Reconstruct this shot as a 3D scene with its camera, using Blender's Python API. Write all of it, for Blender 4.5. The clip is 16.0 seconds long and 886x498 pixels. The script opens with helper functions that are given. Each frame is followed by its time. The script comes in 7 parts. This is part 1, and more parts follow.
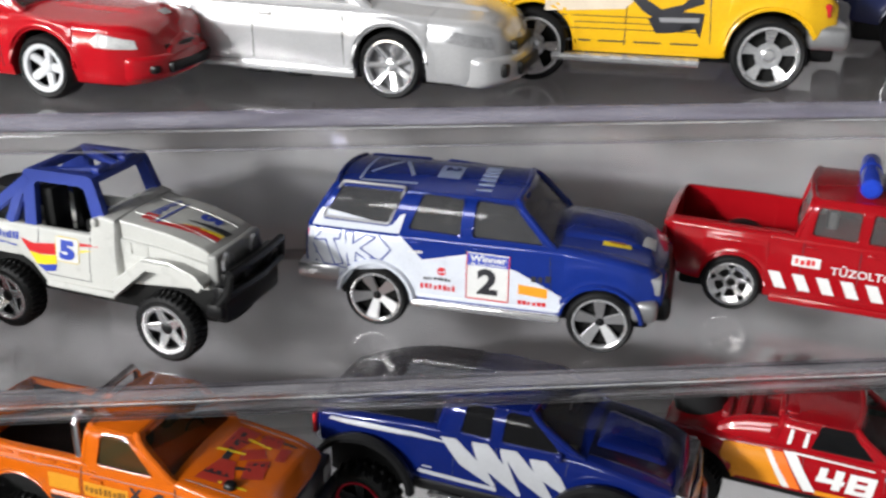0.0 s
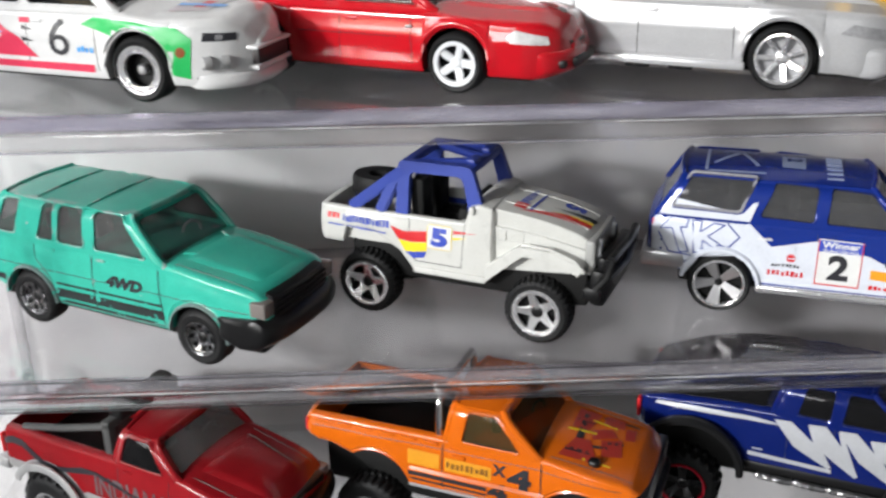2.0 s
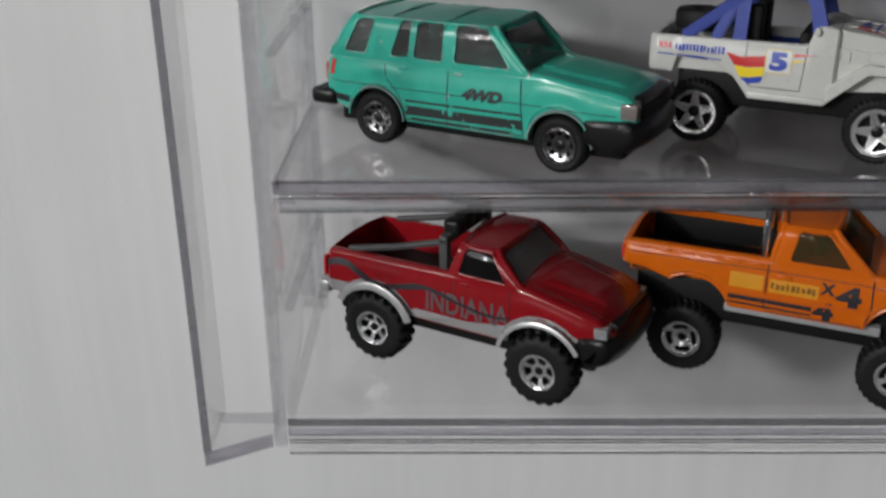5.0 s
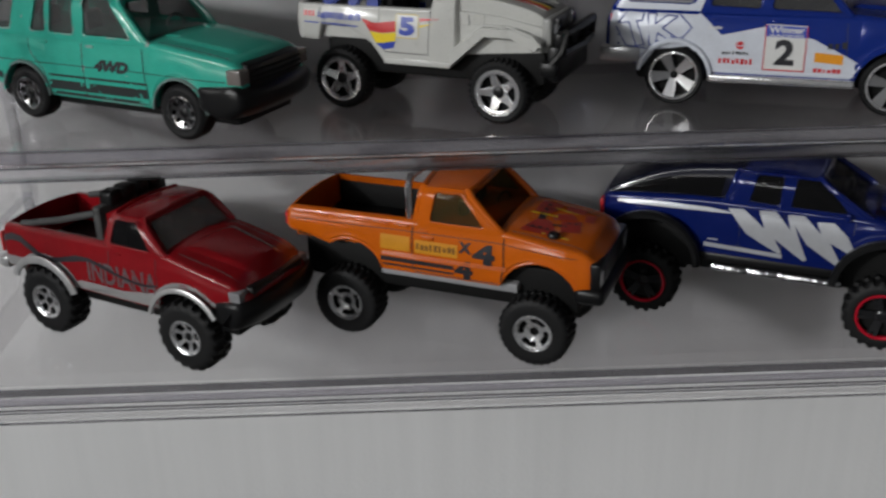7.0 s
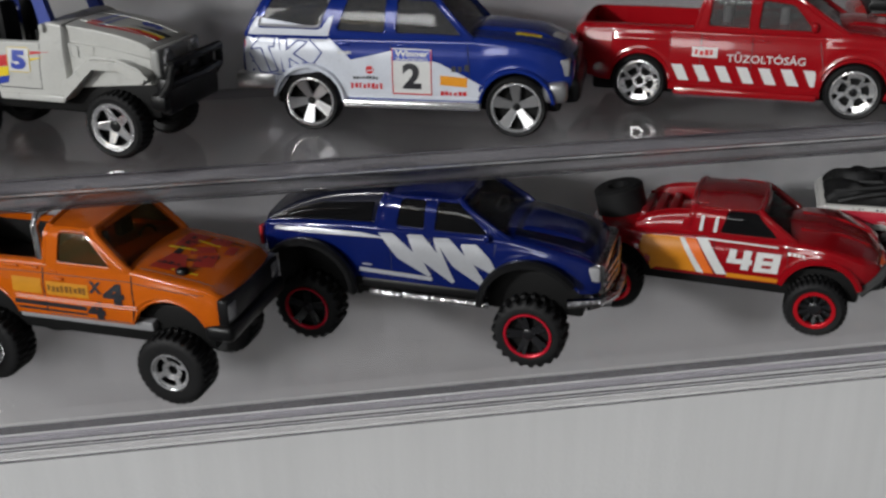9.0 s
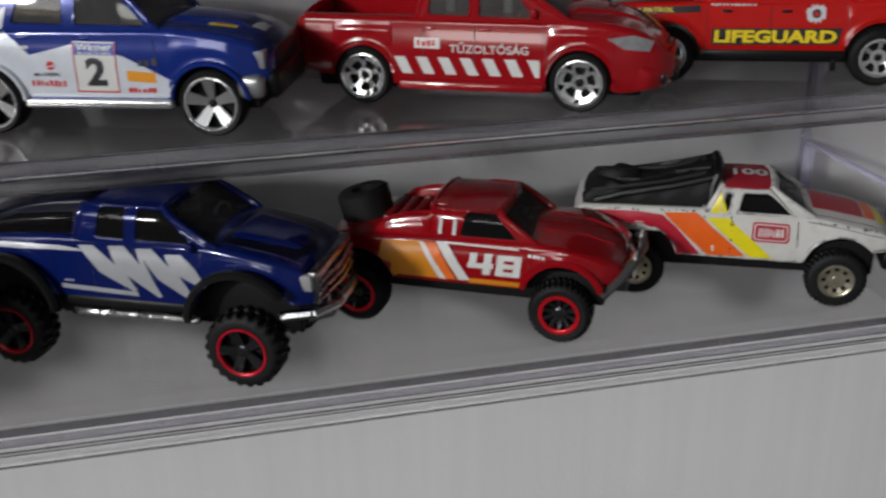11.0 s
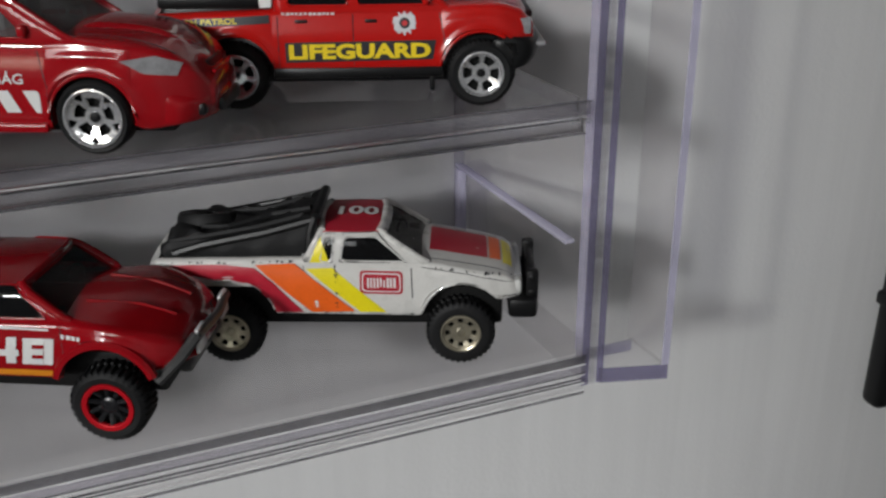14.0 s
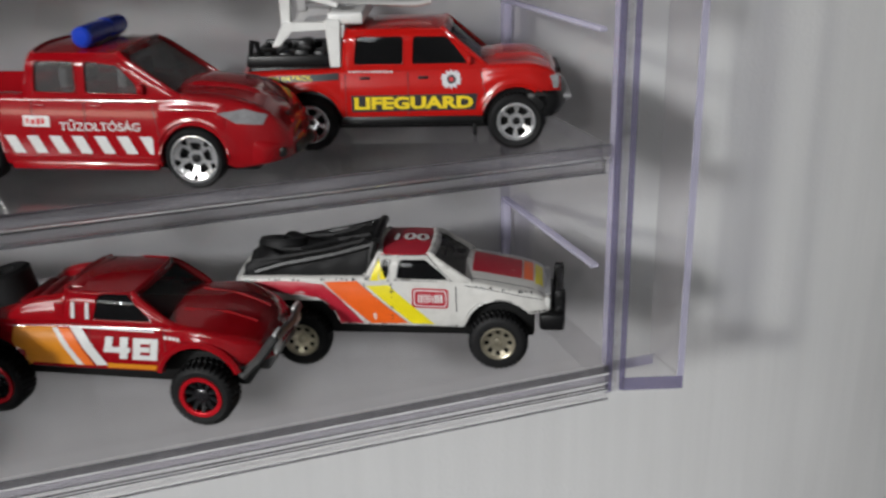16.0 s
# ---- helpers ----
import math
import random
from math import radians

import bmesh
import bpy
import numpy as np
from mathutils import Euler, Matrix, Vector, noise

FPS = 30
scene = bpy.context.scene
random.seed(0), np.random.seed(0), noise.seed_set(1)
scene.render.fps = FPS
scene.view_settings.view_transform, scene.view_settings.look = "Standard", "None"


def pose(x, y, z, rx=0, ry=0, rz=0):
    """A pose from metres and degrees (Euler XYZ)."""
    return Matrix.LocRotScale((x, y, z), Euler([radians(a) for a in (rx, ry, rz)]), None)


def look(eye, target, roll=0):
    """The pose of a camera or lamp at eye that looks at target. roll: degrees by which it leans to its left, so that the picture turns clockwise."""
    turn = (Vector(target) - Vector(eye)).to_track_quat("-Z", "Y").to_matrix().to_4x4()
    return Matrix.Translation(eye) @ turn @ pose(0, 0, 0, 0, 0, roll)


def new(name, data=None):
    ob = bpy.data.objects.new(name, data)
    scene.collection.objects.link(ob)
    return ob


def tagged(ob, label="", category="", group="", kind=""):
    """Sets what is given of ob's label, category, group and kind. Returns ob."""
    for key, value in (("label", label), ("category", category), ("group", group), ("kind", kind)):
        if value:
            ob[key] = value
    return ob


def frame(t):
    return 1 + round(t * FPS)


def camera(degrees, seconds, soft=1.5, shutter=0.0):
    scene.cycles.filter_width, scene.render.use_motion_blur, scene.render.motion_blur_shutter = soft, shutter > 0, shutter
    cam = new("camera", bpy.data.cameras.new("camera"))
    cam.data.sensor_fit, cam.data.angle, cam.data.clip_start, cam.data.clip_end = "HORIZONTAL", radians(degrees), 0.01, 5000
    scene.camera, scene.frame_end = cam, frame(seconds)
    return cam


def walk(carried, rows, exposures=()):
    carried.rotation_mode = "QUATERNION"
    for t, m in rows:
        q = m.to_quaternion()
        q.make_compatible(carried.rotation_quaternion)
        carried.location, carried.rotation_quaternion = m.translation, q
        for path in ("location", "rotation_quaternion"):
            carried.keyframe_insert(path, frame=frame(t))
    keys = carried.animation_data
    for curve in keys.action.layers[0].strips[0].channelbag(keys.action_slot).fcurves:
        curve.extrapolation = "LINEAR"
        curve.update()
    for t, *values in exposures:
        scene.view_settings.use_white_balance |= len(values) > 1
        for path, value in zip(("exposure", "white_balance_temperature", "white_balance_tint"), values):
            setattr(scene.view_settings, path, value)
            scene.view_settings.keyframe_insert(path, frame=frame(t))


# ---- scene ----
cam = camera(47.0, 16.0, soft=2.5, shutter=0.4)
ROWS = [
    (0.0, 0.0000, 0.0000, 1.5000, -5.12, -23.74, -0.55),
    (0.5, -0.0102, -0.0012, 1.4996, -3.93, -23.69, 0.26),
    (1.0, -0.0348, -0.0005, 1.4979, -3.16, -23.51, 0.35),
    (1.5, -0.0523, -0.0028, 1.4983, -3.03, -23.14, 0.73),
    (2.0, -0.0591, -0.0061, 1.4996, -2.24, -23.17, 0.77),
    (2.5, -0.0789, -0.0081, 1.4980, -1.61, -23.15, 0.27),
    (3.0, -0.1052, -0.0067, 1.4978, -0.85, -23.63, -0.19),
    (3.5, -0.1218, -0.0069, 1.4992, -0.18, -23.60, -0.41),
    (3.7, -0.1244, -0.0073, 1.4982, 0.20, -23.61, -0.12),
    (5.8, -0.1073, -0.0399, 1.4602, 0.43, -23.36, 0.46),
    (6.0, -0.1005, -0.0407, 1.4611, 0.07, -23.39, 0.55),
    (6.5, -0.0719, -0.0385, 1.4620, -0.63, -23.40, 1.15),
    (7.0, -0.0510, -0.0349, 1.4654, -1.58, -23.69, 1.32),
    (7.5, -0.0444, -0.0348, 1.4656, -2.78, -24.01, 1.43),
    (8.0, -0.0303, -0.0345, 1.4670, -3.46, -24.21, 1.45),
    (8.5, -0.0064, -0.0331, 1.4698, -4.69, -24.36, 1.36),
    (9.0, 0.0038, -0.0323, 1.4690, -7.96, -24.03, 1.33),
    (9.2, 0.0074, -0.0317, 1.4679, -7.86, -23.91, 1.49),
    (11.3, 0.0569, -0.0249, 1.4586, -13.37, -22.81, 1.31),
    (11.5, 0.0616, -0.0240, 1.4591, -14.05, -22.73, 1.40),
    (12.0, 0.0703, -0.0190, 1.4582, -15.03, -23.10, 1.34),
    (12.5, 0.0797, -0.0132, 1.4556, -17.11, -23.31, 0.92),
    (13.0, 0.0942, -0.0078, 1.4542, -21.00, -22.58, 0.91),
    (13.5, 0.1006, -0.0031, 1.4517, -22.64, -22.81, 0.47),
    (14.0, 0.1066, -0.0001, 1.4521, -23.25, -22.84, 0.31),
    (14.5, 0.1109, -0.0013, 1.4517, -22.75, -22.75, 0.68),
    (15.0, 0.1090, -0.0096, 1.4543, -21.44, -22.60, 0.97),
    (15.5, 0.1085, -0.0163, 1.4562, -20.92, -22.02, 1.21),
    (16.0, 0.1008, -0.0312, 1.4626, -19.28, -21.01, 1.17),
]
EXPOSURES = [(0.0, -0.2), (2.0, -0.2), (3.7, -0.55), (5.8, -1.6), (7.0, -1.55), (8.0, -1.22), (9.2, -1.22), (11.3, -1.4), (12.5, -1.27), (13.1, -1.38), (13.7, -1.3), (14.5, -1.2), (16.0, -0.95)]
walk(cam, [(t, pose(x, y, z, 90 + pitch, roll, yaw)) for t, x, y, z, yaw, pitch, roll in ROWS], EXPOSURES)


# ---- daylight: low hazy sun and sky through two unseen windows in the side wall ----
SUN_FROM = Vector((-1.25, -1.0, 0.52)).normalized()
world = bpy.data.worlds.new("sky")
scene.world = world
world.use_nodes = True
sky = world.node_tree.nodes.new("ShaderNodeTexSky")
sky.sky_type, sky.sun_disc = "NISHITA", False
sky.sun_elevation, sky.sun_rotation = math.asin(SUN_FROM.z), math.atan2(SUN_FROM.x, SUN_FROM.y)
world.node_tree.links.new(sky.outputs[0], world.node_tree.nodes["Background"].inputs[0])
world.node_tree.nodes["Background"].inputs[1].default_value = 0.12

sun = bpy.data.lights.new("sun", "SUN")
sun.energy, sun.angle, sun.color = 3.7, radians(4.5), (0.985, 0.995, 1.0)
new("sun", sun).matrix_world = look(SUN_FROM * 5, (0, 0, 0))

for y, power in ((-0.47, 9.0), (-1.38, 14.0)):
    lamp = bpy.data.lights.new("window_daylight", "AREA")
    lamp.shape, lamp.size, lamp.size_y = "RECTANGLE", 0.60, 0.44
    lamp.energy, lamp.color = power, (0.975, 0.995, 1.0)
    new("window_daylight", lamp).matrix_world = look((-1.00, y, 1.86), (0.0, y + 0.3, 1.80))


# ---- materials ----
def nodes_of(name):
    m = bpy.data.materials.new(name)
    m.use_nodes = True
    t = m.node_tree
    return m, t, t.nodes["Principled BSDF"], t.nodes.new, t.links.new


def surface(name, colour, rough=0.5, metal=0.0, coat=0.0, vary=0.06, scale=300.0, bump=0.0, bump_scale=900.0, chips=0.0, chip_colour=(0.30, 0.29, 0.28), ior=1.5, depth=0.0002, wear=0.0):
    """Paint, plastic, rubber or metal with grain at two scales; chips: share of the surface that is worn through."""
    m, t, p, node, link = nodes_of(name)
    co = node("ShaderNodeTexCoord")
    big, fine = node("ShaderNodeTexNoise"), node("ShaderNodeTexNoise")
    big.inputs["Scale"].default_value, fine.inputs["Scale"].default_value = scale, scale * 9
    big.inputs["Detail"].default_value = 4
    link(co.outputs["Object"], big.inputs["Vector"]), link(co.outputs["Object"], fine.inputs["Vector"])
    both = node("ShaderNodeMath")
    both.operation = "ADD"
    link(big.outputs["Fac"], both.inputs[0]), link(fine.outputs["Fac"], both.inputs[1])
    tone = node("ShaderNodeMapRange")
    tone.inputs["From Min"].default_value, tone.inputs["From Max"].default_value = 0.6, 1.4
    tone.inputs["To Min"].default_value, tone.inputs["To Max"].default_value = 1 - vary * 2, 1 + vary
    link(both.outputs[0], tone.inputs["Value"])
    mul = node("ShaderNodeMix")
    mul.data_type, mul.blend_type = "RGBA", "MULTIPLY"
    mul.inputs[0].default_value = 1.0
    mul.inputs[6].default_value = (*colour, 1)
    link(tone.outputs[0], mul.inputs[7])
    last = mul.outputs[2]
    if chips:
        worn = node("ShaderNodeTexNoise")
        worn.inputs["Scale"].default_value, worn.inputs["Detail"].default_value = 420, 6
        link(co.outputs["Object"], worn.inputs["Vector"])
        cut = node("ShaderNodeMapRange")
        cut.inputs["From Min"].default_value, cut.inputs["From Max"].default_value = 0.74 - chips, 0.76 - chips
        link(worn.outputs["Fac"], cut.inputs["Value"])
        mix = node("ShaderNodeMix")
        mix.data_type = "RGBA"
        mix.inputs[7].default_value = (*chip_colour, 1)
        link(cut.outputs[0], mix.inputs[0]), link(last, mix.inputs[6])
        last = mix.outputs[2]
    if wear:
        # paint rubbed off the raised edges
        geo, rub, patch, both2, edge = node("ShaderNodeNewGeometry"), node("ShaderNodeMapRange"), node("ShaderNodeTexNoise"), node("ShaderNodeMath"), node("ShaderNodeMix")
        rub.inputs["From Min"].default_value, rub.inputs["From Max"].default_value = 0.525, 0.60
        patch.inputs["Scale"].default_value, patch.inputs["Detail"].default_value = 260, 5
        link(co.outputs["Object"], patch.inputs["Vector"])
        step = node("ShaderNodeMapRange")
        step.inputs["From Min"].default_value, step.inputs["From Max"].default_value = 0.62 - wear, 0.68 - wear
        link(patch.outputs["Fac"], step.inputs["Value"]), link(geo.outputs["Pointiness"], rub.inputs["Value"])
        both2.operation = "MULTIPLY"
        link(step.outputs[0], both2.inputs[0]), link(rub.outputs[0], both2.inputs[1])
        edge.data_type = "RGBA"
        edge.inputs[7].default_value = (*chip_colour, 1)
        link(both2.outputs[0], edge.inputs[0]), link(last, edge.inputs[6])
        last = edge.outputs[2]
    if coat and not bump:
        bump, bump_scale = 0.06, 420
    link(last, p.inputs["Base Color"])
    gloss = node("ShaderNodeMapRange")
    gloss.inputs["To Min"].default_value, gloss.inputs["To Max"].default_value = max(0.02, rough * 0.88), min(1, rough * 1.12)
    link(big.outputs["Fac"], gloss.inputs["Value"]), link(gloss.outputs[0], p.inputs["Roughness"])
    p.inputs["Metallic"].default_value, p.inputs["IOR"].default_value = metal, 1.38 if coat else ior
    p.inputs["Coat Weight"].default_value, p.inputs["Coat Roughness"].default_value = coat, 0.035
    if bump:
        b, nz = node("ShaderNodeBump"), node("ShaderNodeTexNoise")
        nz.inputs["Scale"].default_value = bump_scale
        b.inputs["Strength"].default_value, b.inputs["Distance"].default_value = bump, depth
        link(co.outputs["Object"], nz.inputs["Vector"]), link(nz.outputs["Fac"], b.inputs["Height"])
        link(b.outputs[0], p.inputs["Normal"])
    return m


def clear(name, tint=(0.93, 0.93, 0.955), ior=1.49):
    """Solid clear plastic, as seen in its cut edges."""
    m, t, p, node, link = nodes_of(name)
    p.inputs["Base Color"].default_value = (*tint, 1)
    p.inputs["Transmission Weight"].default_value, p.inputs["IOR"].default_value, p.inputs["Roughness"].default_value = 1.0, ior, 0.06
    tr, mix = node("ShaderNodeBsdfTransparent"), node("ShaderNodeMixShader")
    tr.inputs[0].default_value, mix.inputs[0].default_value = (*tint, 1), 0.45
    link(p.outputs[0], mix.inputs[1]), link(tr.outputs[0], mix.inputs[2]), link(mix.outputs[0], t.nodes["Material Output"].inputs[0])
    return m


def pane(name, tint, haze=0.05):
    """A clear plastic sheet: see-through, glossy at a slant, with a thin film of dust."""
    m, t, p, node, link = nodes_of(name)
    tr, gl, df, mix, film = node("ShaderNodeBsdfTransparent"), node("ShaderNodeBsdfGlossy"), node("ShaderNodeBsdfDiffuse"), node("ShaderNodeMixShader"), node("ShaderNodeMixShader")
    tr.inputs[0].default_value, gl.inputs["Roughness"].default_value, df.inputs[0].default_value = (*tint, 1), 0.03, (0.66, 0.60, 0.60, 1)
    fr, co, nz, mr = node("ShaderNodeLayerWeight"), node("ShaderNodeTexCoord"), node("ShaderNodeTexNoise"), node("ShaderNodeMapRange")
    fr.inputs[0].default_value = 0.5
    fifth, schlick = node("ShaderNodeMath"), node("ShaderNodeMapRange")
    fifth.operation, fifth.inputs[1].default_value = "POWER", 5.0
    schlick.inputs["To Min"].default_value = 0.05
    link(fr.outputs["Facing"], fifth.inputs[0]), link(fifth.outputs[0], schlick.inputs["Value"])
    nz.inputs["Scale"].default_value, nz.inputs["Detail"].default_value = 42, 9
    mr.inputs["From Min"].default_value, mr.inputs["From Max"].default_value = 0.35, 0.7
    mr.inputs["To Min"].default_value, mr.inputs["To Max"].default_value = haze * 0.25, haze * 2.4
    link(co.outputs["Object"], nz.inputs["Vector"]), link(nz.outputs["Fac"], mr.inputs["Value"]), link(mr.outputs[0], film.inputs[0])
    link(tr.outputs[0], film.inputs[1]), link(df.outputs[0], film.inputs[2])
    link(schlick.outputs[0], mix.inputs[0]), link(film.outputs[0], mix.inputs[1]), link(gl.outputs[0], mix.inputs[2])
    link(mix.outputs[0], t.nodes["Material Output"].inputs[0])
    return m


def thin(name, tint, see=0.8, rough=0.05, solid=0.06, ior=1.5, streak=0.0):
    """A thin see-through sheet: tinted, with a glossy face."""
    m, t, p, node, link = nodes_of(name)
    tr, mix, out = node("ShaderNodeBsdfTransparent"), node("ShaderNodeMixShader"), t.nodes["Material Output"]
    tr.inputs[0].default_value = (*tint, 1)
    p.inputs["Base Color"].default_value, p.inputs["Roughness"].default_value = (*[c * solid for c in tint], 1), rough
    p.inputs["IOR"].default_value = ior
    co, nz, mr = node("ShaderNodeTexCoord"), node("ShaderNodeTexNoise"), node("ShaderNodeMapRange")
    along_x = node("ShaderNodeMapping")
    along_x.inputs["Scale"].default_value = (0.3, 1, 3) if streak else (1, 1, 1)
    nz.inputs["Scale"].default_value, nz.inputs["Detail"].default_value = 150, 5 if streak else 2
    mr.inputs["From Min"].default_value, mr.inputs["From Max"].default_value = (0.3, 0.7) if streak else (0, 1)
    mr.inputs["To Min"].default_value, mr.inputs["To Max"].default_value = 1 - see - 0.06 - streak, 1 - see + 0.06 + streak
    link(co.outputs["Object"], along_x.inputs[0]), link(along_x.outputs[0], nz.inputs["Vector"]), link(nz.outputs["Fac"], mr.inputs["Value"]), link(mr.outputs[0], mix.inputs[0])
    link(tr.outputs[0], mix.inputs[1]), link(p.outputs[0], mix.inputs[2]), link(mix.outputs[0], out.inputs[0])
    return m


def wall_paint(name, colour):
    """White rolled paint with faint upright streaks and a fine relief."""
    m, t, p, node, link = nodes_of(name)
    co = node("ShaderNodeTexCoord")
    stretch = node("ShaderNodeMapping")
    stretch.inputs["Scale"].default_value = (220, 220, 9)
    streak, cloud, grit = node("ShaderNodeTexNoise"), node("ShaderNodeTexNoise"), node("ShaderNodeTexNoise")
    streak.inputs["Scale"].default_value, cloud.inputs["Scale"].default_value, grit.inputs["Scale"].default_value = 1, 14, 700
    streak.inputs["Detail"].default_value = 5
    link(co.outputs["Object"], stretch.inputs[0]), link(stretch.outputs[0], streak.inputs["Vector"])
    link(co.outputs["Object"], cloud.inputs["Vector"]), link(co.outputs["Object"], grit.inputs["Vector"])
    add = node("ShaderNodeMath")
    add.operation = "ADD"
    link(streak.outputs["Fac"], add.inputs[0]), link(cloud.outputs["Fac"], add.inputs[1])
    tone = node("ShaderNodeMapRange")
    tone.inputs["From Min"].default_value, tone.inputs["From Max"].default_value = 0.6, 1.4
    tone.inputs["To Min"].default_value, tone.inputs["To Max"].default_value = 0.93, 1.03
    link(add.outputs[0], tone.inputs["Value"])
    mul = node("ShaderNodeMix")
    mul.data_type, mul.blend_type = "RGBA", "MULTIPLY"
    mul.inputs[0].default_value, mul.inputs[6].default_value = 1.0, (*colour, 1)
    link(tone.outputs[0], mul.inputs[7]), link(mul.outputs[2], p.inputs["Base Color"])
    p.inputs["Roughness"].default_value = 0.62
    b = node("ShaderNodeBump")
    b.inputs["Strength"].default_value, b.inputs["Distance"].default_value = 0.14, 0.0006
    mixh = node("ShaderNodeMath")
    mixh.operation = "MULTIPLY_ADD"
    mixh.inputs[1].default_value = 0.6
    link(streak.outputs["Fac"], mixh.inputs[0]), link(grit.outputs["Fac"], mixh.inputs[2])
    link(mixh.outputs[0], b.inputs["Height"]), link(b.outputs[0], p.inputs["Normal"])
    return m


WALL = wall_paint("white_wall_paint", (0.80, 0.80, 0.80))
# unseen room surfaces, their tones chosen for the light they bounce
ROOM = wall_paint("unseen_wall_paint", (0.48, 0.48, 0.49))
PALE = wall_paint("unseen_bounce_paint", (0.78, 0.78, 0.79))
CEIL = surface("unseen_ceiling_paint", (0.14, 0.14, 0.14), 0.8, scale=6)
FLOOR = surface("unseen_floor_grey", (0.30, 0.285, 0.27), 0.5, scale=8, vary=0.15)
ACRYLIC = pane("clear_acrylic", (0.97, 0.965, 0.97), 0.034)
ROD = clear("acrylic_front_edge", (0.97, 0.965, 0.985))
# violet edge, its colour paled for light glowing in the cut acrylic
EDGE = thin("violet_edge_painted_glow", (0.86, 0.84, 0.97), 0.55, 0.15, 0.88)
LINE = thin("grey_acrylic_edge", (0.64, 0.63, 0.66), 0.74, 0.15, 0.5, streak=0.14)
RIM = surface("bright_wheel_metal", (0.97, 0.97, 0.98), 0.19, metal=0.85, vary=0.04, bump=0.6, bump_scale=600.0)
GLOSSBLACK = surface("black_chrome_metal", (0.018, 0.018, 0.02), 0.2, metal=0.2, bump=0.5, bump_scale=1100.0)
# chrome with the dark room it reflects put into its base colour
DARKCHROME = surface("chrome_painted_dark", (0.42, 0.42, 0.43), 0.16, metal=1.0, vary=0.2, scale=700.0, bump=1.0, bump_scale=800.0)
GREYEDGE = thin("grey_violet_acrylic_edge", (0.80, 0.78, 0.87), 0.74, 0.15, 0.66, streak=0.12)
# white strip that paints the highlight along a clear edge
EDGE_GLINT = thin("painted_glint_edge", (0.95, 0.95, 0.96), 0.82, 0.3, 0.95, streak=0.12)
BLACK = surface("black_plastic", (0.006, 0.006, 0.0065), 0.38, bump=0.1, ior=1.36)
RUBBER = surface("black_rubber", (0.008, 0.008, 0.0085), 0.6, bump=0.15, ior=1.33)
DARK = surface("dark_interior", (0.008, 0.008, 0.008), 0.6, ior=1.25)
CHROME = surface("chrome", (0.82, 0.82, 0.83), 0.13, metal=1.0, vary=0.03)
SATIN = surface("silver_plastic", (0.55, 0.55, 0.56), 0.3, metal=0.85, vary=0.05)
GREYP = surface("grey_plastic", (0.30, 0.30, 0.31), 0.4)
WHITE = surface("white_print", (0.64, 0.64, 0.63), 0.35, vary=0.05)
INK = surface("black_print", (0.02, 0.02, 0.025), 0.4)
YELLOW = surface("yellow_print", (0.80, 0.60, 0.02), 0.35)
ORANGE = surface("orange_print", (0.80, 0.16, 0.02), 0.35)
REDP = surface("red_print", (0.55, 0.015, 0.02), 0.35)
BLUEP = surface("blue_print", (0.03, 0.06, 0.38), 0.35)
SKYP = surface("light_blue_print", (0.10, 0.35, 0.75), 0.35)
LENS = surface("clear_lamp_lens", (0.26, 0.26, 0.27), 0.10, coat=0.6, vary=0.2, scale=700)
GLASS = thin("grey_car_window", (0.80, 0.80, 0.80), 0.80, 0.05, 0.25)
# windscreens: a pale base colour stands for the room they reflect
SHEENGLASS = thin("windscreen_painted_sheen", (0.80, 0.80, 0.80), 0.62, 0.07, 0.5)
SMOKE = thin("dark_car_window", (0.14, 0.14, 0.15), 0.55, 0.05, 0.1)
AMBER_GLASS = thin("amber_car_window", (0.72, 0.60, 0.30), 0.80, 0.06, 0.2)
MIRRORED = thin("silvery_car_window", (0.56, 0.56, 0.57), 0.66, 0.03, 0.24, 1.9)
# clear edge; the darkness it refracts is put into its tint
REFRACTED = thin("painted_refraction_edge", (0.86, 0.845, 0.88), 0.80, 0.12, 0.55, streak=0.1)
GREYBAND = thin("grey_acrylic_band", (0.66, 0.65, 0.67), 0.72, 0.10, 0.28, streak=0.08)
# stronger painted highlight for the front rail
WHITELINE = thin("painted_highlight_line", (0.97, 0.97, 0.97), 0.45, 0.3, 0.95, streak=0.2)
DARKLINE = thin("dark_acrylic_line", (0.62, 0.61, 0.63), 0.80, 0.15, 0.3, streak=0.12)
CLEAREDGE = thin("clear_acrylic_edge", (0.93, 0.93, 0.94), 0.88, 0.10, 0.70, streak=0.05)
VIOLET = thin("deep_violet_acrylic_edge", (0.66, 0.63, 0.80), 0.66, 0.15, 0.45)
BACKING = pane("clear_acrylic_back", (0.965, 0.965, 0.967), 0.012)


# ---- meshes ----
MM = 0.001


def part(name, bm, material, parent, label="", scale=MM, smooth=35):
    """One mesh object under a thing or a part, built in millimetres."""
    bmesh.ops.recalc_face_normals(bm, faces=bm.faces)
    me = bpy.data.meshes.new(name)
    bm.to_mesh(me)
    bm.free()
    if scale != 1:
        me.transform(Matrix.Scale(scale, 4))
    me.materials.append(material)
    me.set_sharp_from_angle(angle=radians(smooth))
    for f in me.polygons:
        f.use_smooth = True
    ob = new(name, me)
    ob.parent = parent
    return tagged(ob, label)


def bm_join(target, other):
    """Adds other's faces to target."""
    idx = {v: target.verts.new(v.co) for v in other.verts}
    for f in other.faces:
        try:
            target.faces.new([idx[v] for v in f.verts])
        except ValueError:
            pass
    other.free()
    return target


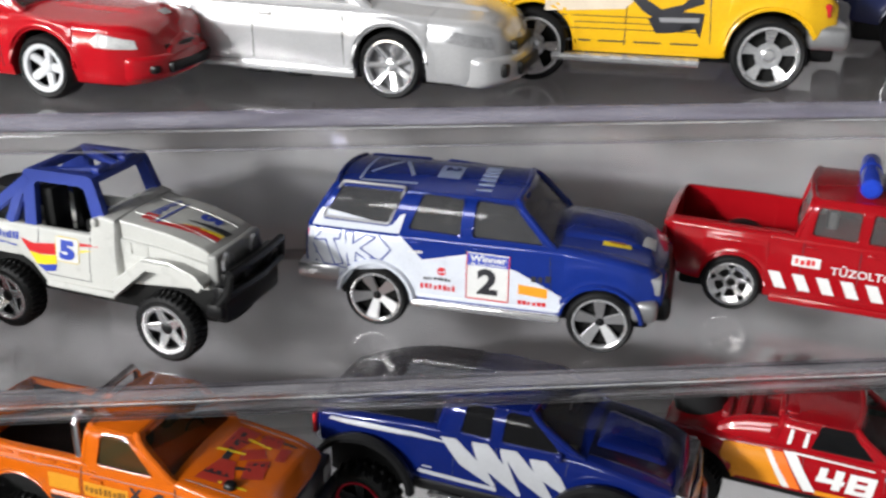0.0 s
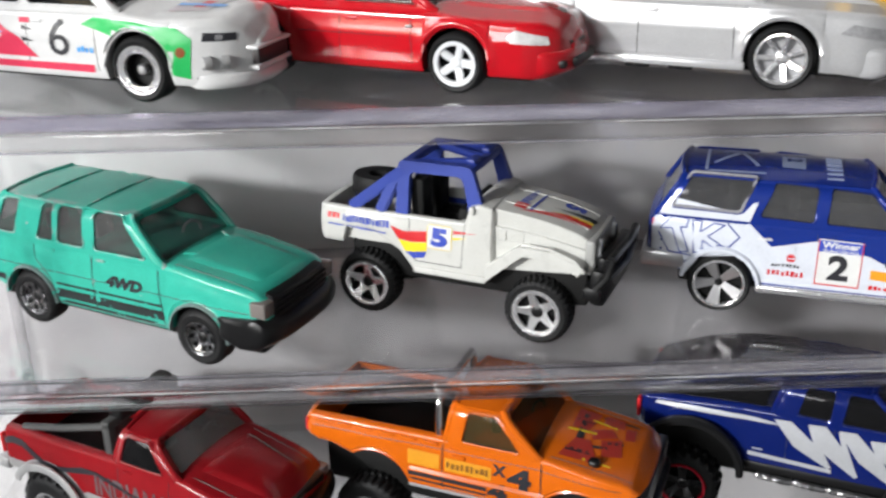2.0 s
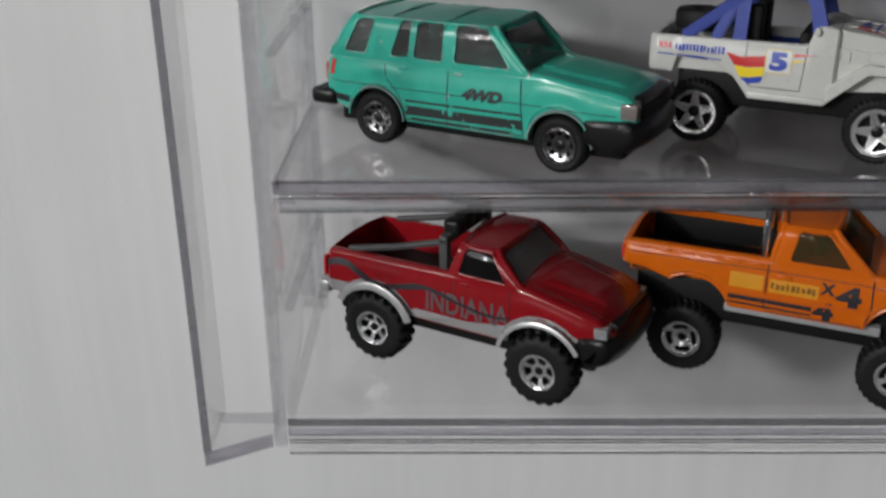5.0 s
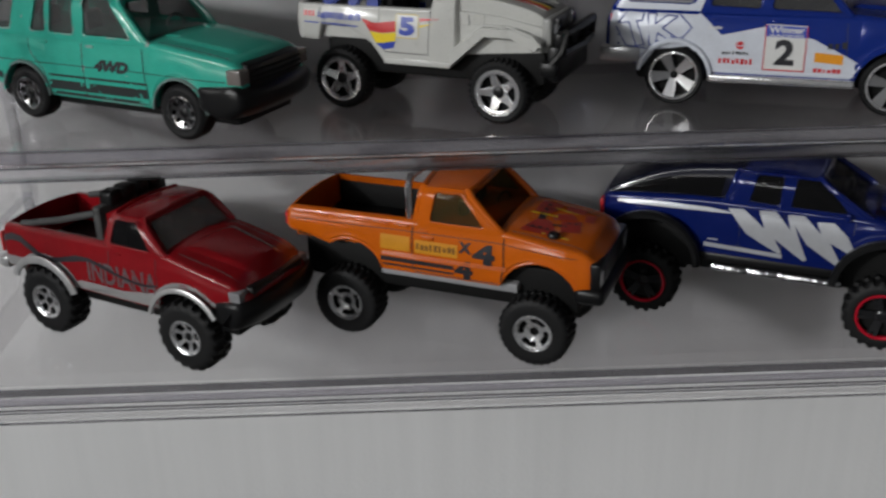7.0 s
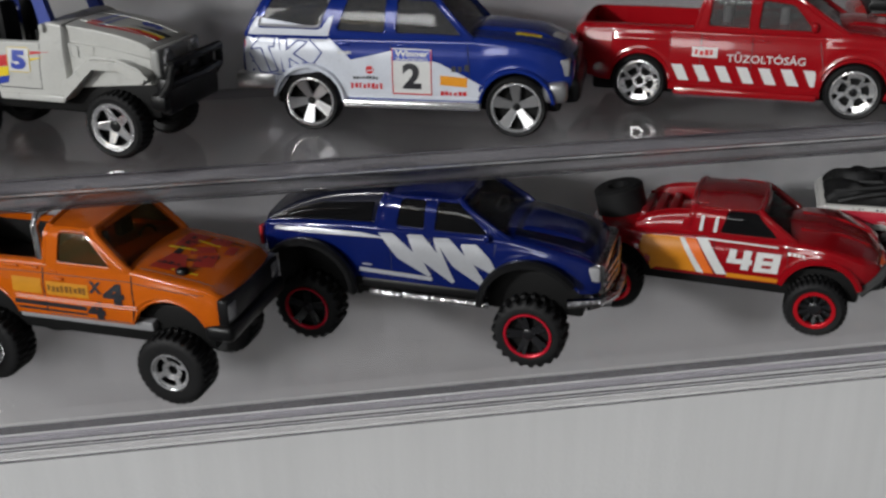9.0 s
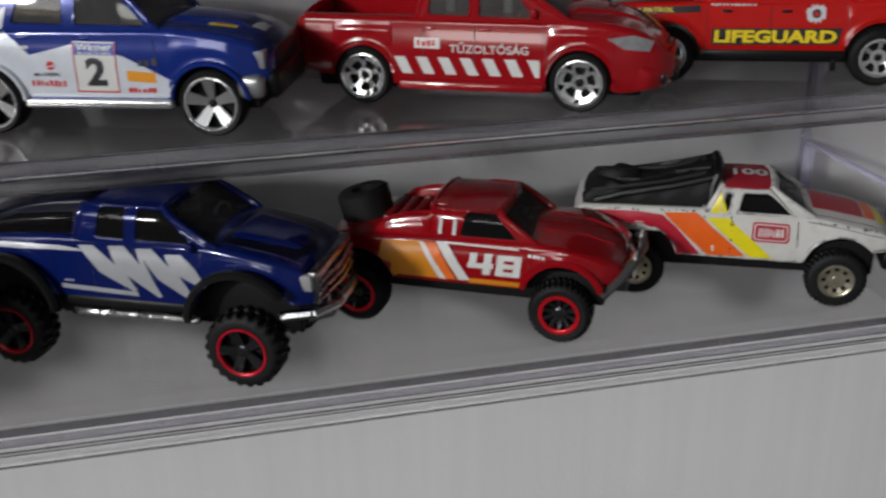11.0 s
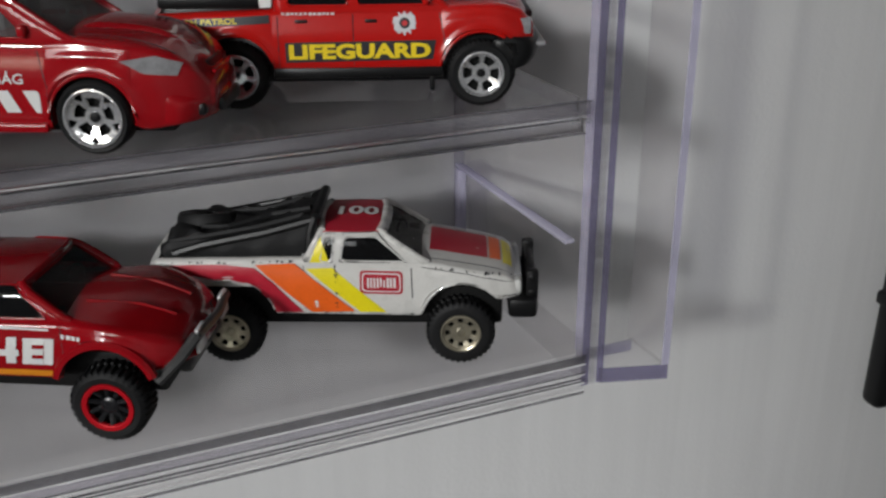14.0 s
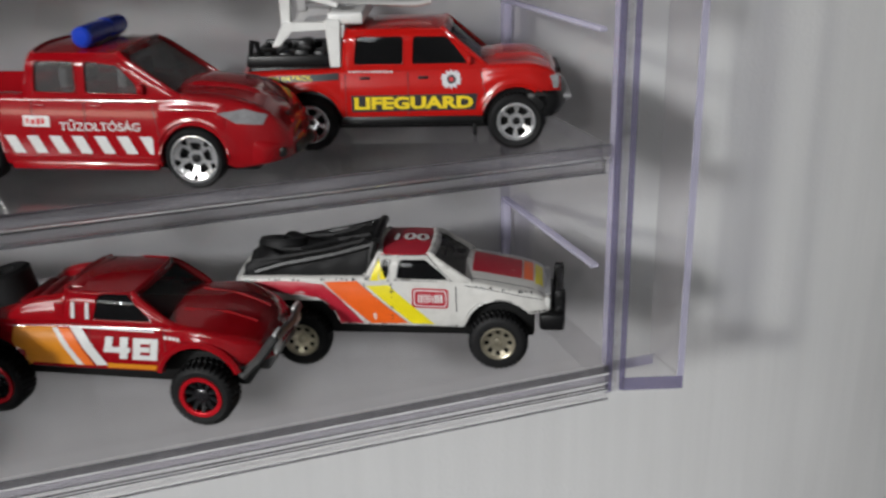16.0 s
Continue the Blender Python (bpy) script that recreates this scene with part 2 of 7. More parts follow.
def rbox(a, b, r=0.4, seg=2, bm=None):
    """A box from corner a to corner b with rounded edges."""
    c = bmesh.new()
    bmesh.ops.create_cube(c, size=1)
    for v in c.verts:
        v.co = Vector([(a[i] + b[i]) / 2 + (b[i] - a[i]) * v.co[i] for i in range(3)])
    r = min(r, *[abs(b[i] - a[i]) * 0.45 for i in range(3)])
    if r > 0:
        bmesh.ops.bevel(c, geom=c.edges[:], offset=r, segments=seg, affect="EDGES", profile=0.5)
    return bm_join(bm, c) if bm else c


def tube(points, r, seg=8, bm=None):
    """A round bar along points, with capped ends."""
    bm = bm or bmesh.new()
    pts = [Vector(p) for p in points]
    rings = []
    for i, p in enumerate(pts):
        d = (pts[min(i + 1, len(pts) - 1)] - pts[max(i - 1, 0)]).normalized()
        u = d.cross(Vector((0, 0, 1)))
        u = u.normalized() if u.length > 1e-3 else Vector((1, 0, 0))
        w = d.cross(u)
        rings.append([bm.verts.new(p + (u * math.cos(a) + w * math.sin(a)) * r) for a in [k * math.tau / seg for k in range(seg)]])
    for a, b in zip(rings, rings[1:]):
        for k in range(seg):
            bm.faces.new((a[k], a[(k + 1) % seg], b[(k + 1) % seg], b[k]))
    bm.faces.new(rings[0]), bm.faces.new(rings[-1])
    return bm


def lathe(profile, seg=40, bm=None, at=(0, 0, 0)):
    """Turns (radius, y) pairs about the y axis."""
    bm = bm or bmesh.new()
    rings = [[bm.verts.new((at[0] + r * math.cos(k * math.tau / seg), at[1] + y, at[2] + r * math.sin(k * math.tau / seg))) for k in range(seg)] for r, y in profile]
    for a, b in zip(rings, rings[1:]):
        for k in range(seg):
            bm.faces.new((a[k], a[(k + 1) % seg], b[(k + 1) % seg], b[k]))
    return bm


def tread(rows, knobs):
    """A tyre turned about the y axis; rows of (radius, y, side, lug height), with knobs lugs on each side of the tread."""
    bm = bmesh.new()
    seg = knobs * 4 if knobs else 44
    rings = []
    for r, y, side, lug in rows:
        ring = []
        for k in range(seg):
            on = knobs and side and (k + (2 if side > 0 else 0)) % 4 < 2
            q, a = r + (lug if on else -0.12 * abs(side) * bool(knobs)), (k + (0.3 if k % 2 else 0)) * math.tau / seg
            ring.append(bm.verts.new((q * math.cos(a), y, q * math.sin(a))))
        rings.append(ring)
    for a, b in zip(rings, rings[1:]):
        for k in range(seg):
            bm.faces.new((a[k], a[(k + 1) % seg], b[(k + 1) % seg], b[k]))
    return bm


def prism(poly, y0, y1, bm=None):
    """A polygon in (x, z) given depth from y0 to y1."""
    bm = bm or bmesh.new()
    a, b = [bm.verts.new((x, y0, z)) for x, z in poly], [bm.verts.new((x, y1, z)) for x, z in poly]
    bm.faces.new(a), bm.faces.new(b[::-1])
    for k in range(len(poly)):
        n = (k + 1) % len(poly)
        bm.faces.new((a[k], a[n], b[n], b[k]))
    return bm


def rounded(poly, r, seg=3):
    """The polygon with rounded corners."""
    out = []
    for k, p in enumerate(poly):
        p, a, b = Vector(p), Vector(poly[k - 1]), Vector(poly[(k + 1) % len(poly)])
        ra = min(r, (a - p).length * 0.45)
        rb = min(r, (b - p).length * 0.45)
        s, e = p + (a - p).normalized() * ra, p + (b - p).normalized() * rb
        for i in range(seg + 1):
            q = i / seg
            out.append(tuple(s * (1 - q) ** 2 + p * (2 * q * (1 - q)) + e * q ** 2))
    return out


def plate(outer, holes, place, thick, bm=None, grid=0):
    """A plate with holes, drawn in two dimensions; place(u, v, depth) gives its points."""
    bm = bm or bmesh.new()
    flat = bmesh.new()
    loops, edges = [], []
    for loop in [outer, *holes]:
        vs = [flat.verts.new((u, v, 0)) for u, v in loop]
        edges += [flat.edges.new((vs[k], vs[(k + 1) % len(vs)])) for k in range(len(vs))]
        loops.append(vs)
    bmesh.ops.triangle_fill(flat, use_beauty=True, edges=edges)
    if grid:
        slice_up(flat, 0, grid), slice_up(flat, 1, grid)
    front = {v: bm.verts.new(place(v.co.x, v.co.y, 0)) for v in flat.verts}
    back = {v: bm.verts.new(place(v.co.x, v.co.y, thick)) for v in flat.verts}
    for f in flat.faces:
        bm.faces.new([front[v] for v in f.verts]), bm.faces.new([back[v] for v in reversed(f.verts)])
    for vs in loops:
        for k in range(len(vs)):
            a, b = vs[k], vs[(k + 1) % len(vs)]
            bm.faces.new((front[a], front[b], back[b], back[a]))
    flat.free()
    return bm


def text_shape(words, height, bold=0.0, squeeze=1.0):
    """The words as a flat mesh in (u, v), their height as given, starting at the origin."""
    cu = bpy.data.curves.new("words", "FONT")
    cu.body, cu.size, cu.offset, cu.resolution_u = words, 1.0, bold, 3
    ob = bpy.data.objects.new("words", cu)
    scene.collection.objects.link(ob)
    bpy.context.view_layer.update()
    me = bpy.data.meshes.new_from_object(ob.evaluated_get(bpy.context.evaluated_depsgraph_get()))
    bpy.data.objects.remove(ob)
    bpy.data.curves.remove(cu)
    bm = bmesh.new()
    bm.from_mesh(me)
    bpy.data.meshes.remove(me)
    lo, hi = [min(v.co[i] for v in bm.verts) for i in (0, 1)], [max(v.co[i] for v in bm.verts) for i in (0, 1)]
    k = height / (hi[1] - lo[1])
    for v in bm.verts:
        v.co = Vector(((v.co.x - lo[0]) * k * squeeze, (v.co.y - lo[1]) * k, 0))
    return bm


def smooth_table(table, x):
    """A smooth curve through the table that never overshoots it."""
    n = len(table)
    if x <= table[0][0]:
        return table[0][1]
    if x >= table[-1][0] or n < 3:
        return along(table, x)
    h = [table[k + 1][0] - table[k][0] for k in range(n - 1)]
    d = [(table[k + 1][1] - table[k][1]) / max(h[k], 1e-6) for k in range(n - 1)]
    m = [d[0]] + [2 * d[k - 1] * d[k] / (d[k - 1] + d[k]) if d[k - 1] * d[k] > 0 else 0.0 for k in range(1, n - 1)] + [d[-1]]
    k = max(i for i in range(n - 1) if table[i][0] <= x)
    t = (x - table[k][0]) / max(h[k], 1e-6)
    return table[k][1] * (1 + 2 * t) * (1 - t) ** 2 + m[k] * h[k] * t * (1 - t) ** 2 + table[k + 1][1] * t * t * (3 - 2 * t) + m[k + 1] * h[k] * t * t * (t - 1)


def along(table, x):
    """Straight interpolation in a table of (x, value)."""
    if x <= table[0][0]:
        return table[0][1]
    for (a, p), (b, q) in zip(table, table[1:]):
        if x <= b:
            return p + (q - p) * (x - a) / (b - a) if b > a else q
    return table[-1][1]


# ---- the room: all but the north wall is unseen ----
def slab(name, a, b, material, parent=None, r=0.0, label="", kind="structure"):
    ob = part(name, rbox(a, b, r), material, parent, label, scale=1, smooth=30)
    return tagged(ob, kind=kind) if kind else ob


XL, XR, YN, YF, ZC = -1.02, 1.7, 0.226, -2.3, 2.5
tagged(slab("wall_north", (XL - 0.1, YN, 0), (XR + 0.1, YN + 0.1, ZC), WALL), "white painted wall with faint upright streaks", "wall")
slab("wall_south", (XL - 0.1, YF - 0.1, 0), (XR + 0.1, YF, ZC), PALE)
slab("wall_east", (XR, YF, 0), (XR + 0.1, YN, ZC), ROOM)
# unseen openings; the pier between them is placed to dim the wall's right
OPENINGS = [(-0.975, -0.12), (-1.74, -1.08)]
ZL, ZH = 1.52, 2.20
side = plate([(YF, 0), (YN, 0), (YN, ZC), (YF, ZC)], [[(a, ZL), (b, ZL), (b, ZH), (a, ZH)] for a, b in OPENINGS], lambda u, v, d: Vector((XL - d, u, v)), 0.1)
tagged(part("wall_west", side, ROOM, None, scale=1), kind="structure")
slab("floor", (XL - 0.1, YF - 0.1, -0.05), (XR + 0.1, YN + 0.1, 0), FLOOR)
slab("ceiling", (XL - 0.1, YF - 0.1, ZC), (XR + 0.1, YN + 0.1, ZC + 0.1), CEIL)
FRAME = surface("white_window_frame", (0.8, 0.8, 0.8), 0.35)
for k, (a, b) in enumerate(OPENINGS):
    win = tagged(new(f"window_{k + 1}"), "unseen white framed window in the side wall", "window", kind="structure")
    part("window_frame", plate([(a, ZL), (b, ZL), (b, ZH), (a, ZH)], [[(a + 0.04, ZL + 0.04), (b - 0.04, ZL + 0.04), (b - 0.04, ZH - 0.04), (a + 0.04, ZH - 0.04)]], lambda u, v, d: Vector((XL - 0.03 - d, u, v)), 0.05), FRAME, win, scale=1)
    part("window_sill", rbox((XL - 0.02, a - 0.04, ZL - 0.03), (XL + 0.012, b + 0.04, ZL - 0.002), 0.006), FRAME, win, scale=1)

# ---- the display case: clear acrylic, hung on the wall ----
X0, X1 = -0.1560, 0.2055
SHELF_Z = (1.4533, 1.4033, 1.3537)
YS, YB = 0.1605, 0.2215
TOP = 1.5150
case = tagged(new("display_case"), "clear acrylic wall display case with narrow shelves and violet edges", "display case")


def sheet(name, a, b, parent=case, label="", r=0.0003, material=ACRYLIC):
    ob = part(name, rbox(a, b, r, 2), material, parent, label, scale=1, smooth=30)
    ob.visible_shadow = (material is not ROD or name == "end_edge") and name not in ("side_panel", "guide_wall", "painted_glint")
    return ob


for k, z in enumerate(SHELF_Z[:2]):
    shelf = sheet("shelf", (X0, YS + 0.0014, z - 0.0030), (X1, YB, z), r=0)
    up = 0.0005 if k == 0 else 0.0
    edge = GREYEDGE if k == 0 else REFRACTED
    sheet("front_edge", (X0, YS - 0.0002, z - 0.0024 + up), (X1, YS + 0.0012, z + 0.0003 + up), shelf, "violet polished edge" if k == 0 else "polished edge with dark refraction painted in its tint", 0.0003, edge)
    sheet("edge_line", (X0, YS - 0.0004, z + 0.0001 + up), (X1, YS - 0.00025, z + 0.0003 + up), shelf, "", 0, REFRACTED if k == 0 else DARKLINE)
    # painted highlight under the front edge
    sheet("painted_glint", (X0 + 0.002, YS - 0.0005, z - 0.0028 + up), (X1 - 0.002, YS - 0.0002, z - 0.0025 + up), shelf, "", 0, EDGE_GLINT)
    # clear lip below the front edge
    lip = sheet("lip", (X0 + 0.001, YS, z - 0.0060 + up), (X1 - 0.001, YS + 0.0026, z - 0.0029 + up), shelf, "clear lip", 0.0005, ACRYLIC if k == 0 else ROD)
    if k == 0:
        sheet("lip_line", (X0 + 0.001, YS - 0.0004, z - 0.0061 + up), (X1 - 0.001, YS - 0.0001, z - 0.0058 + up), shelf, "", 0, REFRACTED)
    else:
        sheet("lip_line", (X0 + 0.001, YS - 0.0004, z - 0.0033 + up), (X1 - 0.001, YS - 0.0001, z - 0.0030 + up), shelf, "", 0, DARKLINE)
        sheet("lip_line", (X0 + 0.001, YS - 0.0004, z - 0.0061 + up), (X1 - 0.001, YS - 0.0001, z - 0.0058 + up), shelf, "", 0, DARKLINE)
    sheet("rear_edge", (X0, YB + 0.00015, z - 0.0029), (X1, YB + 0.0004, z - 0.0003), shelf, "", 0, CLEAREDGE)
    for a, b in ((X0, X0 + 0.0008), (X1 - 0.0008, X1)):
        sheet("end_edge", (a, YS + 0.0040, z - 0.0029), (b, YB - 0.0004, z - 0.0001), shelf, "", 0, ROD)
    for s, x in ((1, X0), (-1, X1)):
        sheet("stop", (min(x, x + s * 0.0045), YS - 0.0010, z - 0.0040), (max(x, x + s * 0.0045), YS - 0.0006, z - 0.0028), shelf, "pale end stop", 0.0002, CLEAREDGE)
zb = SHELF_Z[2]
bottom = sheet("bottom_panel", (X0, 0.1586, zb - 0.0027), (X1, YB, zb), r=0)
# the front rail under the bottom panel: a clear bar, highlights painted as white strips between grey bands
rail = sheet("front_rail", (X0, 0.1577, 1.3420), (X1, 0.1584, 1.3509), r=0.0002)
for a, b, stuff_ in ((1.3491, 1.3509, GREYBAND), (1.3487, 1.3491, WHITELINE), (1.3470, 1.3487, REFRACTED), (1.3467, 1.3470, DARKLINE), (1.3464, 1.3467, WHITELINE), (1.3454, 1.3458, GREYBAND), (1.3447, 1.3450, DARKLINE), (1.3443, 1.3446, WHITELINE), (1.3426, 1.3430, WHITELINE), (1.3420, 1.3426, GREYBAND)):
    sheet("rail_band" if stuff_ is not WHITELINE else "painted_glint", (X0, 0.15735, a), (X1, 0.15755, b - 0.00002), rail, "", 0, stuff_)
# unseen sheet, added to dim the wall inside the case
sheet("added_back_panel", (X0, YB + 0.0008, zb - 0.0027), (X1, YB + 0.0022, TOP - 0.0032), r=0, material=BACKING)
sheet("top_panel", (X0, YS - 0.001, TOP - 0.003), (X1, YB, TOP))
ZB = zb - 0.0101


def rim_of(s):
    """Far end violet with painted glow, window end paler and clear."""
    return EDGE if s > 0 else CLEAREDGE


for s, x in ((-1, X0 - 0.0004), (1, X1 + 0.0004)):
    def span(p, q):
        return min(x + s * p, x + s * q), max(x + s * p, x + s * q)
    a, b = span(0, 0.0028)
    wall_in = sheet("side_panel", (a, YS - 0.002, ZB), (b, YB + 0.003, TOP))
    if s > 0:
        for p, q in ((-0.0008, 0.0007), (0.0028, 0.0042)):
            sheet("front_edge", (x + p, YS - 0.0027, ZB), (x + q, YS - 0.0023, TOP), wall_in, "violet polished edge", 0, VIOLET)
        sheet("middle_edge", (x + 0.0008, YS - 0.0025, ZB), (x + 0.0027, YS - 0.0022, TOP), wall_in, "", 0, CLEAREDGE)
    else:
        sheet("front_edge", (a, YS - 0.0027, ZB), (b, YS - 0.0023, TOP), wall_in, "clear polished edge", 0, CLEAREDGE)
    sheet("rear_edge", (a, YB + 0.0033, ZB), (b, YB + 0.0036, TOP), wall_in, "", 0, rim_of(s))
    # ledges that could carry another shelf, half way up
    for z in (0.5 * (SHELF_Z[0] + SHELF_Z[1]), 0.5 * (SHELF_Z[1] + SHELF_Z[2]) - 0.0045):
        c, d = span(-0.0022, -0.0001)
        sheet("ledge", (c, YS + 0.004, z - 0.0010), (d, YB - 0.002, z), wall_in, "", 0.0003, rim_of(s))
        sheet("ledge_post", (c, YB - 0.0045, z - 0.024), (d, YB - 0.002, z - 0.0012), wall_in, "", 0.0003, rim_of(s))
    # hollow guide channel outside the panel: back, outer wall and foot
    wide, fore = (0.0012, 0.0095) if s < 0 else (0.0020, 0.0068)
    a2, b2 = span(0.0136 + wide, 0.0152 + wide)
    outer = sheet("guide_wall", (a2, YS - fore, ZB + 0.0036), (b2, YS + 0.0060, TOP))
    sheet("front_edge", (a2, YS - fore - 0.0006, ZB + 0.0036), (b2, YS - fore - 0.0002, TOP), outer, "grey polished edge", 0, LINE if s < 0 else EDGE)
    a, b = span(0.0032, 0.0151 + wide)
    foot = sheet("guide_foot", (a, YS - fore, ZB), (b, YS + 0.0060, ZB + 0.0034))
    rim = sheet("front_edge", (a, YS - fore - 0.0006, ZB + 0.0001), (b, YS - fore - 0.0002, ZB + 0.0033), foot, "violet polished edge" if s > 0 else "grey polished edge", 0, VIOLET if s > 0 else REFRACTED)
    # the foot's front runs at a slant from the panel to the outer wall
    for ob in (foot, rim):
        for v in ob.data.vertices:
            if v.co.y < YS - 0.004 and abs(v.co.x - x) < 0.007:
                v.co.y += 0.0072 if s < 0 else 0.0042
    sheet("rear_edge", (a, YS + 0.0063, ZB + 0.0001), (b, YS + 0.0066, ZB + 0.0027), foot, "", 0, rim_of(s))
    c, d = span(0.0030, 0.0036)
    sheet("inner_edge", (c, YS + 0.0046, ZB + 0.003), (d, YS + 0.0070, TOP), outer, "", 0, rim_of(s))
for x in (-0.12, 0.025, 0.17):
    peg = tagged(part("wall_peg", lathe([(0.0001, 0.0), (0.0025, 0.0), (0.0025, -0.008), (0.005, -0.0085), (0.005, -0.010), (0.0001, -0.0105)], 20, at=(x, YN, TOP - 0.008)), CHROME, case, "small steel peg that carries the case", scale=1))

# black plastic bar on the wall beside the case
bar = tagged(new("hanging_bar"), "black plastic bar with a rounded end hanging on the wall", "bar")
bar.matrix_world = pose(0.3680, YN, 1.30, 0, 1, 0)
part("bar_body", rbox((-7, -9, -36), (9, 0, 130), 3, 3), BLACK, bar)
part("sleeve", rbox((-8, -10, 2), (10, -0.05, 7), 1.2, 2), BLACK, bar)


# ---- toy cars: x forward from the rear axle, z up from the shelf, y to the car's left, in millimetres ----
class Body:
    """The lower body, lofted across the car from tables of its top line, sill line and half width."""

    def __init__(self, x0, x1, top, low, plan, arches, bed=None, crown=0.6, shoulder=1.3, step=0.8, lean=0.75, flare=0.3, ridges=()):
        self.lean, self.flare, self.ridges = lean, flare, ridges
        self.x0, self.x1, self.top, self.low, self.plan, self.arches, self.bed, self.crown, self.sh = x0, x1, top, low, plan, arches, bed, crown, shoulder
        xs = {round(x0 + k * step, 3) for k in range(int((x1 - x0) / step) + 1)} | {x1}
        for t in (top, low, plan):
            xs |= {round(x, 3) for x, _ in t if x0 < x < x1}
        for cx, cz, r in arches:
            xs |= {round(cx + r * math.cos(k * math.pi / 14), 3) for k in range(15)}
            xs |= {round(cx + s * (r + 0.02), 3) for s in (-1, 1)}
        if bed:
            xs |= {bed[0] - 0.02, bed[0], bed[1], bed[1] + 0.02}
        self.xs = sorted(x for x in xs if x0 <= x <= x1)

    def bottom(self, x):
        z = along(self.low, x)
        for cx, cz, r in self.arches:
            if abs(x - cx) < r:
                z = max(z, cz + math.sqrt(r * r - (x - cx) ** 2))
        return min(z, smooth_table(self.top, x) - 0.8)

    def section(self, x):
        zt, zb, w, sh = smooth_table(self.top, x), self.bottom(x), smooth_table(self.plan, x), self.sh
        h = zt - zb
        sv = min(0.75 * sh, 0.3 * h)

        def out(z):
            """How far the panel stands out there: pressed arches and waist ridges."""
            y = 0.0
            for cx, cz, r in self.arches:
                y += self.flare * math.exp(-((math.hypot(x - cx, z - cz) - r - 0.5) / 0.75) ** 2) if z > cz - 2 else 0.0
            for rz, amount, wide in self.ridges:
                y += amount * math.exp(-((z - rz) / wide) ** 2)
            return y
        p = [(w - 2.2, zb + 0.25), (w - 0.45, zb), (w - 0.1, zb + min(0.7, 0.15 * h))]
        for k in range(11):
            z = zb + (0.2 + 0.07 * k) * (h - sv) if k < 10 else zb + 0.94 * (h - sv)
            f = (z - zb) / h
            p.append((w - self.lean * max(0.0, f - 0.42) ** 2 / 0.22 - 0.15 * max(0.0, 0.3 - f) / 0.3 + out(z), z))
        e = p[-1][0] - 0.04
        p += [(e - sh + sh * math.cos(a), zt - sv + sv * math.sin(a)) for a in [k * math.pi / 12 for k in range(7)]]
        self.n = len(p)
        e -= sh
        if self.bed and self.bed[0] <= x <= self.bed[1]:
            p += [(e - 0.4, zt), (e - 0.5, self.bed[2]), (w * 0.4, self.bed[2]), (w * 0.2, self.bed[2]), (0, self.bed[2])]
        else:
            p += [(e * q, zt + self.crown * (1 - q * q)) for q in (0.85, 0.65, 0.42, 0.2, 0.0)]
        return p

    def mesh(self):
        bm = bmesh.new()
        rows = []
        for x in self.xs:
            p = self.section(x)
            rows.append([bm.verts.new((x, -y, z)) for y, z in p] + [bm.verts.new((x, y, z)) for y, z in p[-2::-1]])
        for a, b in zip(rows, rows[1:]):
            for k in range(len(a) - 1):
                bm.faces.new((a[k], a[k + 1], b[k + 1], b[k]))
        # ends rounded off
        for row, s in ((rows[0], -1), (rows[-1], 1)):
            mid = sum((v.co for v in row), Vector()) / len(row)
            last = row
            for out, keep in ((0.35, 0.93), (0.62, 0.78), (0.75, 0.45)):
                ring = [bm.verts.new((v.co.x + s * out, mid.y + (v.co.y - mid.y) * (0.5 + 0.5 * keep), mid.z + (v.co.z - mid.z) * keep)) for v in row]
                for k in range(len(row)):
                    bm.faces.new((last[k], last[(k + 1) % len(row)], ring[(k + 1) % len(row)], ring[k]))
                last = ring
            bm.faces.new(last)
        return bm

    def side(self, x, z):
        """Half width of the body at that place."""
        p = self.section(min(max(x, self.x0), self.x1))[1:self.n]
        if z <= p[0][1]:
            return p[1][0]
        for (ya, za), (yb, zb) in zip(p, p[1:]):
            if z <= zb:
                return ya + (yb - ya) * (z - za) / max(zb - za, 1e-6)
        return p[-1][0]

    def roofline(self, x, y):
        """Height of the upper face at that place."""
        p = self.section(x)[self.n - 1:][::-1]
        return along([(a, z) for a, z in p], abs(y))


def slice_up(bm, axis, step):
    """Cuts the faces at even steps, so that they can follow a curved panel."""
    lo, hi = min(v.co[axis] for v in bm.verts), max(v.co[axis] for v in bm.verts)
    n = int((hi - lo) / step)
    for k in range(1, n + 1):
        at = [0, 0, 0]
        at[axis] = lo + (hi - lo) * k / (n + 1)
        no = [0, 0, 0]
        no[axis] = 1
        bmesh.ops.bisect_plane(bm, geom=bm.verts[:] + bm.edges[:] + bm.faces[:], plane_co=at, plane_no=no)


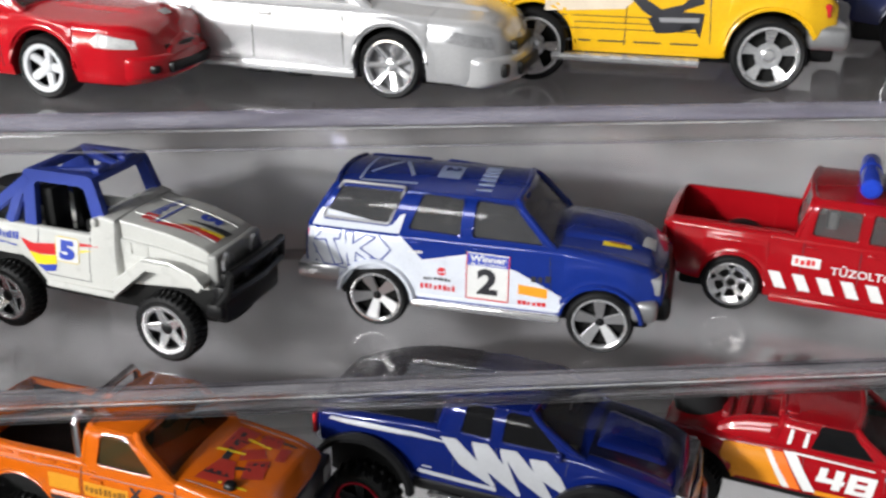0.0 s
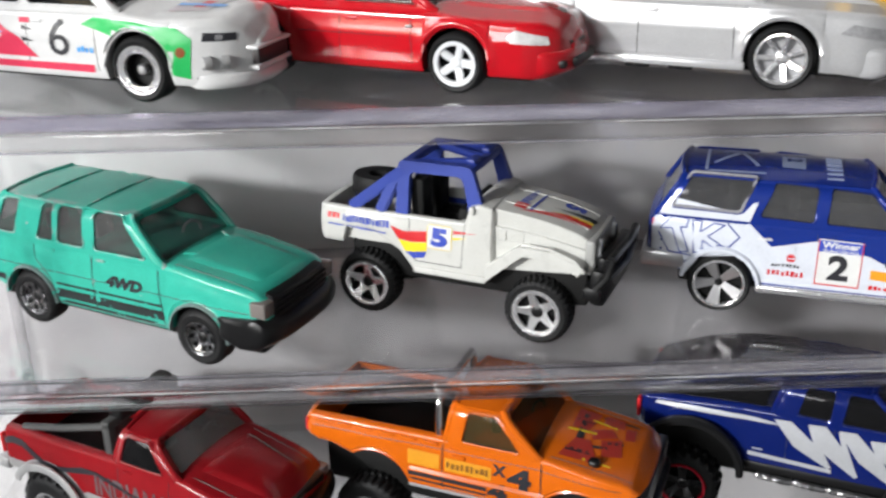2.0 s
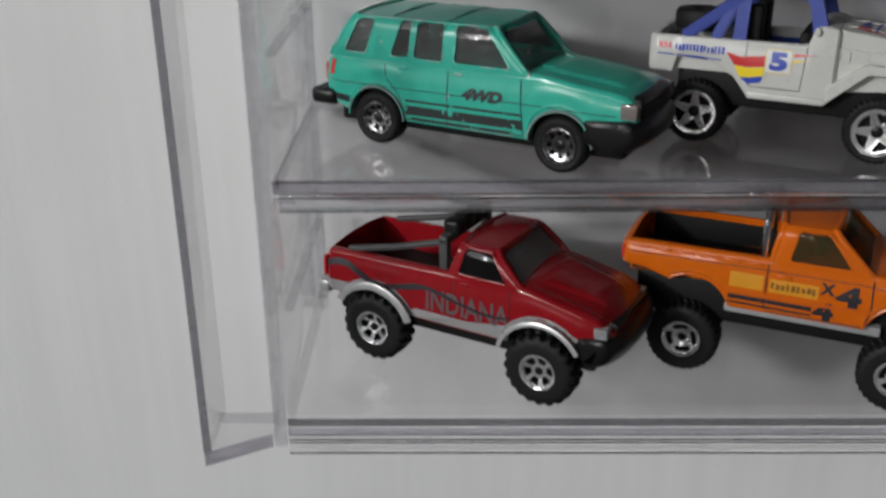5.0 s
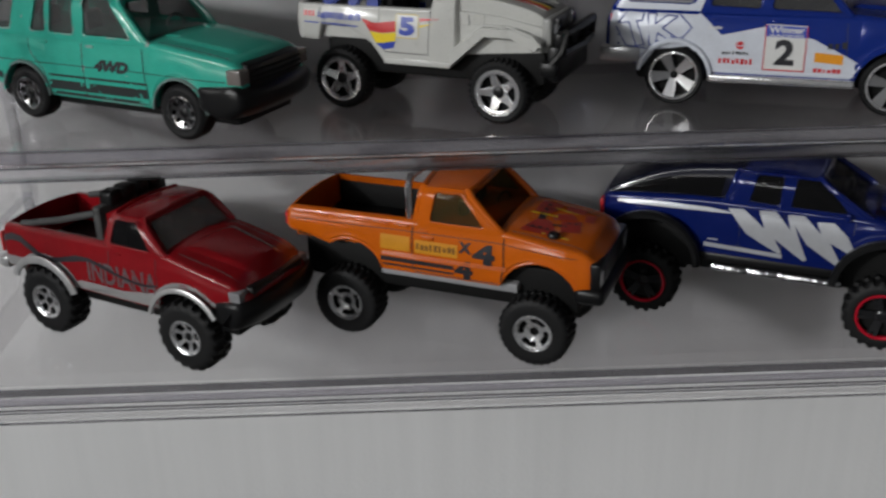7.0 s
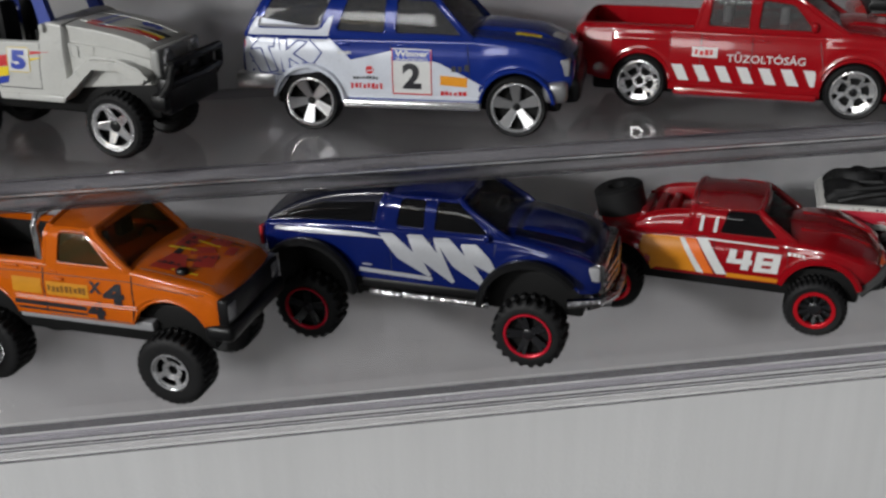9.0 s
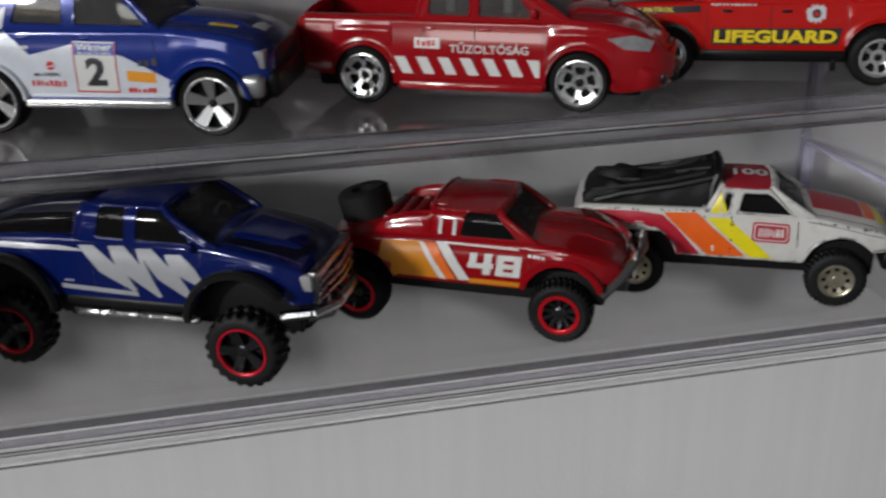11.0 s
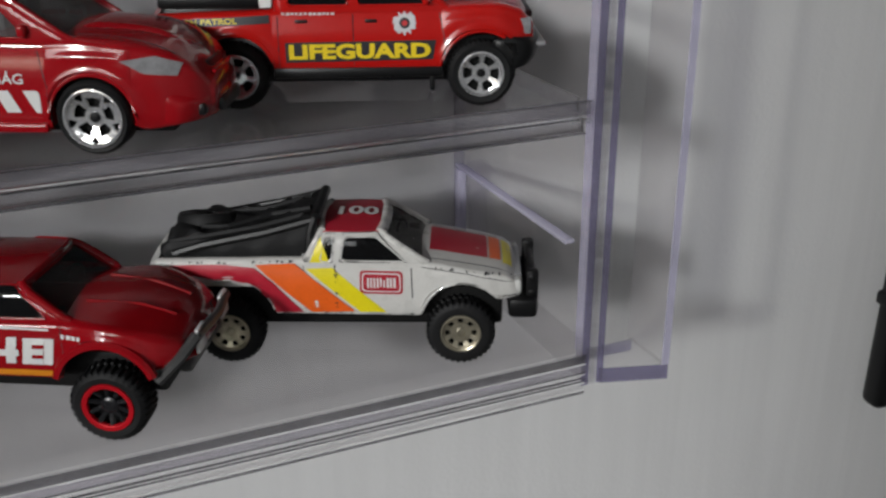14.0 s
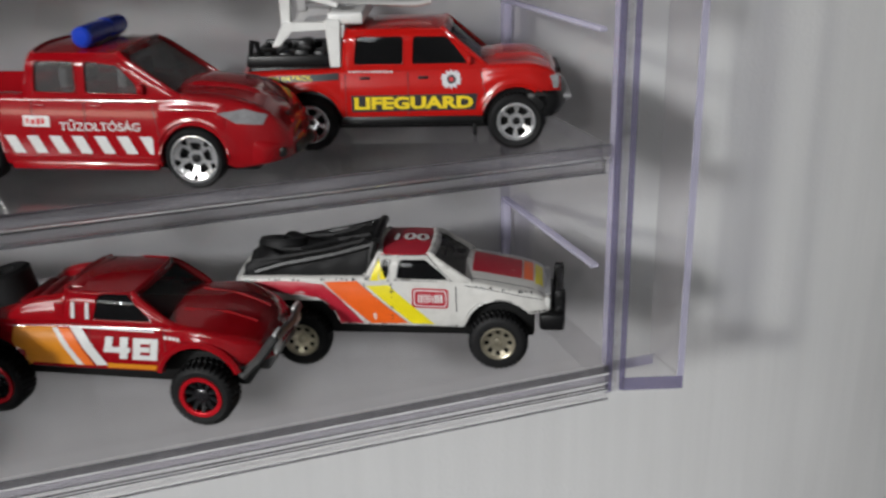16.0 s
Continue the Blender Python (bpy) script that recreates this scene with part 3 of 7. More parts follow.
class Car:
    spin = 11

    def __init__(self, name, rear, front, z, hw, label, category="toy car", slim=1.0):
        a, b = Vector(rear), Vector(front)
        d = (b - a).normalized()
        n = Vector((-d.y, d.x))
        self.wb, self.hw = (b - a).length / MM, hw
        o = a + n * (hw * slim * MM)
        self.ob = tagged(new(name), label, category, "toy cars on the shelves")
        self.ob.matrix_world = Matrix(((d.x, n.x * slim, 0, o.x), (d.y, n.y * slim, 0, o.y), (0, 0, 1, z), (0, 0, 0, 1)))

    def add(self, name, bm, material, label="", parent=None, smooth=35):
        return part(name, bm, material, parent or self.ob, label, smooth=smooth)

    def shell(self, material, label="", **k):
        self.body = Body(**k)
        self.shell_ob = self.add("body", self.body.mesh(), material, label, smooth=28)
        for cx, cz, r in self.body.arches:
            pts = [(cx + (r + 0.2) * math.cos(a), cz + (r + 0.2) * math.sin(a)) for a in [math.pi * k / 20 for k in range(21)]]
            pts = [(x, z) for x, z in pts if self.body.x0 < x < self.body.x1 and z > along(self.body.low, x) + 0.2 and z < along(self.body.top, x) - 0.5]
            for s in (-1, 1):
                if len(pts) > 3:
                    self.add("arch_lip", tube([(x, s * (self.body.side(x, z) - 0.02), z) for x, z in pts], 0.3, 6), material)
        return self.body

    def chassis(self, z0, z1, x0, x1, inset=3.2, material=DARK):
        w = self.hw - inset
        bm = rbox((x0, -w, z0), (x1, w, z1), 0.8)
        self.add("chassis", bm, material, "black base plate")

    def wheels(self, r, width, rim_r, style, rim, dish=DARK, knobs=0, z=None, lip=0.55, out=0.0, hub=None, lip_mat=None, tyre=RUBBER, hub_mat=None, lug=0.5):
        z = r if z is None else z
        for x in (0, self.wb):
            for s in (-1, 1):
                Car.spin = (Car.spin * 7 + 31) % 73
                w = new("wheel")
                w.parent = self.ob
                w.matrix_local = Matrix.Translation(Vector((x, s * (self.hw + out - width / 2), z)) * MM) @ (pose(0, 0, 0, 0, 0, 180) if s > 0 else Matrix.Identity(4)) @ Matrix.Rotation(radians(Car.spin), 4, "Y")
                h = width / 2
                rows = [(rim_r - 0.3, h * 0.8, 0, 0), (rim_r, -h + 0.25, 0, 0), (rim_r + 0.25, -h, 0, 0), (r * 0.55 + rim_r * 0.45, -h - 0.12, 0, 0), (r - 0.75, -h + 0.02, 0, 0), (r - 0.22, -h + 0.35, -1, lug * 0.6), (r, -h + 0.85, -1, lug),
                        (r, -0.25, -1, lug), (r, -0.1, 0, 0), (r, 0.1, 0, 0), (r, 0.25, 1, lug), (r, h - 0.85, 1, lug), (r - 0.22, h - 0.35, 1, lug * 0.6), (r - 0.8, h, 0, 0), (rim_r - 0.3, h * 0.8, 0, 0)]
                t = tread(rows, knobs)
                self.add("tyre", t, tyre, "", w)
                self.rim(w, rim_r, h, style, rim, dish, lip, hub, lip_mat, hub_mat)

    def rim(self, w, rr, h, style, mat, dish, lip, hub, lip_mat, hub_mat=None):
        deep = 2.3
        b = lathe([(rr - 0.05, -h + 0.5), (rr - lip * 0.9, -h + deep), (0.02, -h + deep)], 36)
        self.add("rim_back", b, dish, "", w)
        ring = lathe([(rr + 0.08, -h + 0.35), (rr + 0.02, -h - 0.08), (rr - lip * 0.5, -h - 0.12), (rr - lip, -h + 0.05), (rr - lip - 0.1, -h + 0.7)], 40)
        face = bmesh.new()
        n, wi, wo, kind = style if isinstance(style, tuple) else (0, 0, 0, style)
        inner = hub or rr * 0.26
        for k in range(n):
            a = k * math.tau / n + math.pi / 2
            c, s = math.cos(a), math.sin(a)
            if kind == "y":
                for o in (-1, 1):
                    q = prism([(inner * 0.6, -wi / 2 + o * 0.05), (rr - lip * 0.6, -wo / 2 + o * wo * 0.9), (rr - lip * 0.6, wo / 2 + o * wo * 0.9), (inner * 0.6, wi / 2 + o * 0.05)], -h + 0.02, -h + 0.75)
                    bmesh.ops.transform(q, matrix=Matrix.Rotation(-a, 4, "Y"), verts=q.verts)
                    bm_join(face, q)
            else:
                q = prism([(inner * 0.6, -wi / 2), (rr - lip * 0.6, -wo / 2), (rr - lip * 0.6, wo / 2), (inner * 0.6, wi / 2)], -h + 0.02, -h + 0.8)
                bmesh.ops.bevel(q, geom=q.edges[:], offset=0.22, segments=2, affect="EDGES")
                bmesh.ops.transform(q, matrix=Matrix.Rotation(-a, 4, "Y"), verts=q.verts)
                bm_join(face, q)
        if kind in ("slots", "holes", "five", "ring", "comb"):
            # slots between two radii, as shares of the rim
            count, r0, r1, share = {"slots": (8, 0.54, 0.78, 0.5), "holes": (6, 0.42, 0.80, 0.66), "five": (5, 0.44, 0.88, 0.62), "ring": (4, 0.52, 0.80, 0.74), "comb": (5, 0.34, 0.68, 0.62)}[kind]
            holes = []
            for k in range(count):
                a, b = (k + 0.5 - share / 2) * math.tau / count, (k + 0.5 + share / 2) * math.tau / count
                loop = [(rr * q * math.cos(a + (b - a) * i / 6), rr * q * math.sin(a + (b - a) * i / 6)) for q, order in ((r0, range(7)), (r1, range(6, -1, -1))) for i in order]
                holes.append(rounded(loop, 0.22, 2))
            if kind == "comb":
                for k in range(5):
                    a, wide = k * math.tau / 5, 0.2
                    holes.append(rounded([(rr * q * math.cos(a + d), rr * q * math.sin(a + d)) for q, d in ((0.62, 0), (0.86, -wide), (0.9, 0), (0.86, wide))], 0.15, 2))
            if kind == "ring":
                holes.append([(rr * 0.24 * math.cos(i * math.tau / 14), rr * 0.24 * math.sin(i * math.tau / 14)) for i in range(14)])
            plate([(rr * 0.97 * math.cos(i * math.tau / 36), rr * 0.97 * math.sin(i * math.tau / 36)) for i in range(36)], holes, lambda u, v, d: Vector((u, -h + 0.25 + d, v)), 0.4, face)
        # the spoked face is dished towards the hub
        for v in face.verts:
            v.co.y += 1.3 * (1 - math.hypot(v.co.x, v.co.z) / rr)
        if kind != "ring":
            cap = lathe([(inner, -h + 1.9), (inner, -h + 0.9), (inner * 0.72, -h + 0.65), (inner * 0.3, -h + 0.6), (0.02, -h + 0.6)], 20)
            self.add("hub_cap", cap, hub_mat or mat, "", w)
        if lip_mat:
            self.add("rim_lip", ring, lip_mat, "", w)
        else:
            bm_join(face, ring)
        self.add("rim", face, mat, "", w)

    def cabin(self, mat, belt, roof, bottom, top, wb_, wr, windows, glass, front=(0.10, 0.90), rear_window=True, crown=0.7, pillar=0.65, roof_mat=None, roof_label="", front_glass=None, interior=DARK, drop=1.3, turn=1.7, bow=0.45, wbow=0.9):
        """The part above the belt: bottom and top give its x range at the belt and at the roof; windows are (x, z) polygons of its sides."""
        (xa, xb), (xc, xd) = bottom, top
        low = 1 - (0.45 if drop > 0 else 1.0) * drop / (roof - belt)
        windows = [[(x, belt + (z - belt) * low) for x, z in w] for w in windows]
        roof -= drop
        hgt = roof - belt
        self.cab = dict(belt=belt, roof=roof, wb=wb_, wr=wr)

        def half(z):
            q = min(max((z - belt) / hgt, 0.0), 1.0)
            t = min(max((z - roof + turn) / turn, 0.0), 0.92)
            return wb_ + (wr + 0.5 * turn - wb_) * (0.35 * q + 0.65 * q ** 2.0) - turn * (1 - math.sqrt(1 - t * t))

        def skin(x, z):
            """Half width of the cab there: bowed along its length, drawn in at its corners."""
            q = min(max((z - belt) / hgt, 0.0), 1.0)
            x0, x1 = xa + (xc - xa) * q, xb + (xd - xb) * q
            s_ = min(max((2 * x - x0 - x1) / (x1 - x0), -1.0), 1.0)
            d = min(x - x0, x1 - x)
            return half(z) + bow * (1 - s_ * s_) - 0.5 * max(0.0, 1 - max(d, 0.0) / 1.5) ** 2

        yr = half(roof)
        for s in (-1, 1):
            b = plate([(xa, belt - 0.6), (xb, belt - 0.6), *[(xb + (xd - xb) * v, belt + hgt * v) for v in (0.0, 0.3, 0.6, 0.85)], (xd, roof), (xc, roof), *[(xa + (xc - xa) * v, belt + hgt * v) for v in (0.85, 0.6, 0.3, 0.0)]], [rounded(w, 0.9, 4) for w in windows], lambda u, v, d: Vector((u, s * (skin(u, v) - d), v)), 0.55, None, 0.8)
            self.add("cab_side", b, mat, "", smooth=40)
            for name, p, q in (("front_pillar", (xb, belt - 0.5), (xd, roof - 0.1)), ("rear_pillar", (xa, belt - 0.5), (xc, roof - 0.1))):
                pts = []
                for k in range(10):
                    x, z = p[0] + (q[0] - p[0]) * k / 9, p[1] + (q[1] - p[1]) * k / 9
                    pts.append((x, s * (skin(x, z) - 0.35), z))
                self.add(name, tube(pts, pillar, 10), mat)
        lift_ = lambda u: 0.65 * crown * (1 - u * u)
        for name, x, sg in (("windscreen_header", xd, 1), ("rear_header", xc, -1)):
            self.add(name, tube([(x + sg * wbow * (1 - u * u) - sg * 0.2, u * (yr - 0.3), roof + lift_(u) - 0.15) for u in [k / 5 - 1 for k in range(11)]], pillar, 10), mat)

        def screen(u, v, d, p, q, sgn):
            z = belt - 0.6 + v * (hgt + 0.6)
            return Vector((p + (q - p) * v - sgn * d + wbow * sgn * (1 - u * u), u * (skin(p + (q - p) * v, max(z, belt)) - 0.1), z + max(v, 0) ** 3 * lift_(u)))
        for (p, q, has) in ((xb, xd, True), (xa, xc, rear_window)):
            sgn = 1 if p == xb else -1
            hole = [rounded([(-0.88, front[0]), (0.88, front[0]), (0.86, front[1]), (-0.86, front[1])], 0.07, 4)] if has else []
            rim_ = [(k / 5 - 1, 0) for k in range(11)] + [(1 - k / 5, 1) for k in range(11)]
            b = plate(rim_, hole, lambda u, v, d: screen(u, v, d, p, q, sgn), 0.5, None, 0.2)
            self.add("windscreen_frame" if sgn > 0 else "rear_frame", b, mat, "", smooth=40)
            if has:
                lo, hi = front[0] - 0.03, front[1] + 0.03
                g = plate([(-0.9, lo), (0.9, lo), (0.88, hi), (-0.88, hi)], [], lambda u, v, d: screen(u, v, d + 0.3, p, q, sgn), 0.1, None, 0.2)
                self.add("windscreen" if sgn > 0 else "rear_window", g, front_glass or glass)

        def roof_at(x, y):
            u, v = y / yr, 2 * (x - xc) / (xd - xc) - 1
            return roof + 0.25 * pillar + crown * (1 - u * u) * (1 - 0.35 * min(v * v, 1)) - 0.12 * min(v ** 4, 1.2)
        rm = bmesh.new()
        nx, ny = 12, 12
        grid = []
        for i in range(nx + 1):
            row = []
            for j in range(ny + 1):
                u, v = 2 * j / ny - 1, i / nx
                x = xc - wbow * (1 - u * u) + (xd - xc + 2 * wbow * (1 - u * u)) * v
                row.append(rm.verts.new((x, yr * u, roof_at(x, yr * u))))
            grid.append(row)
        for i in range(nx):
            for j in range(ny):
                rm.faces.new((grid[i][j], grid[i + 1][j], grid[i + 1][j + 1], grid[i][j + 1]))
        ext = bmesh.ops.extrude_face_region(rm, geom=rm.faces[:])
        for v in ext["geom"]:
            if isinstance(v, bmesh.types.BMVert):
                v.co.z -= 0.6
        self.roof_z = roof_at
        self.add("roof", rm, roof_mat or mat, roof_label, smooth=50)
        for s in (-1, 1):
            for w in windows:
                loop = rounded(w, 0.9, 4)
                cx, cz = sum(x for x, z in loop) / len(loop), sum(z for x, z in loop) / len(loop)
                loop = [(x + 0.22 * (1 if x > cx else -1), z + 0.22 * (1 if z > cz else -1)) for x, z in loop]
                self.add("window_frame", tube([(x, s * (skin(x, z) + 0.0), z) for x, z in loop + loop[:2]], 0.2, 6), mat)
                # dark tube paints the shade in the gap round the window
                gap = [(cx + (x - cx) * 0.965, cz + (z - cz) * 0.95) for x, z in loop]
                self.add("window_gap_shade", tube([(x, s * (skin(x, z) - 0.12), z) for x, z in gap + gap[:2]], 0.15, 5), DARK)
                g = plate([(w_[0], w_[1]) for w_ in w], [], lambda u, v, d: Vector((u, s * (skin(u, v) - 0.3 - d), v)), 0.1, None, 1.2)
                self.add("window", g, glass)
        if interior:
            im = rbox((xa + 1, -wb_ + 1.6, belt - 5.0), (xb - 1, wb_ - 1.6, belt - 1.2), 0.5)
            mid = 0.5 * (xa + xb)
            xs = [mid - 0.5] if xb - xa < 24 else [mid - 9, mid + 3]
            for x in xs:
                for s in (-1, 1):
                    rbox((x - 1.6, s * 4.6 - 2.6, belt - 2), (x + 0.4, s * 4.6 + 2.6, belt + hgt * 0.55), 0.7, 2, im)
            c = lathe([(2.0, -0.3), (2.35, 0), (2.0, 0.3), (1.7, 0), (2.0, -0.3)], 18)
            bmesh.ops.transform(c, matrix=Matrix.Translation((xb - 5.5, 4.6, belt + 0.8)) @ Matrix.Rotation(radians(65), 4, "Z"), verts=c.verts)
            bm_join(im, c)
            rbox((xb - 4.2, -wb_ + 2, belt - 1.5), (xb - 1.8, wb_ - 2, belt + 0.4), 0.4, 2, im)
            self.add("interior", im, interior, "moulded seats and dashboard")
        return skin

    # flat prints that follow the panels
    def decal(self, poly, material, name="stripe", lift=0.1, on=None, both=False, label=""):
        side = on or self.body.side
        for s in (-1, 1) if both else (-1,):
            one = bmesh.new()
            f = one.faces.new([one.verts.new((x, 0, z)) for x, z in poly])
            bmesh.ops.triangulate(one, faces=[f], ngon_method="EAR_CLIP")
            slice_up(one, 0, 1.6), slice_up(one, 2, 0.9)
            for v in one.verts:
                v.co.y = s * (side(v.co.x, v.co.z) + lift)
            self.add(name, one, material, label)

    def letters(self, words, x0, x1, z, height, material, bold=0.0, name="lettering", lift=0.16, on=None, slope=0.0, label="", slant=0.0):
        """Words on the side, from x0 to x1."""
        side = on or self.body.side
        bm = text_shape(words, height, bold)
        k = (x1 - x0) / max(v.co.x for v in bm.verts)
        for v in bm.verts:
            px, pz = x0 + v.co.x * k + slant * v.co.y, z + v.co.y + slope * v.co.x * k
            v.co = Vector((px, -(side(px, pz) + lift), pz))
        return self.add(name, bm, material, label or f"printed {words}")

    def profile(self, name, poly, y0, y1, material, label="", bevel=0.4, round_plan=0.0, x_mid=None):
        """A bar across the car with the given (x, z) outline; round_plan draws its ends back."""
        b = bmesh.new()
        loop = rounded(poly, bevel, 3)
        cx, cz = sum(x for x, z in loop) / len(loop), sum(z for x, z in loop) / len(loop)
        rings = []
        for u, keep in ((-1, 0.6), (-0.99, 0.86), (-0.96, 0.97), (-0.88, 1), (-0.7, 1), (-0.45, 1), (0, 1), (0.45, 1), (0.7, 1), (0.88, 1), (0.96, 0.97), (0.99, 0.86), (1, 0.6)):
            back = round_plan * abs(u) ** 3
            rings.append([b.verts.new((cx + (x - cx) * keep - (back if x_mid is None or x > x_mid else back * 0.15), (y0 + y1) / 2 + (y1 - y0) / 2 * u, cz + (z - cz) * keep)) for x, z in loop])
        m = len(loop)
        for p, q in zip(rings, rings[1:]):
            for k in range(m):
                b.faces.new((p[k], p[(k + 1) % m], q[(k + 1) % m], q[k]))
        b.faces.new(rings[0]), b.faces.new(rings[-1])
        return self.add(name, b, material, label)

    def bars(self, x, z, length, height, material, n=5, lift=0.16, on=None, name="small_print"):
        """Unreadable print: a row of plain bars."""
        side = on or self.body.side
        bm = bmesh.new()
        rng = random.Random(int(x * 10) + n)
        n = int(n * 1.6)
        for k in range(n):
            a, b = x + length * k / n, x + length * (k + rng.uniform(0.5, 0.82)) / n
            low, high = z + height * rng.choice((0, 0, 0.12)), z + height * rng.choice((1, 1, 0.78))
            bm.faces.new([bm.verts.new((u, -(side(u, v) + lift), v)) for u, v in ((a, low), (b, low), (b, high), (a, high))])
        return self.add(name, bm, material)

    def top_decal(self, poly, material, name="stripe", lift=0.12, on=None, label=""):
        """A print on the bonnet or the roof; poly in (x, y)."""
        zf = on or self.body.roofline
        bm = bmesh.new()
        f = bm.faces.new([bm.verts.new((x, y, 0)) for x, y in poly])
        bmesh.ops.triangulate(bm, faces=[f], ngon_method="EAR_CLIP")
        slice_up(bm, 0, 1.5), slice_up(bm, 1, 1.5)
        for v in bm.verts:
            v.co.z = zf(v.co.x, v.co.y) + lift
        return self.add(name, bm, material, label)

    def top_letters(self, words, x, y, height, material, turn=-90, bold=0.0, squeeze=1.0, on=None, name="lettering", lift=0.2):
        zf = on or self.body.roofline
        bm = text_shape(words, height, bold, squeeze)
        slice_up(bm, 0, 0.8), slice_up(bm, 1, 0.8)
        c, s = math.cos(radians(turn)), math.sin(radians(turn))
        for v in bm.verts:
            px, py = x + c * v.co.x - s * v.co.y, y + s * v.co.x + c * v.co.y
            v.co = Vector((px, py, zf(px, py) + lift))
        return self.add(name, bm, material, f"printed {words}")

    def seam(self, points, r=0.1, on=None):
        """A dark panel joint on both sides."""
        side = on or self.body.side
        fine = [points[0]]
        for (xa, za), (xb, zb_) in zip(points, points[1:]):
            n = max(1, math.ceil(math.hypot(xb - xa, zb_ - za) / 1.5))
            fine += [(xa + (xb - xa) * k / n, za + (zb_ - za) * k / n) for k in range(1, n + 1)]
        for s in (-1, 1):
            self.add("panel_joint", tube([(x, s * (side(x, z) - 0.02), z) for x, z in fine], r, 5), INK)

    def bonnet_lines(self, x0, x1, y):
        """The joints between the bonnet and the wings."""
        for s in (-1, 1):
            pts = [(x0 + (x1 - x0) * k / 8, s * (y - 0.06 * k)) for k in range(9)]
            self.add("bonnet_joint", tube([(a, b, self.body.roofline(a, b) + 0.0) for a, b in pts], 0.1, 5), INK)

    def bulge(self, x0, x1, w0, w1, lift, material, y=0.0, name="bonnet_panel", edge=0.16):
        """A raised field of the bonnet with creased edges; w0 and w1 are its half widths at the rear and the front."""
        bm = bmesh.new()
        nx, ny = 12, 16
        ease = lambda q: min(max(q, 0.0), 1.0) ** 2 * (3 - 2 * min(max(q, 0.0), 1.0))
        grid = []
        for i in range(nx + 1):
            v = i / nx
            x, w = x0 + (x1 - x0) * v, w0 + (w1 - w0) * v
            row = []
            for j in range(ny + 1):
                u = math.copysign(abs(2 * j / ny - 1) ** 0.7, 2 * j / ny - 1)
                row.append(bm.verts.new((x, y + u * w, self.body.roofline(x, y + u * w) - 0.03 + lift * ease((1 - abs(u)) / edge) * ease((1 - v) / 0.12) * (ease(v / 0.1) if x0 > 1 else 1))))
            grid.append(row)
        for i in range(nx):
            for j in range(ny):
                bm.faces.new((grid[i][j], grid[i + 1][j], grid[i + 1][j + 1], grid[i][j + 1]))
        return self.add(name, bm, material, smooth=60)

    def blocks(self, rects, material, name, lift=0.2, slant=0.0, label=""):
        """One print made of upright blocks (x0, z0, x1, z1) on the side."""
        bm = bmesh.new()
        for x0, z0, x1, z1 in rects:
            bm.faces.new([bm.verts.new((x + slant * (z - rects[0][1]), -(self.body.side(x, z) + lift), z)) for x, z in ((x0, z0), (x1, z0), (x1, z1), (x0, z1))])
        return self.add(name, bm, material, label)

    def handles(self, spots, material):
        for x, z in spots:
            for s in (-1, 1):
                y = self.body.side(x, z)
                self.add("door_handle", rbox((x - 1.1, s * y - 0.25, z - 0.3), (x + 1.1, s * y + 0.25, z + 0.3), 0.15), material)

    def mirrors(self, x, z, material, y=None, size=1.0):
        for s in (-1, 1):
            w = y or self.body.side(x, z)
            self.add("wing_mirror", rbox((x - 0.7 * size, s * (w + 0.6) - 0.9, z), (x + 0.7 * size, s * (w + 0.6) + 0.9, z + 1.9 * size), 0.5, 3), material)

    def flare(self, x, z, r, material, width=1.1, thick=0.8, a0=0, a1=180, name="wheel_arch"):
        for s in (-1, 1):
            bm = bmesh.new()
            rows = []
            for k in range(19):
                a = radians(a0 + (a1 - a0) * k / 18)
                px, pz = x + r * math.cos(a), z + r * math.sin(a)
                ex, ez = math.cos(a) * thick, math.sin(a) * thick
                w = self.hw - 0.6
                rows.append([bm.verts.new(c) for c in ((px, s * w, pz), (px, s * (w + width), pz), (px + ex * 0.6, s * (w + width), pz + ez * 0.6), (px + ex, s * (w + width * 0.6), pz + ez), (px + ex, s * w, pz + ez))])
            for p, q in zip(rows, rows[1:]):
                for k in range(5):
                    bm.faces.new((p[k], p[(k + 1) % 5], q[(k + 1) % 5], q[k]))
            bm.faces.new(rows[0]), bm.faces.new(rows[-1])
            self.add(name, bm, material)

    def lamps(self, x, y0, y1, z0, z1, material=LENS, name="headlight", depth=1.0):
        for s in (-1, 1):
            a, b = sorted((s * y0, s * y1))
            self.add(name, rbox((x - depth, a, z0), (x, b, z1), 0.35, 2), material)

    def box(self, name, a, b, material, r=0.5, label="", seg=2):
        return self.add(name, rbox(a, b, r, seg), material, label)


# ---- the middle shelf ----
Z_TOP, Z_MID, Z_LOW = [z + 0.0001 for z in SHELF_Z]


def arc(cx, cz, r, a0, a1, n=8):
    return [(cx + r * math.cos(radians(a0 + (a1 - a0) * k / n)), cz + r * math.sin(radians(a0 + (a1 - a0) * k / n))) for k in range(n + 1)]


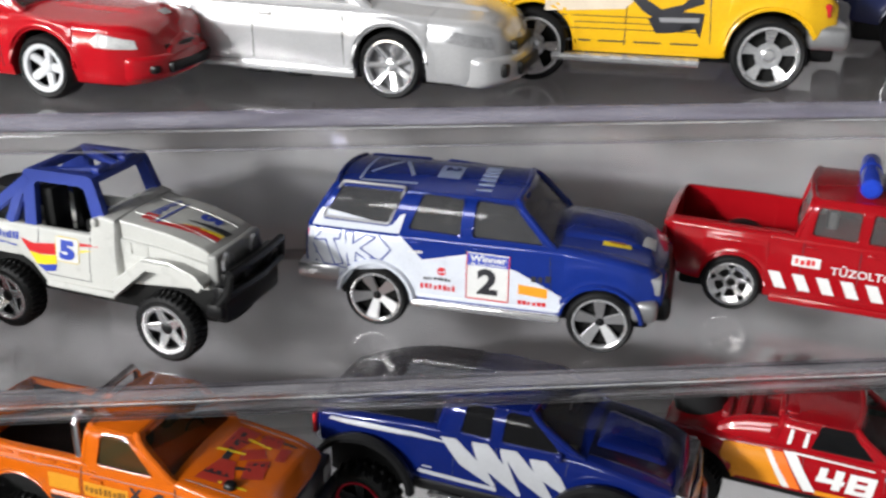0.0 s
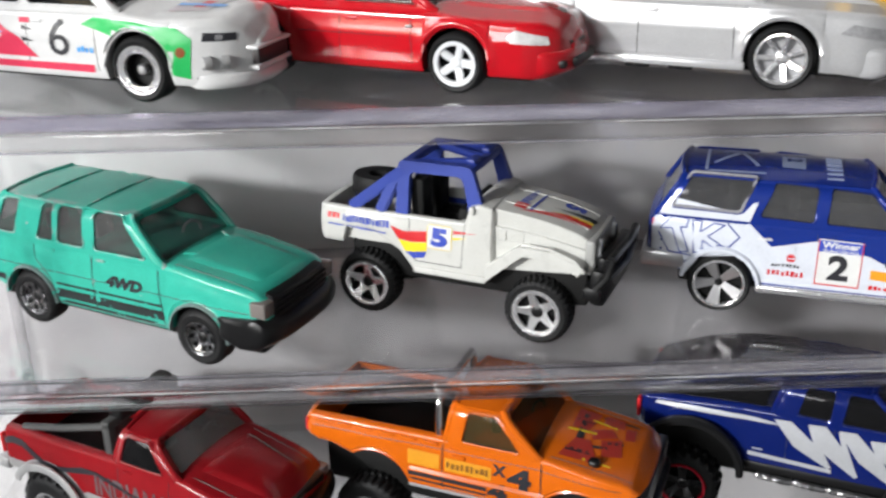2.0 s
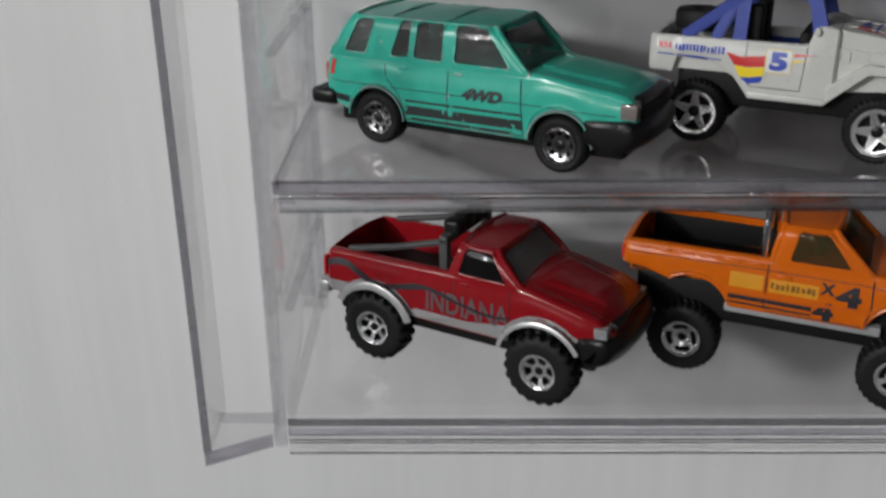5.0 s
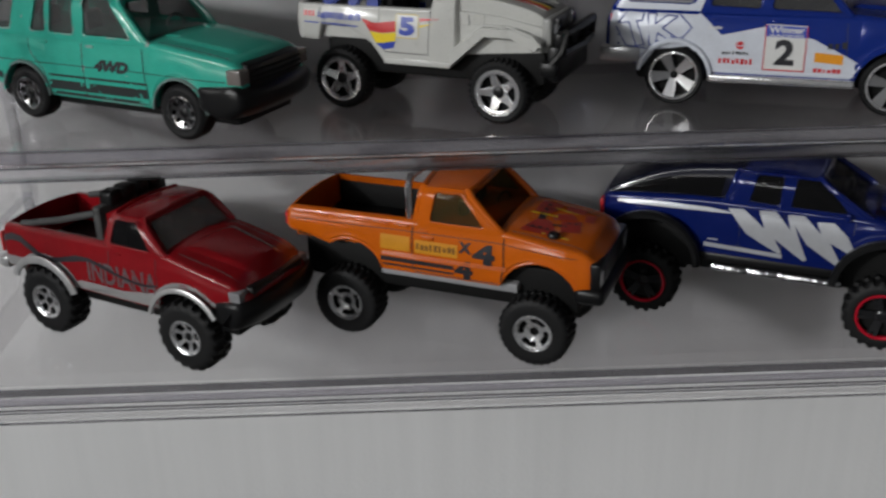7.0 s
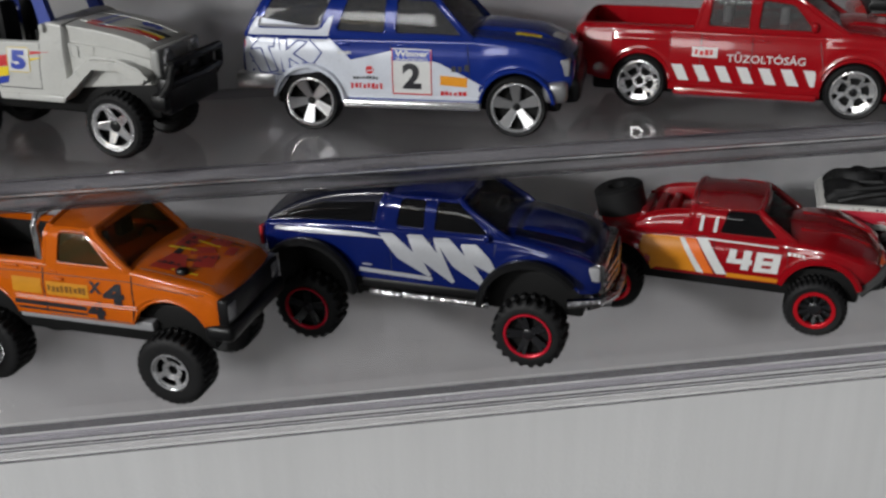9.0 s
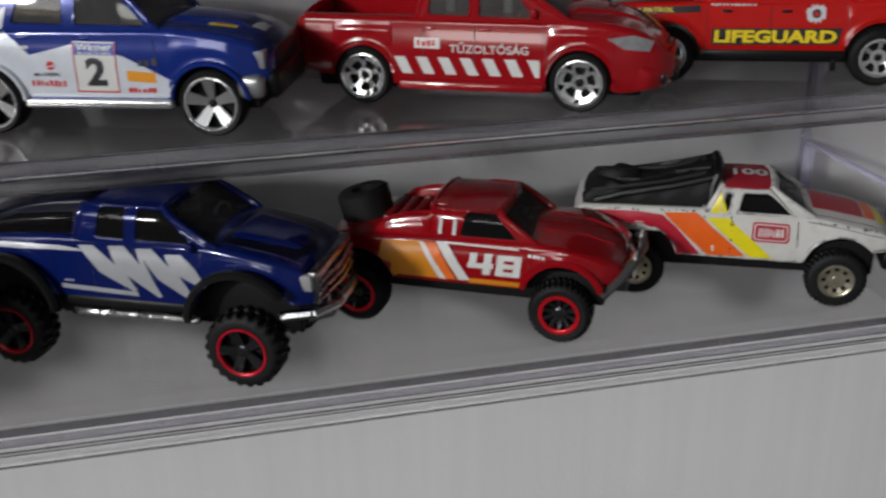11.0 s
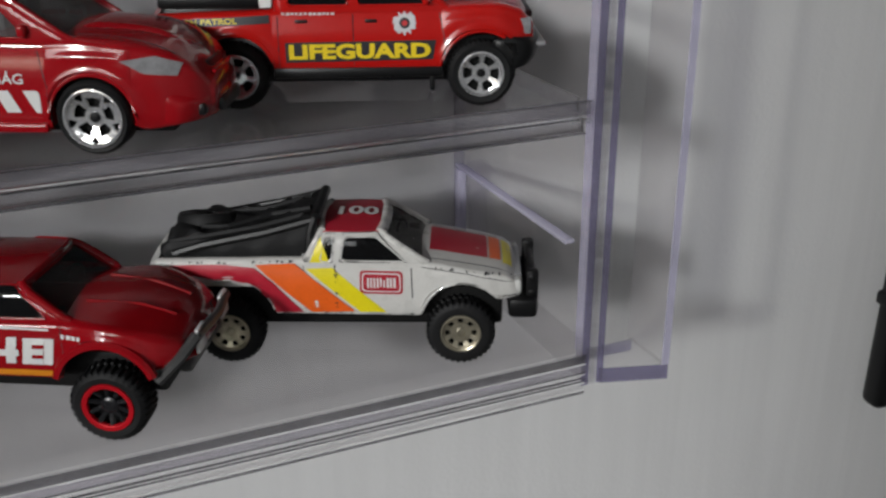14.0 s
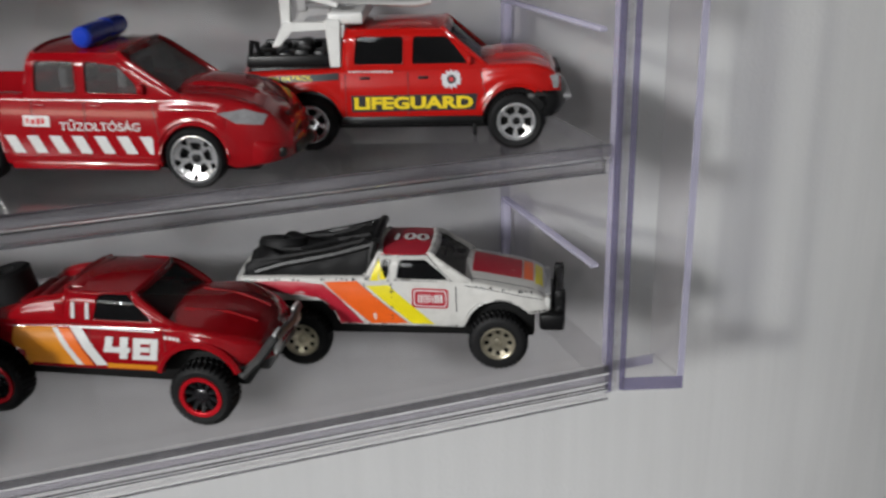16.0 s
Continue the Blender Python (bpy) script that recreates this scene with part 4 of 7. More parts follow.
def hub_wagon():
    paint = surface("turquoise_paint", (0.035, 0.40, 0.30), 0.30, coat=0.35, vary=0.08, chips=0.03, chip_colour=(0.30, 0.38, 0.36), wear=0.14)
    worn = surface("worn_black_print", (0.015, 0.02, 0.02), 0.45, chips=0.10, chip_colour=(0.03, 0.36, 0.28))
    c = Car("toy_station_wagon", (-.1369, .1855), (-.0995, .1653), Z_MID, 13.0, "turquoise die-cast four-wheel-drive station wagon, scuffed paint, black bumpers", slim=0.92)
    wb = c.wb
    c.shell(paint, x0=-13, x1=57, top=[(-13, 17.6), (-10.5, 19.2), (35, 19.3), (46, 18.2), (55, 16.8), (57, 15.4)], low=[(-13, 9), (-8, 7), (7, 6), (36, 6), (48, 8), (57, 9)],
            plan=[(-13, 11.8), (-9, 12.9), (48, 12.9), (55, 12.2), (57, 11.6)], arches=[(0, 5.9, 6.7), (wb, 5.9, 6.9)], crown=0.5, shoulder=1.5)
    for x in (0, wb):
        c.flare(x, 5.9, 6.7, surface("worn_turquoise_lip", (0.16, 0.22, 0.21), 0.4, chips=0.2, chip_colour=(0.035, 0.40, 0.30)), 1.05, 0.5, 2, 178, "arch_trim")
    c.chassis(3.6, 12.5, -11, 55)
    c.wheels(5.75, 5.0, 3.6, "slots", DARKCHROME, BLACK, lip=0.4, hub=1.1, hub_mat=BLACK)
    wins = [[(-7.8, 20.0), (-2.6, 20.0), (-0.4, 27.6), (-4.5, 27.6)], [(3.8, 20.0), (8.0, 20.0), (8.6, 28.1), (6.2, 28.1)], [(9.4, 20.0), (16.0, 20.0), (16.2, 28.1), (10.2, 28.1)], [(19.0, 20.0), (31.2, 20.0), (25.6, 28.1), (19.2, 28.1)]]
    c.cabin(paint, 19.1, 30.0, (-11.8, 35.2), (-6.0, 27.2), 12.4, 10.6, wins, GLASS, crown=0.3, interior=GREYP, drop=2.8, front_glass=GLASS)
    rib = bmesh.new()
    for x in (3, 16):
        tube([(x, -10, c.roof_z(x, 10) - 0.1), (x, 0, c.roof_z(x, 0) + 0.1), (x, 10, c.roof_z(x, 10) - 0.1)], 0.35, 6, rib)
    c.add("roof_rib", rib, paint)
    c.profile("front_bumper", [(47.6, 7.4), (52.0, 5.6), (57.6, 5.9), (60.2, 8.0), (60.2, 11.0), (58.2, 12.4), (47.6, 11.8)], -13.7, 13.7, BLACK, "black plastic front bumper", 0.9, 2.4, 54)
    c.profile("grille", [(55.0, 11.6), (58.6, 11.8), (58.2, 16.2), (55.0, 16.6)], -9.4, 9.4, BLACK, "black slatted grille", 0.4, 0.5)
    for z in (12.9, 13.9, 14.9):
        c.add("grille_slat", tube([(58.2, -9.0, z), (58.75, 0, z), (58.2, 9.0, z)], 0.25, 6), DARK)
    c.decal([(-12.4, 9.0), (-6.9, 8.6), (-6.7, 10.0), (-12.4, 10.4)], INK, "side_moulding", 0.14, both=True), c.bulge(37.4, 54.0, 8.2, 7.2, 0.4, paint)
    c.decal([(-12.2, 14.2), (-11.0, 14.2), (-10.4, 17.4), (-11.6, 17.6)], REDP, "side_lamp", 0.12)
    c.lamps(57.9, 9.2, 12.6, 12.6, 15.6, surface("brown_grey_lamp", (0.17, 0.15, 0.14), 0.25, coat=0.4), depth=3.4)
    c.box("rear_bumper", (-17.2, -13.3, 7.2), (-10.5, 13.3, 10.8), BLACK, 1.2, "black plastic rear bumper", 3)
    c.lamps(-12.8, 8.5, 11.6, 12.5, 16.5, REDP, "tail_light", 0.8)
    for z0, z1 in ((10.4, 10.9), (7.6, 9.6)):
        c.decal([(7.2, z0), (34.4, z0 + 0.2), (34.4, z1 + 0.2), (7.2, z1)], worn, both=True)
    c.decal([(8, 6.7), (31, 6.7), (33, 7.2), (9, 7.2)], worn)
    c.letters("4WD", 20.4, 29.4, 12.5, 2.5, INK, 0.06, slant=0.35)
    c.seam([(17.2, 19), (17.3, 6.6)], 0.15), c.seam([(33.6, 19), (34.0, 12), (34.6, 7)], 0.15), c.seam([(2.0, 19), (2.6, 15), (5.6, 11.6), (7.4, 7.4)], 0.13), c.seam([(-12, 13), (5, 13), (34, 13.2), (54, 13)], 0.1), c.seam([(-11.4, 18.6), (6, 18.7), (20, 18.7), (35, 18.6)], 0.12), c.seam([(7.4, 6.6), (34.6, 6.6)], 0.14)
    c.handles([(19.5, 17.4), (6.4, 17.4)], paint)
    w = bmesh.new()
    for s in (-1, 1):
        tube([(44, s * 2, 18.9), (36, s * 6.5, 19.9)], 0.25, 5, w)
    c.add("bonnet_crease", w, paint), c.bonnet_lines(37, 54, 10.6)


def jeep():
    paint = surface("cream_white_paint", (0.52, 0.52, 0.495), 0.28, coat=0.3, vary=0.04)
    cage = surface("blue_plastic", (0.020, 0.045, 0.29), 0.42, vary=0.06)
    hood = surface("grey_white_bonnet", (0.50, 0.50, 0.475), 0.30, coat=0.2, vary=0.05)
    c = Car("toy_jeep", (-.0687, .1859), (-.0355, .1696), Z_MID, 13.2, "white die-cast open jeep with a blue roll cage and racing prints", slim=0.84)
    wb = c.wb
    c.shell(paint, x0=-10.5, x1=27, top=[(-10.5, 22.6), (21.5, 22.8), (22.6, 26.2), (24.5, 26.8), (27, 26.3)], low=[(-10.5, 15), (-5.5, 15), (-4.5, 18.2), (1, 18.6), (7.5, 15), (10.5, 11.2), (26, 11.2), (27, 11.8)],
            plan=[(-10.5, 11.6), (-9, 12.2), (22, 12.2), (27, 11.8)], arches=[], bed=(-9.4, 20.5, 15.5), crown=0.3, shoulder=0.8)
    c.add("bonnet", Body(26.5, 46.2, [(26.5, 26.2), (36, 25.0), (44.4, 22.8), (46.2, 21.6)], [(26.5, 14), (46.2, 15)], [(26.5, 9.8), (44, 9.0), (46.2, 8.6)], [], crown=0.35, shoulder=0.45, lean=0.15).mesh(), hood, "white bonnet with printed stripes")
    c.body_h = Body(26.5, 46.2, [(26.5, 26.2), (36, 25.0), (44.4, 22.8), (46.2, 21.6)], [(26.5, 14), (46.2, 15)], [(26.5, 9.8), (44, 9.0), (46.2, 8.6)], [], crown=0.35, shoulder=0.45, lean=0.15)
    for s in (-1, 1):
        f = prism([(26.2, 11.2), (33.8, 18.4), (39.8, 18.4), (45.0, 15.6), (46.0, 17.2), (44.6, 18.4), (40.4, 19.9), (33.0, 19.9), (26.2, 14.8)], s * 8.2, s * 12.9)
        bmesh.ops.bevel(f, geom=f.edges[:], offset=0.22, segments=1, affect="EDGES")
        c.add("front_wing", f, paint)
        cheek = prism([(26.4, 13.6), (45.6, 15), (45.6, 20.2), (36, 22.0), (26.4, 22.9)], s * 7.0, s * 10.3)
        for v in cheek.verts:
            v.co.y -= s * 0.055 * (v.co.x - 26.4) * (abs(v.co.y) > 9)
        bmesh.ops.bevel(cheek, geom=cheek.edges[:], offset=0.18, segments=1, affect="EDGES")
        c.add("bonnet_side", cheek, paint)
        vent = rounded([(28.0, 20.0), (29.8, 19.8), (29.8, 22.2), (28.0, 22.0)], 0.5, 3)
        c.add("side_vent", tube([(x, s * 10.2, z) for x, z in vent + vent[:1]], 0.14, 5), paint)
        for k in range(5):
            c.add("louvre", rbox((30.6, s * 10.0 - 0.25, 19.9 + 0.5 * k), (33.4, s * 10.0 + 0.25, 20.15 + 0.5 * k), 0.08, 1), paint)
        c.add("sill", rbox((10.6, s * 12.1 - 0.6, 10.9), (26.2, s * 12.1 + 0.6, 12.3), 0.4), paint)
    c.chassis(8, 15.2, -5, 46, 4.6)
    c.box("axle", (-1.2, -9, 4.5), (1.2, 9, 7), DARK, 0.4), c.box("axle", (wb - 1.2, -9, 4.5), (wb + 1.2, 9, 7), DARK, 0.4)
    c.wheels(6.6, 5.8, 4.85, (5, 2.3, 1.1, "bar"), RIM, DARK, knobs=34, lug=0.2, lip=0.9, z=6.8, hub=1.2, hub_mat=BLACK)
    cage_ob = tagged(new("roll_cage"), "blue plastic roll cage")
    cage_ob.parent = c.ob
    for s in (-1, 1):
        y = s * 11.2
        frame_ = plate(rounded([(6.2, 19.6), (6.9, 33.6), (22.4, 33.8), (25.2, 25.6), (24.6, 19.6)], 1.3, 4), [rounded([(9.0, 20.6), (9.3, 31.4), (20.6, 31.6), (22.2, 25.0), (22.2, 20.6)], 1.4, 4)], lambda u, v, d: Vector((u, y - s * d - s * 0.1 * (v - 19.6), v)), 1.8)
        part("door_frame", frame_, cage, cage_ob, "blue door frame")
        for pts in ([(7.7, y - s * 1.1, 31.4), (-3.4, y, 22.8)], [(6, y - s, 29.6), (3.0, y, 22.8)]):
            a, b = [Vector(p) for p in pts]
            d = (b - a).normalized()
            n = d.cross(Vector((0, 1, 0))) * 1.2
            q = bmesh.new()
            vs = [q.verts.new(p) for p in (a - n - d * 0.6, b - n + d * 0.6, b + n + d * 0.6, a + n - d * 0.6)]
            vs2 = [q.verts.new(v.co + Vector((0, -s * 1.7, 0))) for v in vs]
            q.faces.new(vs), q.faces.new(vs2[::-1])
            for k in range(4):
                q.faces.new((vs[k], vs[(k + 1) % 4], vs2[(k + 1) % 4], vs2[k]))
            bmesh.ops.bevel(q, geom=q.edges[:], offset=0.35, segments=2, affect="EDGES")
            part("cage_bar", q, cage, cage_ob)
    t = rbox((6.9, -9.8, 31.7), (8.9, 9.8, 33.4), 0.6, 2)
    part("cage_crossbar", t, cage, cage_ob), part("cage_crossbar", rbox((20.6, -9.8, 31.9), (22.6, 9.8, 33.6), 0.6, 2), cage, cage_ob)
    for y0, y1 in ((-8.6, -1.2), (8.6, 1.2)):
        part("cage_brace", tube([(8, y0, 32.6), (21.5, y1, 32.8)], 0.9, 8), cage, cage_ob)
    for y0 in (-4.6, 4.6):
        part("cage_lamp", rbox((20.2, y0 - 2.2, 33.2), (22.2, y0 + 2.2, 34.6), 0.6, 2), cage, cage_ob)
    seats = bmesh.new()
    for s in (-1, 1):
        rbox((8.5, s * 5 - 3, 17), (11.5, s * 5 + 3, 29.5), 0.9, 2, seats), rbox((11, s * 5 - 3, 15.6), (17, s * 5 + 3, 20), 0.8, 2, seats)
    rbox((19.5, -9.5, 18), (21.5, 9.5, 25), 0.6, 2, seats)
    c.add("seat", seats, DARK, "black plastic seats")
    sp = lathe([(2.2, -2), (5.4, -2.1), (5.9, -1.3), (5.9, 1.3), (5.4, 2.1), (2.2, 2), (2.2, -2)], 30)
    bmesh.ops.transform(sp, matrix=Matrix.Translation((-2.5, 1.5, 24.6)) @ Matrix.Rotation(radians(90), 4, "X"), verts=sp.verts)
    c.add("spare_wheel", sp, RUBBER, "black spare wheel lying in the rear")
    c.add("grille", rbox((45.2, -9.2, 15.0), (47.3, 9.2, 22.0), 0.7, 3), surface("grey_grille", (0.30, 0.30, 0.29), 0.4), "grey moulded grille")
    g = rbox((45.6, -12.4, 10.6), (49.4, 12.4, 13.8), 1.0, 2)
    for pts in ([(47.4, -11.4, 12.2), (50.4, -11.2, 16), (50.8, -10.8, 19.6)], [(47.4, 11.4, 12.2), (50.4, 11.2, 16), (50.8, 10.8, 19.6)], [(50.8, -11.0, 19.6), (51.6, 0, 20.0), (50.8, 11.0, 19.6)], [(50.4, -11.2, 15.8), (51.4, 0, 15.8), (50.4, 11.2, 15.8)], [(48.6, -4.6, 13.2), (51.4, -4.6, 19.8)], [(48.6, 4.6, 13.2), (51.4, 4.6, 19.8)]):
        tube(pts, 0.9, 8, g)
    rbox((46.8, -11.2, 9.4), (50.0, 11.2, 17.0), 1.2, 2, g), rbox((48.0, -10.2, 16.4), (50.0, 10.2, 19.4), 0.8, 2, g)
    c.add("bull_bar", g, BLACK, "black plastic front bumper with a brush guard")
    for y in (-5.6, 5.6):
        ring = lathe([(0.05, -0.2), (1.9, -0.1), (2.1, 0.3), (2.1, 1.2), (1.6, 1.3)], 20)
        bmesh.ops.transform(ring, matrix=Matrix.Translation((47.9, y, 19.6)) @ Matrix.Rotation(radians(90), 4, "Z"), verts=ring.verts)
        c.add("headlight", ring, LENS, "round clear headlight")
    for s in (-1, 1):
        pts = [(28 + 2.1 * k, s * 4.6) for k in range(9)]
        c.add("bonnet_crease", tube([(x, y, c.body_h.roofline(x, y) - 0.05) for x, y in pts], 0.22, 6), hood)
        c.add("bonnet_edge", tube([(27 + 2.3 * k, s * (9.3 - 0.1 * k), c.body_h.roofline(27 + 2.3 * k, 8.4 - 0.1 * k) - 0.35) for k in range(9)], 0.28, 6), hood)
        c.add("wing_edge", tube([(33.8, s * 12.7, 20.5), (39.2, s * 12.7, 20.5), (44.2, s * 12.7, 18.9), (46.2, s * 12.7, 16.8)], 0.3, 6), paint)
    rb2 = c.decal(rounded([(13.6, 16.6), (19.0, 16.6), (19.0, 21.6), (13.6, 21.6)], 0.7), surface("gold_outline_print", (0.62, 0.48, 0.10), 0.4), "number_outline", 0.11)
    c.mirrors(23.2, 24.8, paint, 10.8, 0.9)
    # prints
    c.bars(-8.8, 20.0, 3.2, 1.5, REDP, 2), c.bars(-5.2, 19.6, 10.6, 1.5, BLUEP, 9), c.decal([(-8.8, 18.6), (4.6, 18.2), (4.6, 18.5), (-8.8, 18.9)], BLUEP)
    c.decal([(5.6, 20.2), (8.6, 19.4), (13.6, 20.0), (13.6, 17.8), (10.2, 17.4), (7.4, 17.7)], REDP), c.decal([(7.4, 17.6), (10.2, 17.3), (13.6, 17.7), (13.6, 15.9), (11.0, 15.3), (8.8, 15.2)], YELLOW), c.decal([(8.8, 15.1), (13.6, 15.8), (13.0, 14.4), (10.6, 13.9)], BLUEP)
    c.decal([(13.8, 16.8), (18.8, 16.8), (18.8, 21.4), (13.8, 21.4)], WHITE, "number_panel", 0.14)
    c.letters("5", 14.5, 18.1, 17.2, 3.8, BLUEP, 0.06, "number", 0.24)
    c.decal([(19.2, 20.2), (24.2, 21.0), (19.2, 20.9)], REDP), c.decal([(19.2, 19.0), (22.4, 19.9), (19.2, 19.5)], YELLOW)
    c.seam([(9.6, 22.4), (9.6, 15), (11, 13.4), (21, 13.4), (21.6, 22.4)])
    hz = c.body_h.roofline
    c.top_decal([(31, -7.2), (45, -4.6), (45, -2.6), (40, -2.8)], REDP, on=hz), c.top_decal([(37, -3.6), (45, -2.5), (45, -1.2)], YELLOW, on=hz), c.top_decal([(37, -1.6), (45.2, -1.1), (45.4, 1.2)], INK, on=hz)
    c.top_decal([(30, -6.2), (32.5, -6.2), (32.5, -3.4), (30, -3.4)], REDP, on=hz), [c.top_decal([(30.3 + 0.12 * k, -2.9 + k), (32.3 - 0.5 * (k % 3 == 1), -2.9 + k), (32.4 - 0.5 * (k % 3 == 1), -2.3 + k), (30.4 + 0.12 * k, -2.3 + k)], BLUEP, "small_print", on=hz) for k in range(9)]
    c.top_decal([(33.2, -6.2), (33.7, -6.2), (34.2, 5.4), (33.8, 5.4)], BLUEP, on=hz)
    c.top_letters("5", 38.4, 3.6, 4.2, BLUEP, -90, 0.06, 1.1, hz)


def rally_suv():
    blue = surface("metallic_blue_paint", (0.008, 0.027, 0.215), 0.2, metal=0.15, coat=0.6, vary=0.05)
    silver = surface("silver_white_paint", (0.64, 0.67, 0.74), 0.26, metal=0.1, coat=0.4, vary=0.05)
    c = Car("toy_rally_suv", (.0037, .1814), (.0454, .1669), Z_MID, 13.3, "blue and silver die-cast rally estate car with racing number two")
    wb = c.wb
    c.shell(blue, x0=-14.8, x1=55, top=[(-14.8, 18.5), (-13.5, 20.6), (33, 20.6), (45, 19.6), (52, 18.0), (55, 15.8)], low=[(-14.8, 10.5), (-8, 8.5), (7, 7), (36, 7), (49, 9), (55, 10)],
            plan=[(-14.8, 11.6), (-12, 13.0), (48, 13.1), (53, 12.0), (55, 10.8)], arches=[(0, 6.5, 7.2), (wb, 6.5, 7.4)], crown=0.9, shoulder=1.8)
    c.chassis(4.8, 13, -8.5, 53)
    c.wheels(6.4, 5.2, 5.2, (5, 1.3, 2.6, "bar"), SATIN, DARK, lip_mat=RIM, lip=0.5, hub=0.8, hub_mat=BLACK)
    wins = [[(-10.6, 22.4), (2.8, 22.2), (5.6, 29.0), (-7.2, 29.0)], [(6.6, 21.8), (16.8, 21.4), (17.2, 28.6), (9.2, 29.0)], [(19.2, 21.4), (33.0, 21.0), (27.0, 28.2), (19.6, 28.6)]]
    half = c.cabin(blue, 20.6, 30.4, (-13.6, 34.8), (-8.8, 27.2), 12.4, 9.8, wins, MIRRORED, crown=1.3, front_glass=SHEENGLASS, interior=GREYP, drop=2.3, turn=2.4)
    for w in wins[:1]:
        b = bmesh.new()
        loop = rounded(w, 0.8)
        tube([(x, -(half(x, z) + 0.05), z) for x, z in loop + loop[:1]], 0.34, 8, b)
        c.add("window_trim", b, surface("grey_window_trim", (0.24, 0.24, 0.26), 0.3, coat=0.3), "grey moulded window surround")
    c.decal([(-13.0, 20.45), (4.8, 20.45), (6.1, 24.6), (5.1, 24.2), (3.4, 22.0), (-10.7, 22.1), (-10.0, 24.0), (-11.3, 24.0)], silver, "silver_paint", 0.1, half)
    ring = arc(0, 6.2, 7.15, 165, 12)
    c.decal([(-14.2, 10.9), (-14.4, 18.4), (-13.4, 20.2), (4.4, 20.3), (6.9, 18.0), (9.4, 15.6), (14, 14.6), (16.6, 16.6), (18, 17.6), (22, 16.8), (28, 15.4), (33, 13.0), (37.6, 10.6), (36.2, 8.6), (35.8, 7.5), (7.4, 7.6), *ring[::-1], (-8.4, 9)], silver, "silver_paint", 0.1, both=True)
    k = bmesh.new()
    for line in ([(-12.6, 17.4), (-10.4, 20.0), (-7.0, 19.8), (-7.4, 17.9), (-8.6, 17.9), (-6.6, 12.9), (-8.4, 12.6), (-10.2, 17.6), (-12.6, 17.4)], [(-6.2, 19.6), (-4.4, 19.6), (-4.6, 17.4), (-2.0, 19.4), (0.2, 19.2), (-3.0, 16.6), (0.6, 14.4), (-1.6, 14.2), (-4.0, 15.6), (-4.0, 13.0), (-5.6, 12.8), (-6.2, 19.6)], [(-12.9, 16.6), (-10.6, 12.6), (-4.4, 11.9)], [(0.6, 19.6), (3.2, 17.0), (1.2, 14.6)]):
        pts = [(x, -(c.body.side(x, z) + 0.14), z) for x, z in line]
        for a, b in zip(pts, pts[1:]):
            tube([a, b], 0.17, 5, k)
    c.add("graffiti_print", k, surface("grey_blue_print", (0.07, 0.09, 0.30), 0.4), "blue scribbled outline print")
    c.decal([(18.2, 8.6), (26.6, 8.5), (26.6, 18.0), (18.2, 18.2)], WHITE, "number_panel", 0.13)
    c.decal([(18.4, 15.7), (26.4, 15.6), (26.4, 17.8), (18.4, 18.0)], BLUEP, "panel_strip", 0.2), c.letters("Winner", 18.9, 26.0, 16.5, 1.3, WHITE, 0.03, "lettering", 0.28), c.letters("RACING", 19.2, 25.8, 15.75, 0.5, WHITE, 0.02, "lettering", 0.28), c.letters("2", 20.4, 24.4, 9.8, 5.4, INK, 0.04, "number", 0.2), c.decal([(18.2, 8.6), (26.6, 8.5), (26.6, 8.8), (18.2, 8.9)], REDP, lift=0.2), c.decal([(18.2, 8.9), (18.4, 8.9), (18.4, 18.1), (18.2, 18.1)], REDP, lift=0.22), c.decal([(26.4, 8.8), (26.6, 8.8), (26.6, 18.0), (26.4, 18.0)], REDP, lift=0.22)
    c.decal([(28.4, 10.8), (34.0, 10.4), (34.0, 12.4), (28.4, 12.8)], surface("amber_print", (0.75, 0.30, 0.02), 0.35), lift=0.13), c.bars(30.8, 13.6, 4, 1.5, INK, 2), c.bars(28.4, 8.6, 5.6, 0.9, REDP, 4)
    c.bars(9.2, 9.6, 7.2, 1.2, REDP, 5), c.bars(9.8, 11.6, 5.6, 0.7, INK, 5), c.decal(arc(13.4, 13.6, 0.9, 0, 315, 7), REDP), c.bars(6.6, 16.8, 3.0, 0.6, WHITE, 4)
    c.top_decal([(43.2, -7.8), (48.6, -7.0), (48.2, -2.8), (43.6, -3.0)], YELLOW, "sponsor_print"), c.top_decal([(50.2, -4.0), (53.0, -3.4), (53.0, 1.8), (51, 1.0)], WHITE, "sponsor_print")
    c.top_decal([(44.4, -6.6), (47.6, -6.2), (47.4, -4.0), (44.8, -4.2)], surface("brown_print", (0.35, 0.14, 0.02), 0.4), "sponsor_print", 0.2)
    grey = surface("pale_blue_print", (0.25, 0.30, 0.45), 0.4)
    rz = c.roof_z
    for p in ([(-5, -7), (-4, -7.6), (7, -7.4), (7, -6.8)], [(-5, 6.4), (7, 5.6), (7, 6.2), (-5, 7)], [(-5, -7), (-4.4, -7), (-4.4, 6.6), (-5, 6.6)], [(-3, -4), (2, 3), (1, 3.6), (-3.6, -3.4)], [(2, 3), (5, -4.4), (5.8, -4), (2.6, 3.6)], [(-2, 4.4), (5.4, 3.6), (5.4, 4.4), (-2, 5.2)]):
        c.top_decal(p, grey, "roof_print", 0.1, rz)
    c.top_decal([(10, -4), (14.6, -4), (14.6, 3), (10, 3)], grey, "number_panel", 0.1, rz), c.top_letters("2", 11, 1.6, 3, blue, -90, 0.05, 1.1, rz)
    b = bmesh.new()
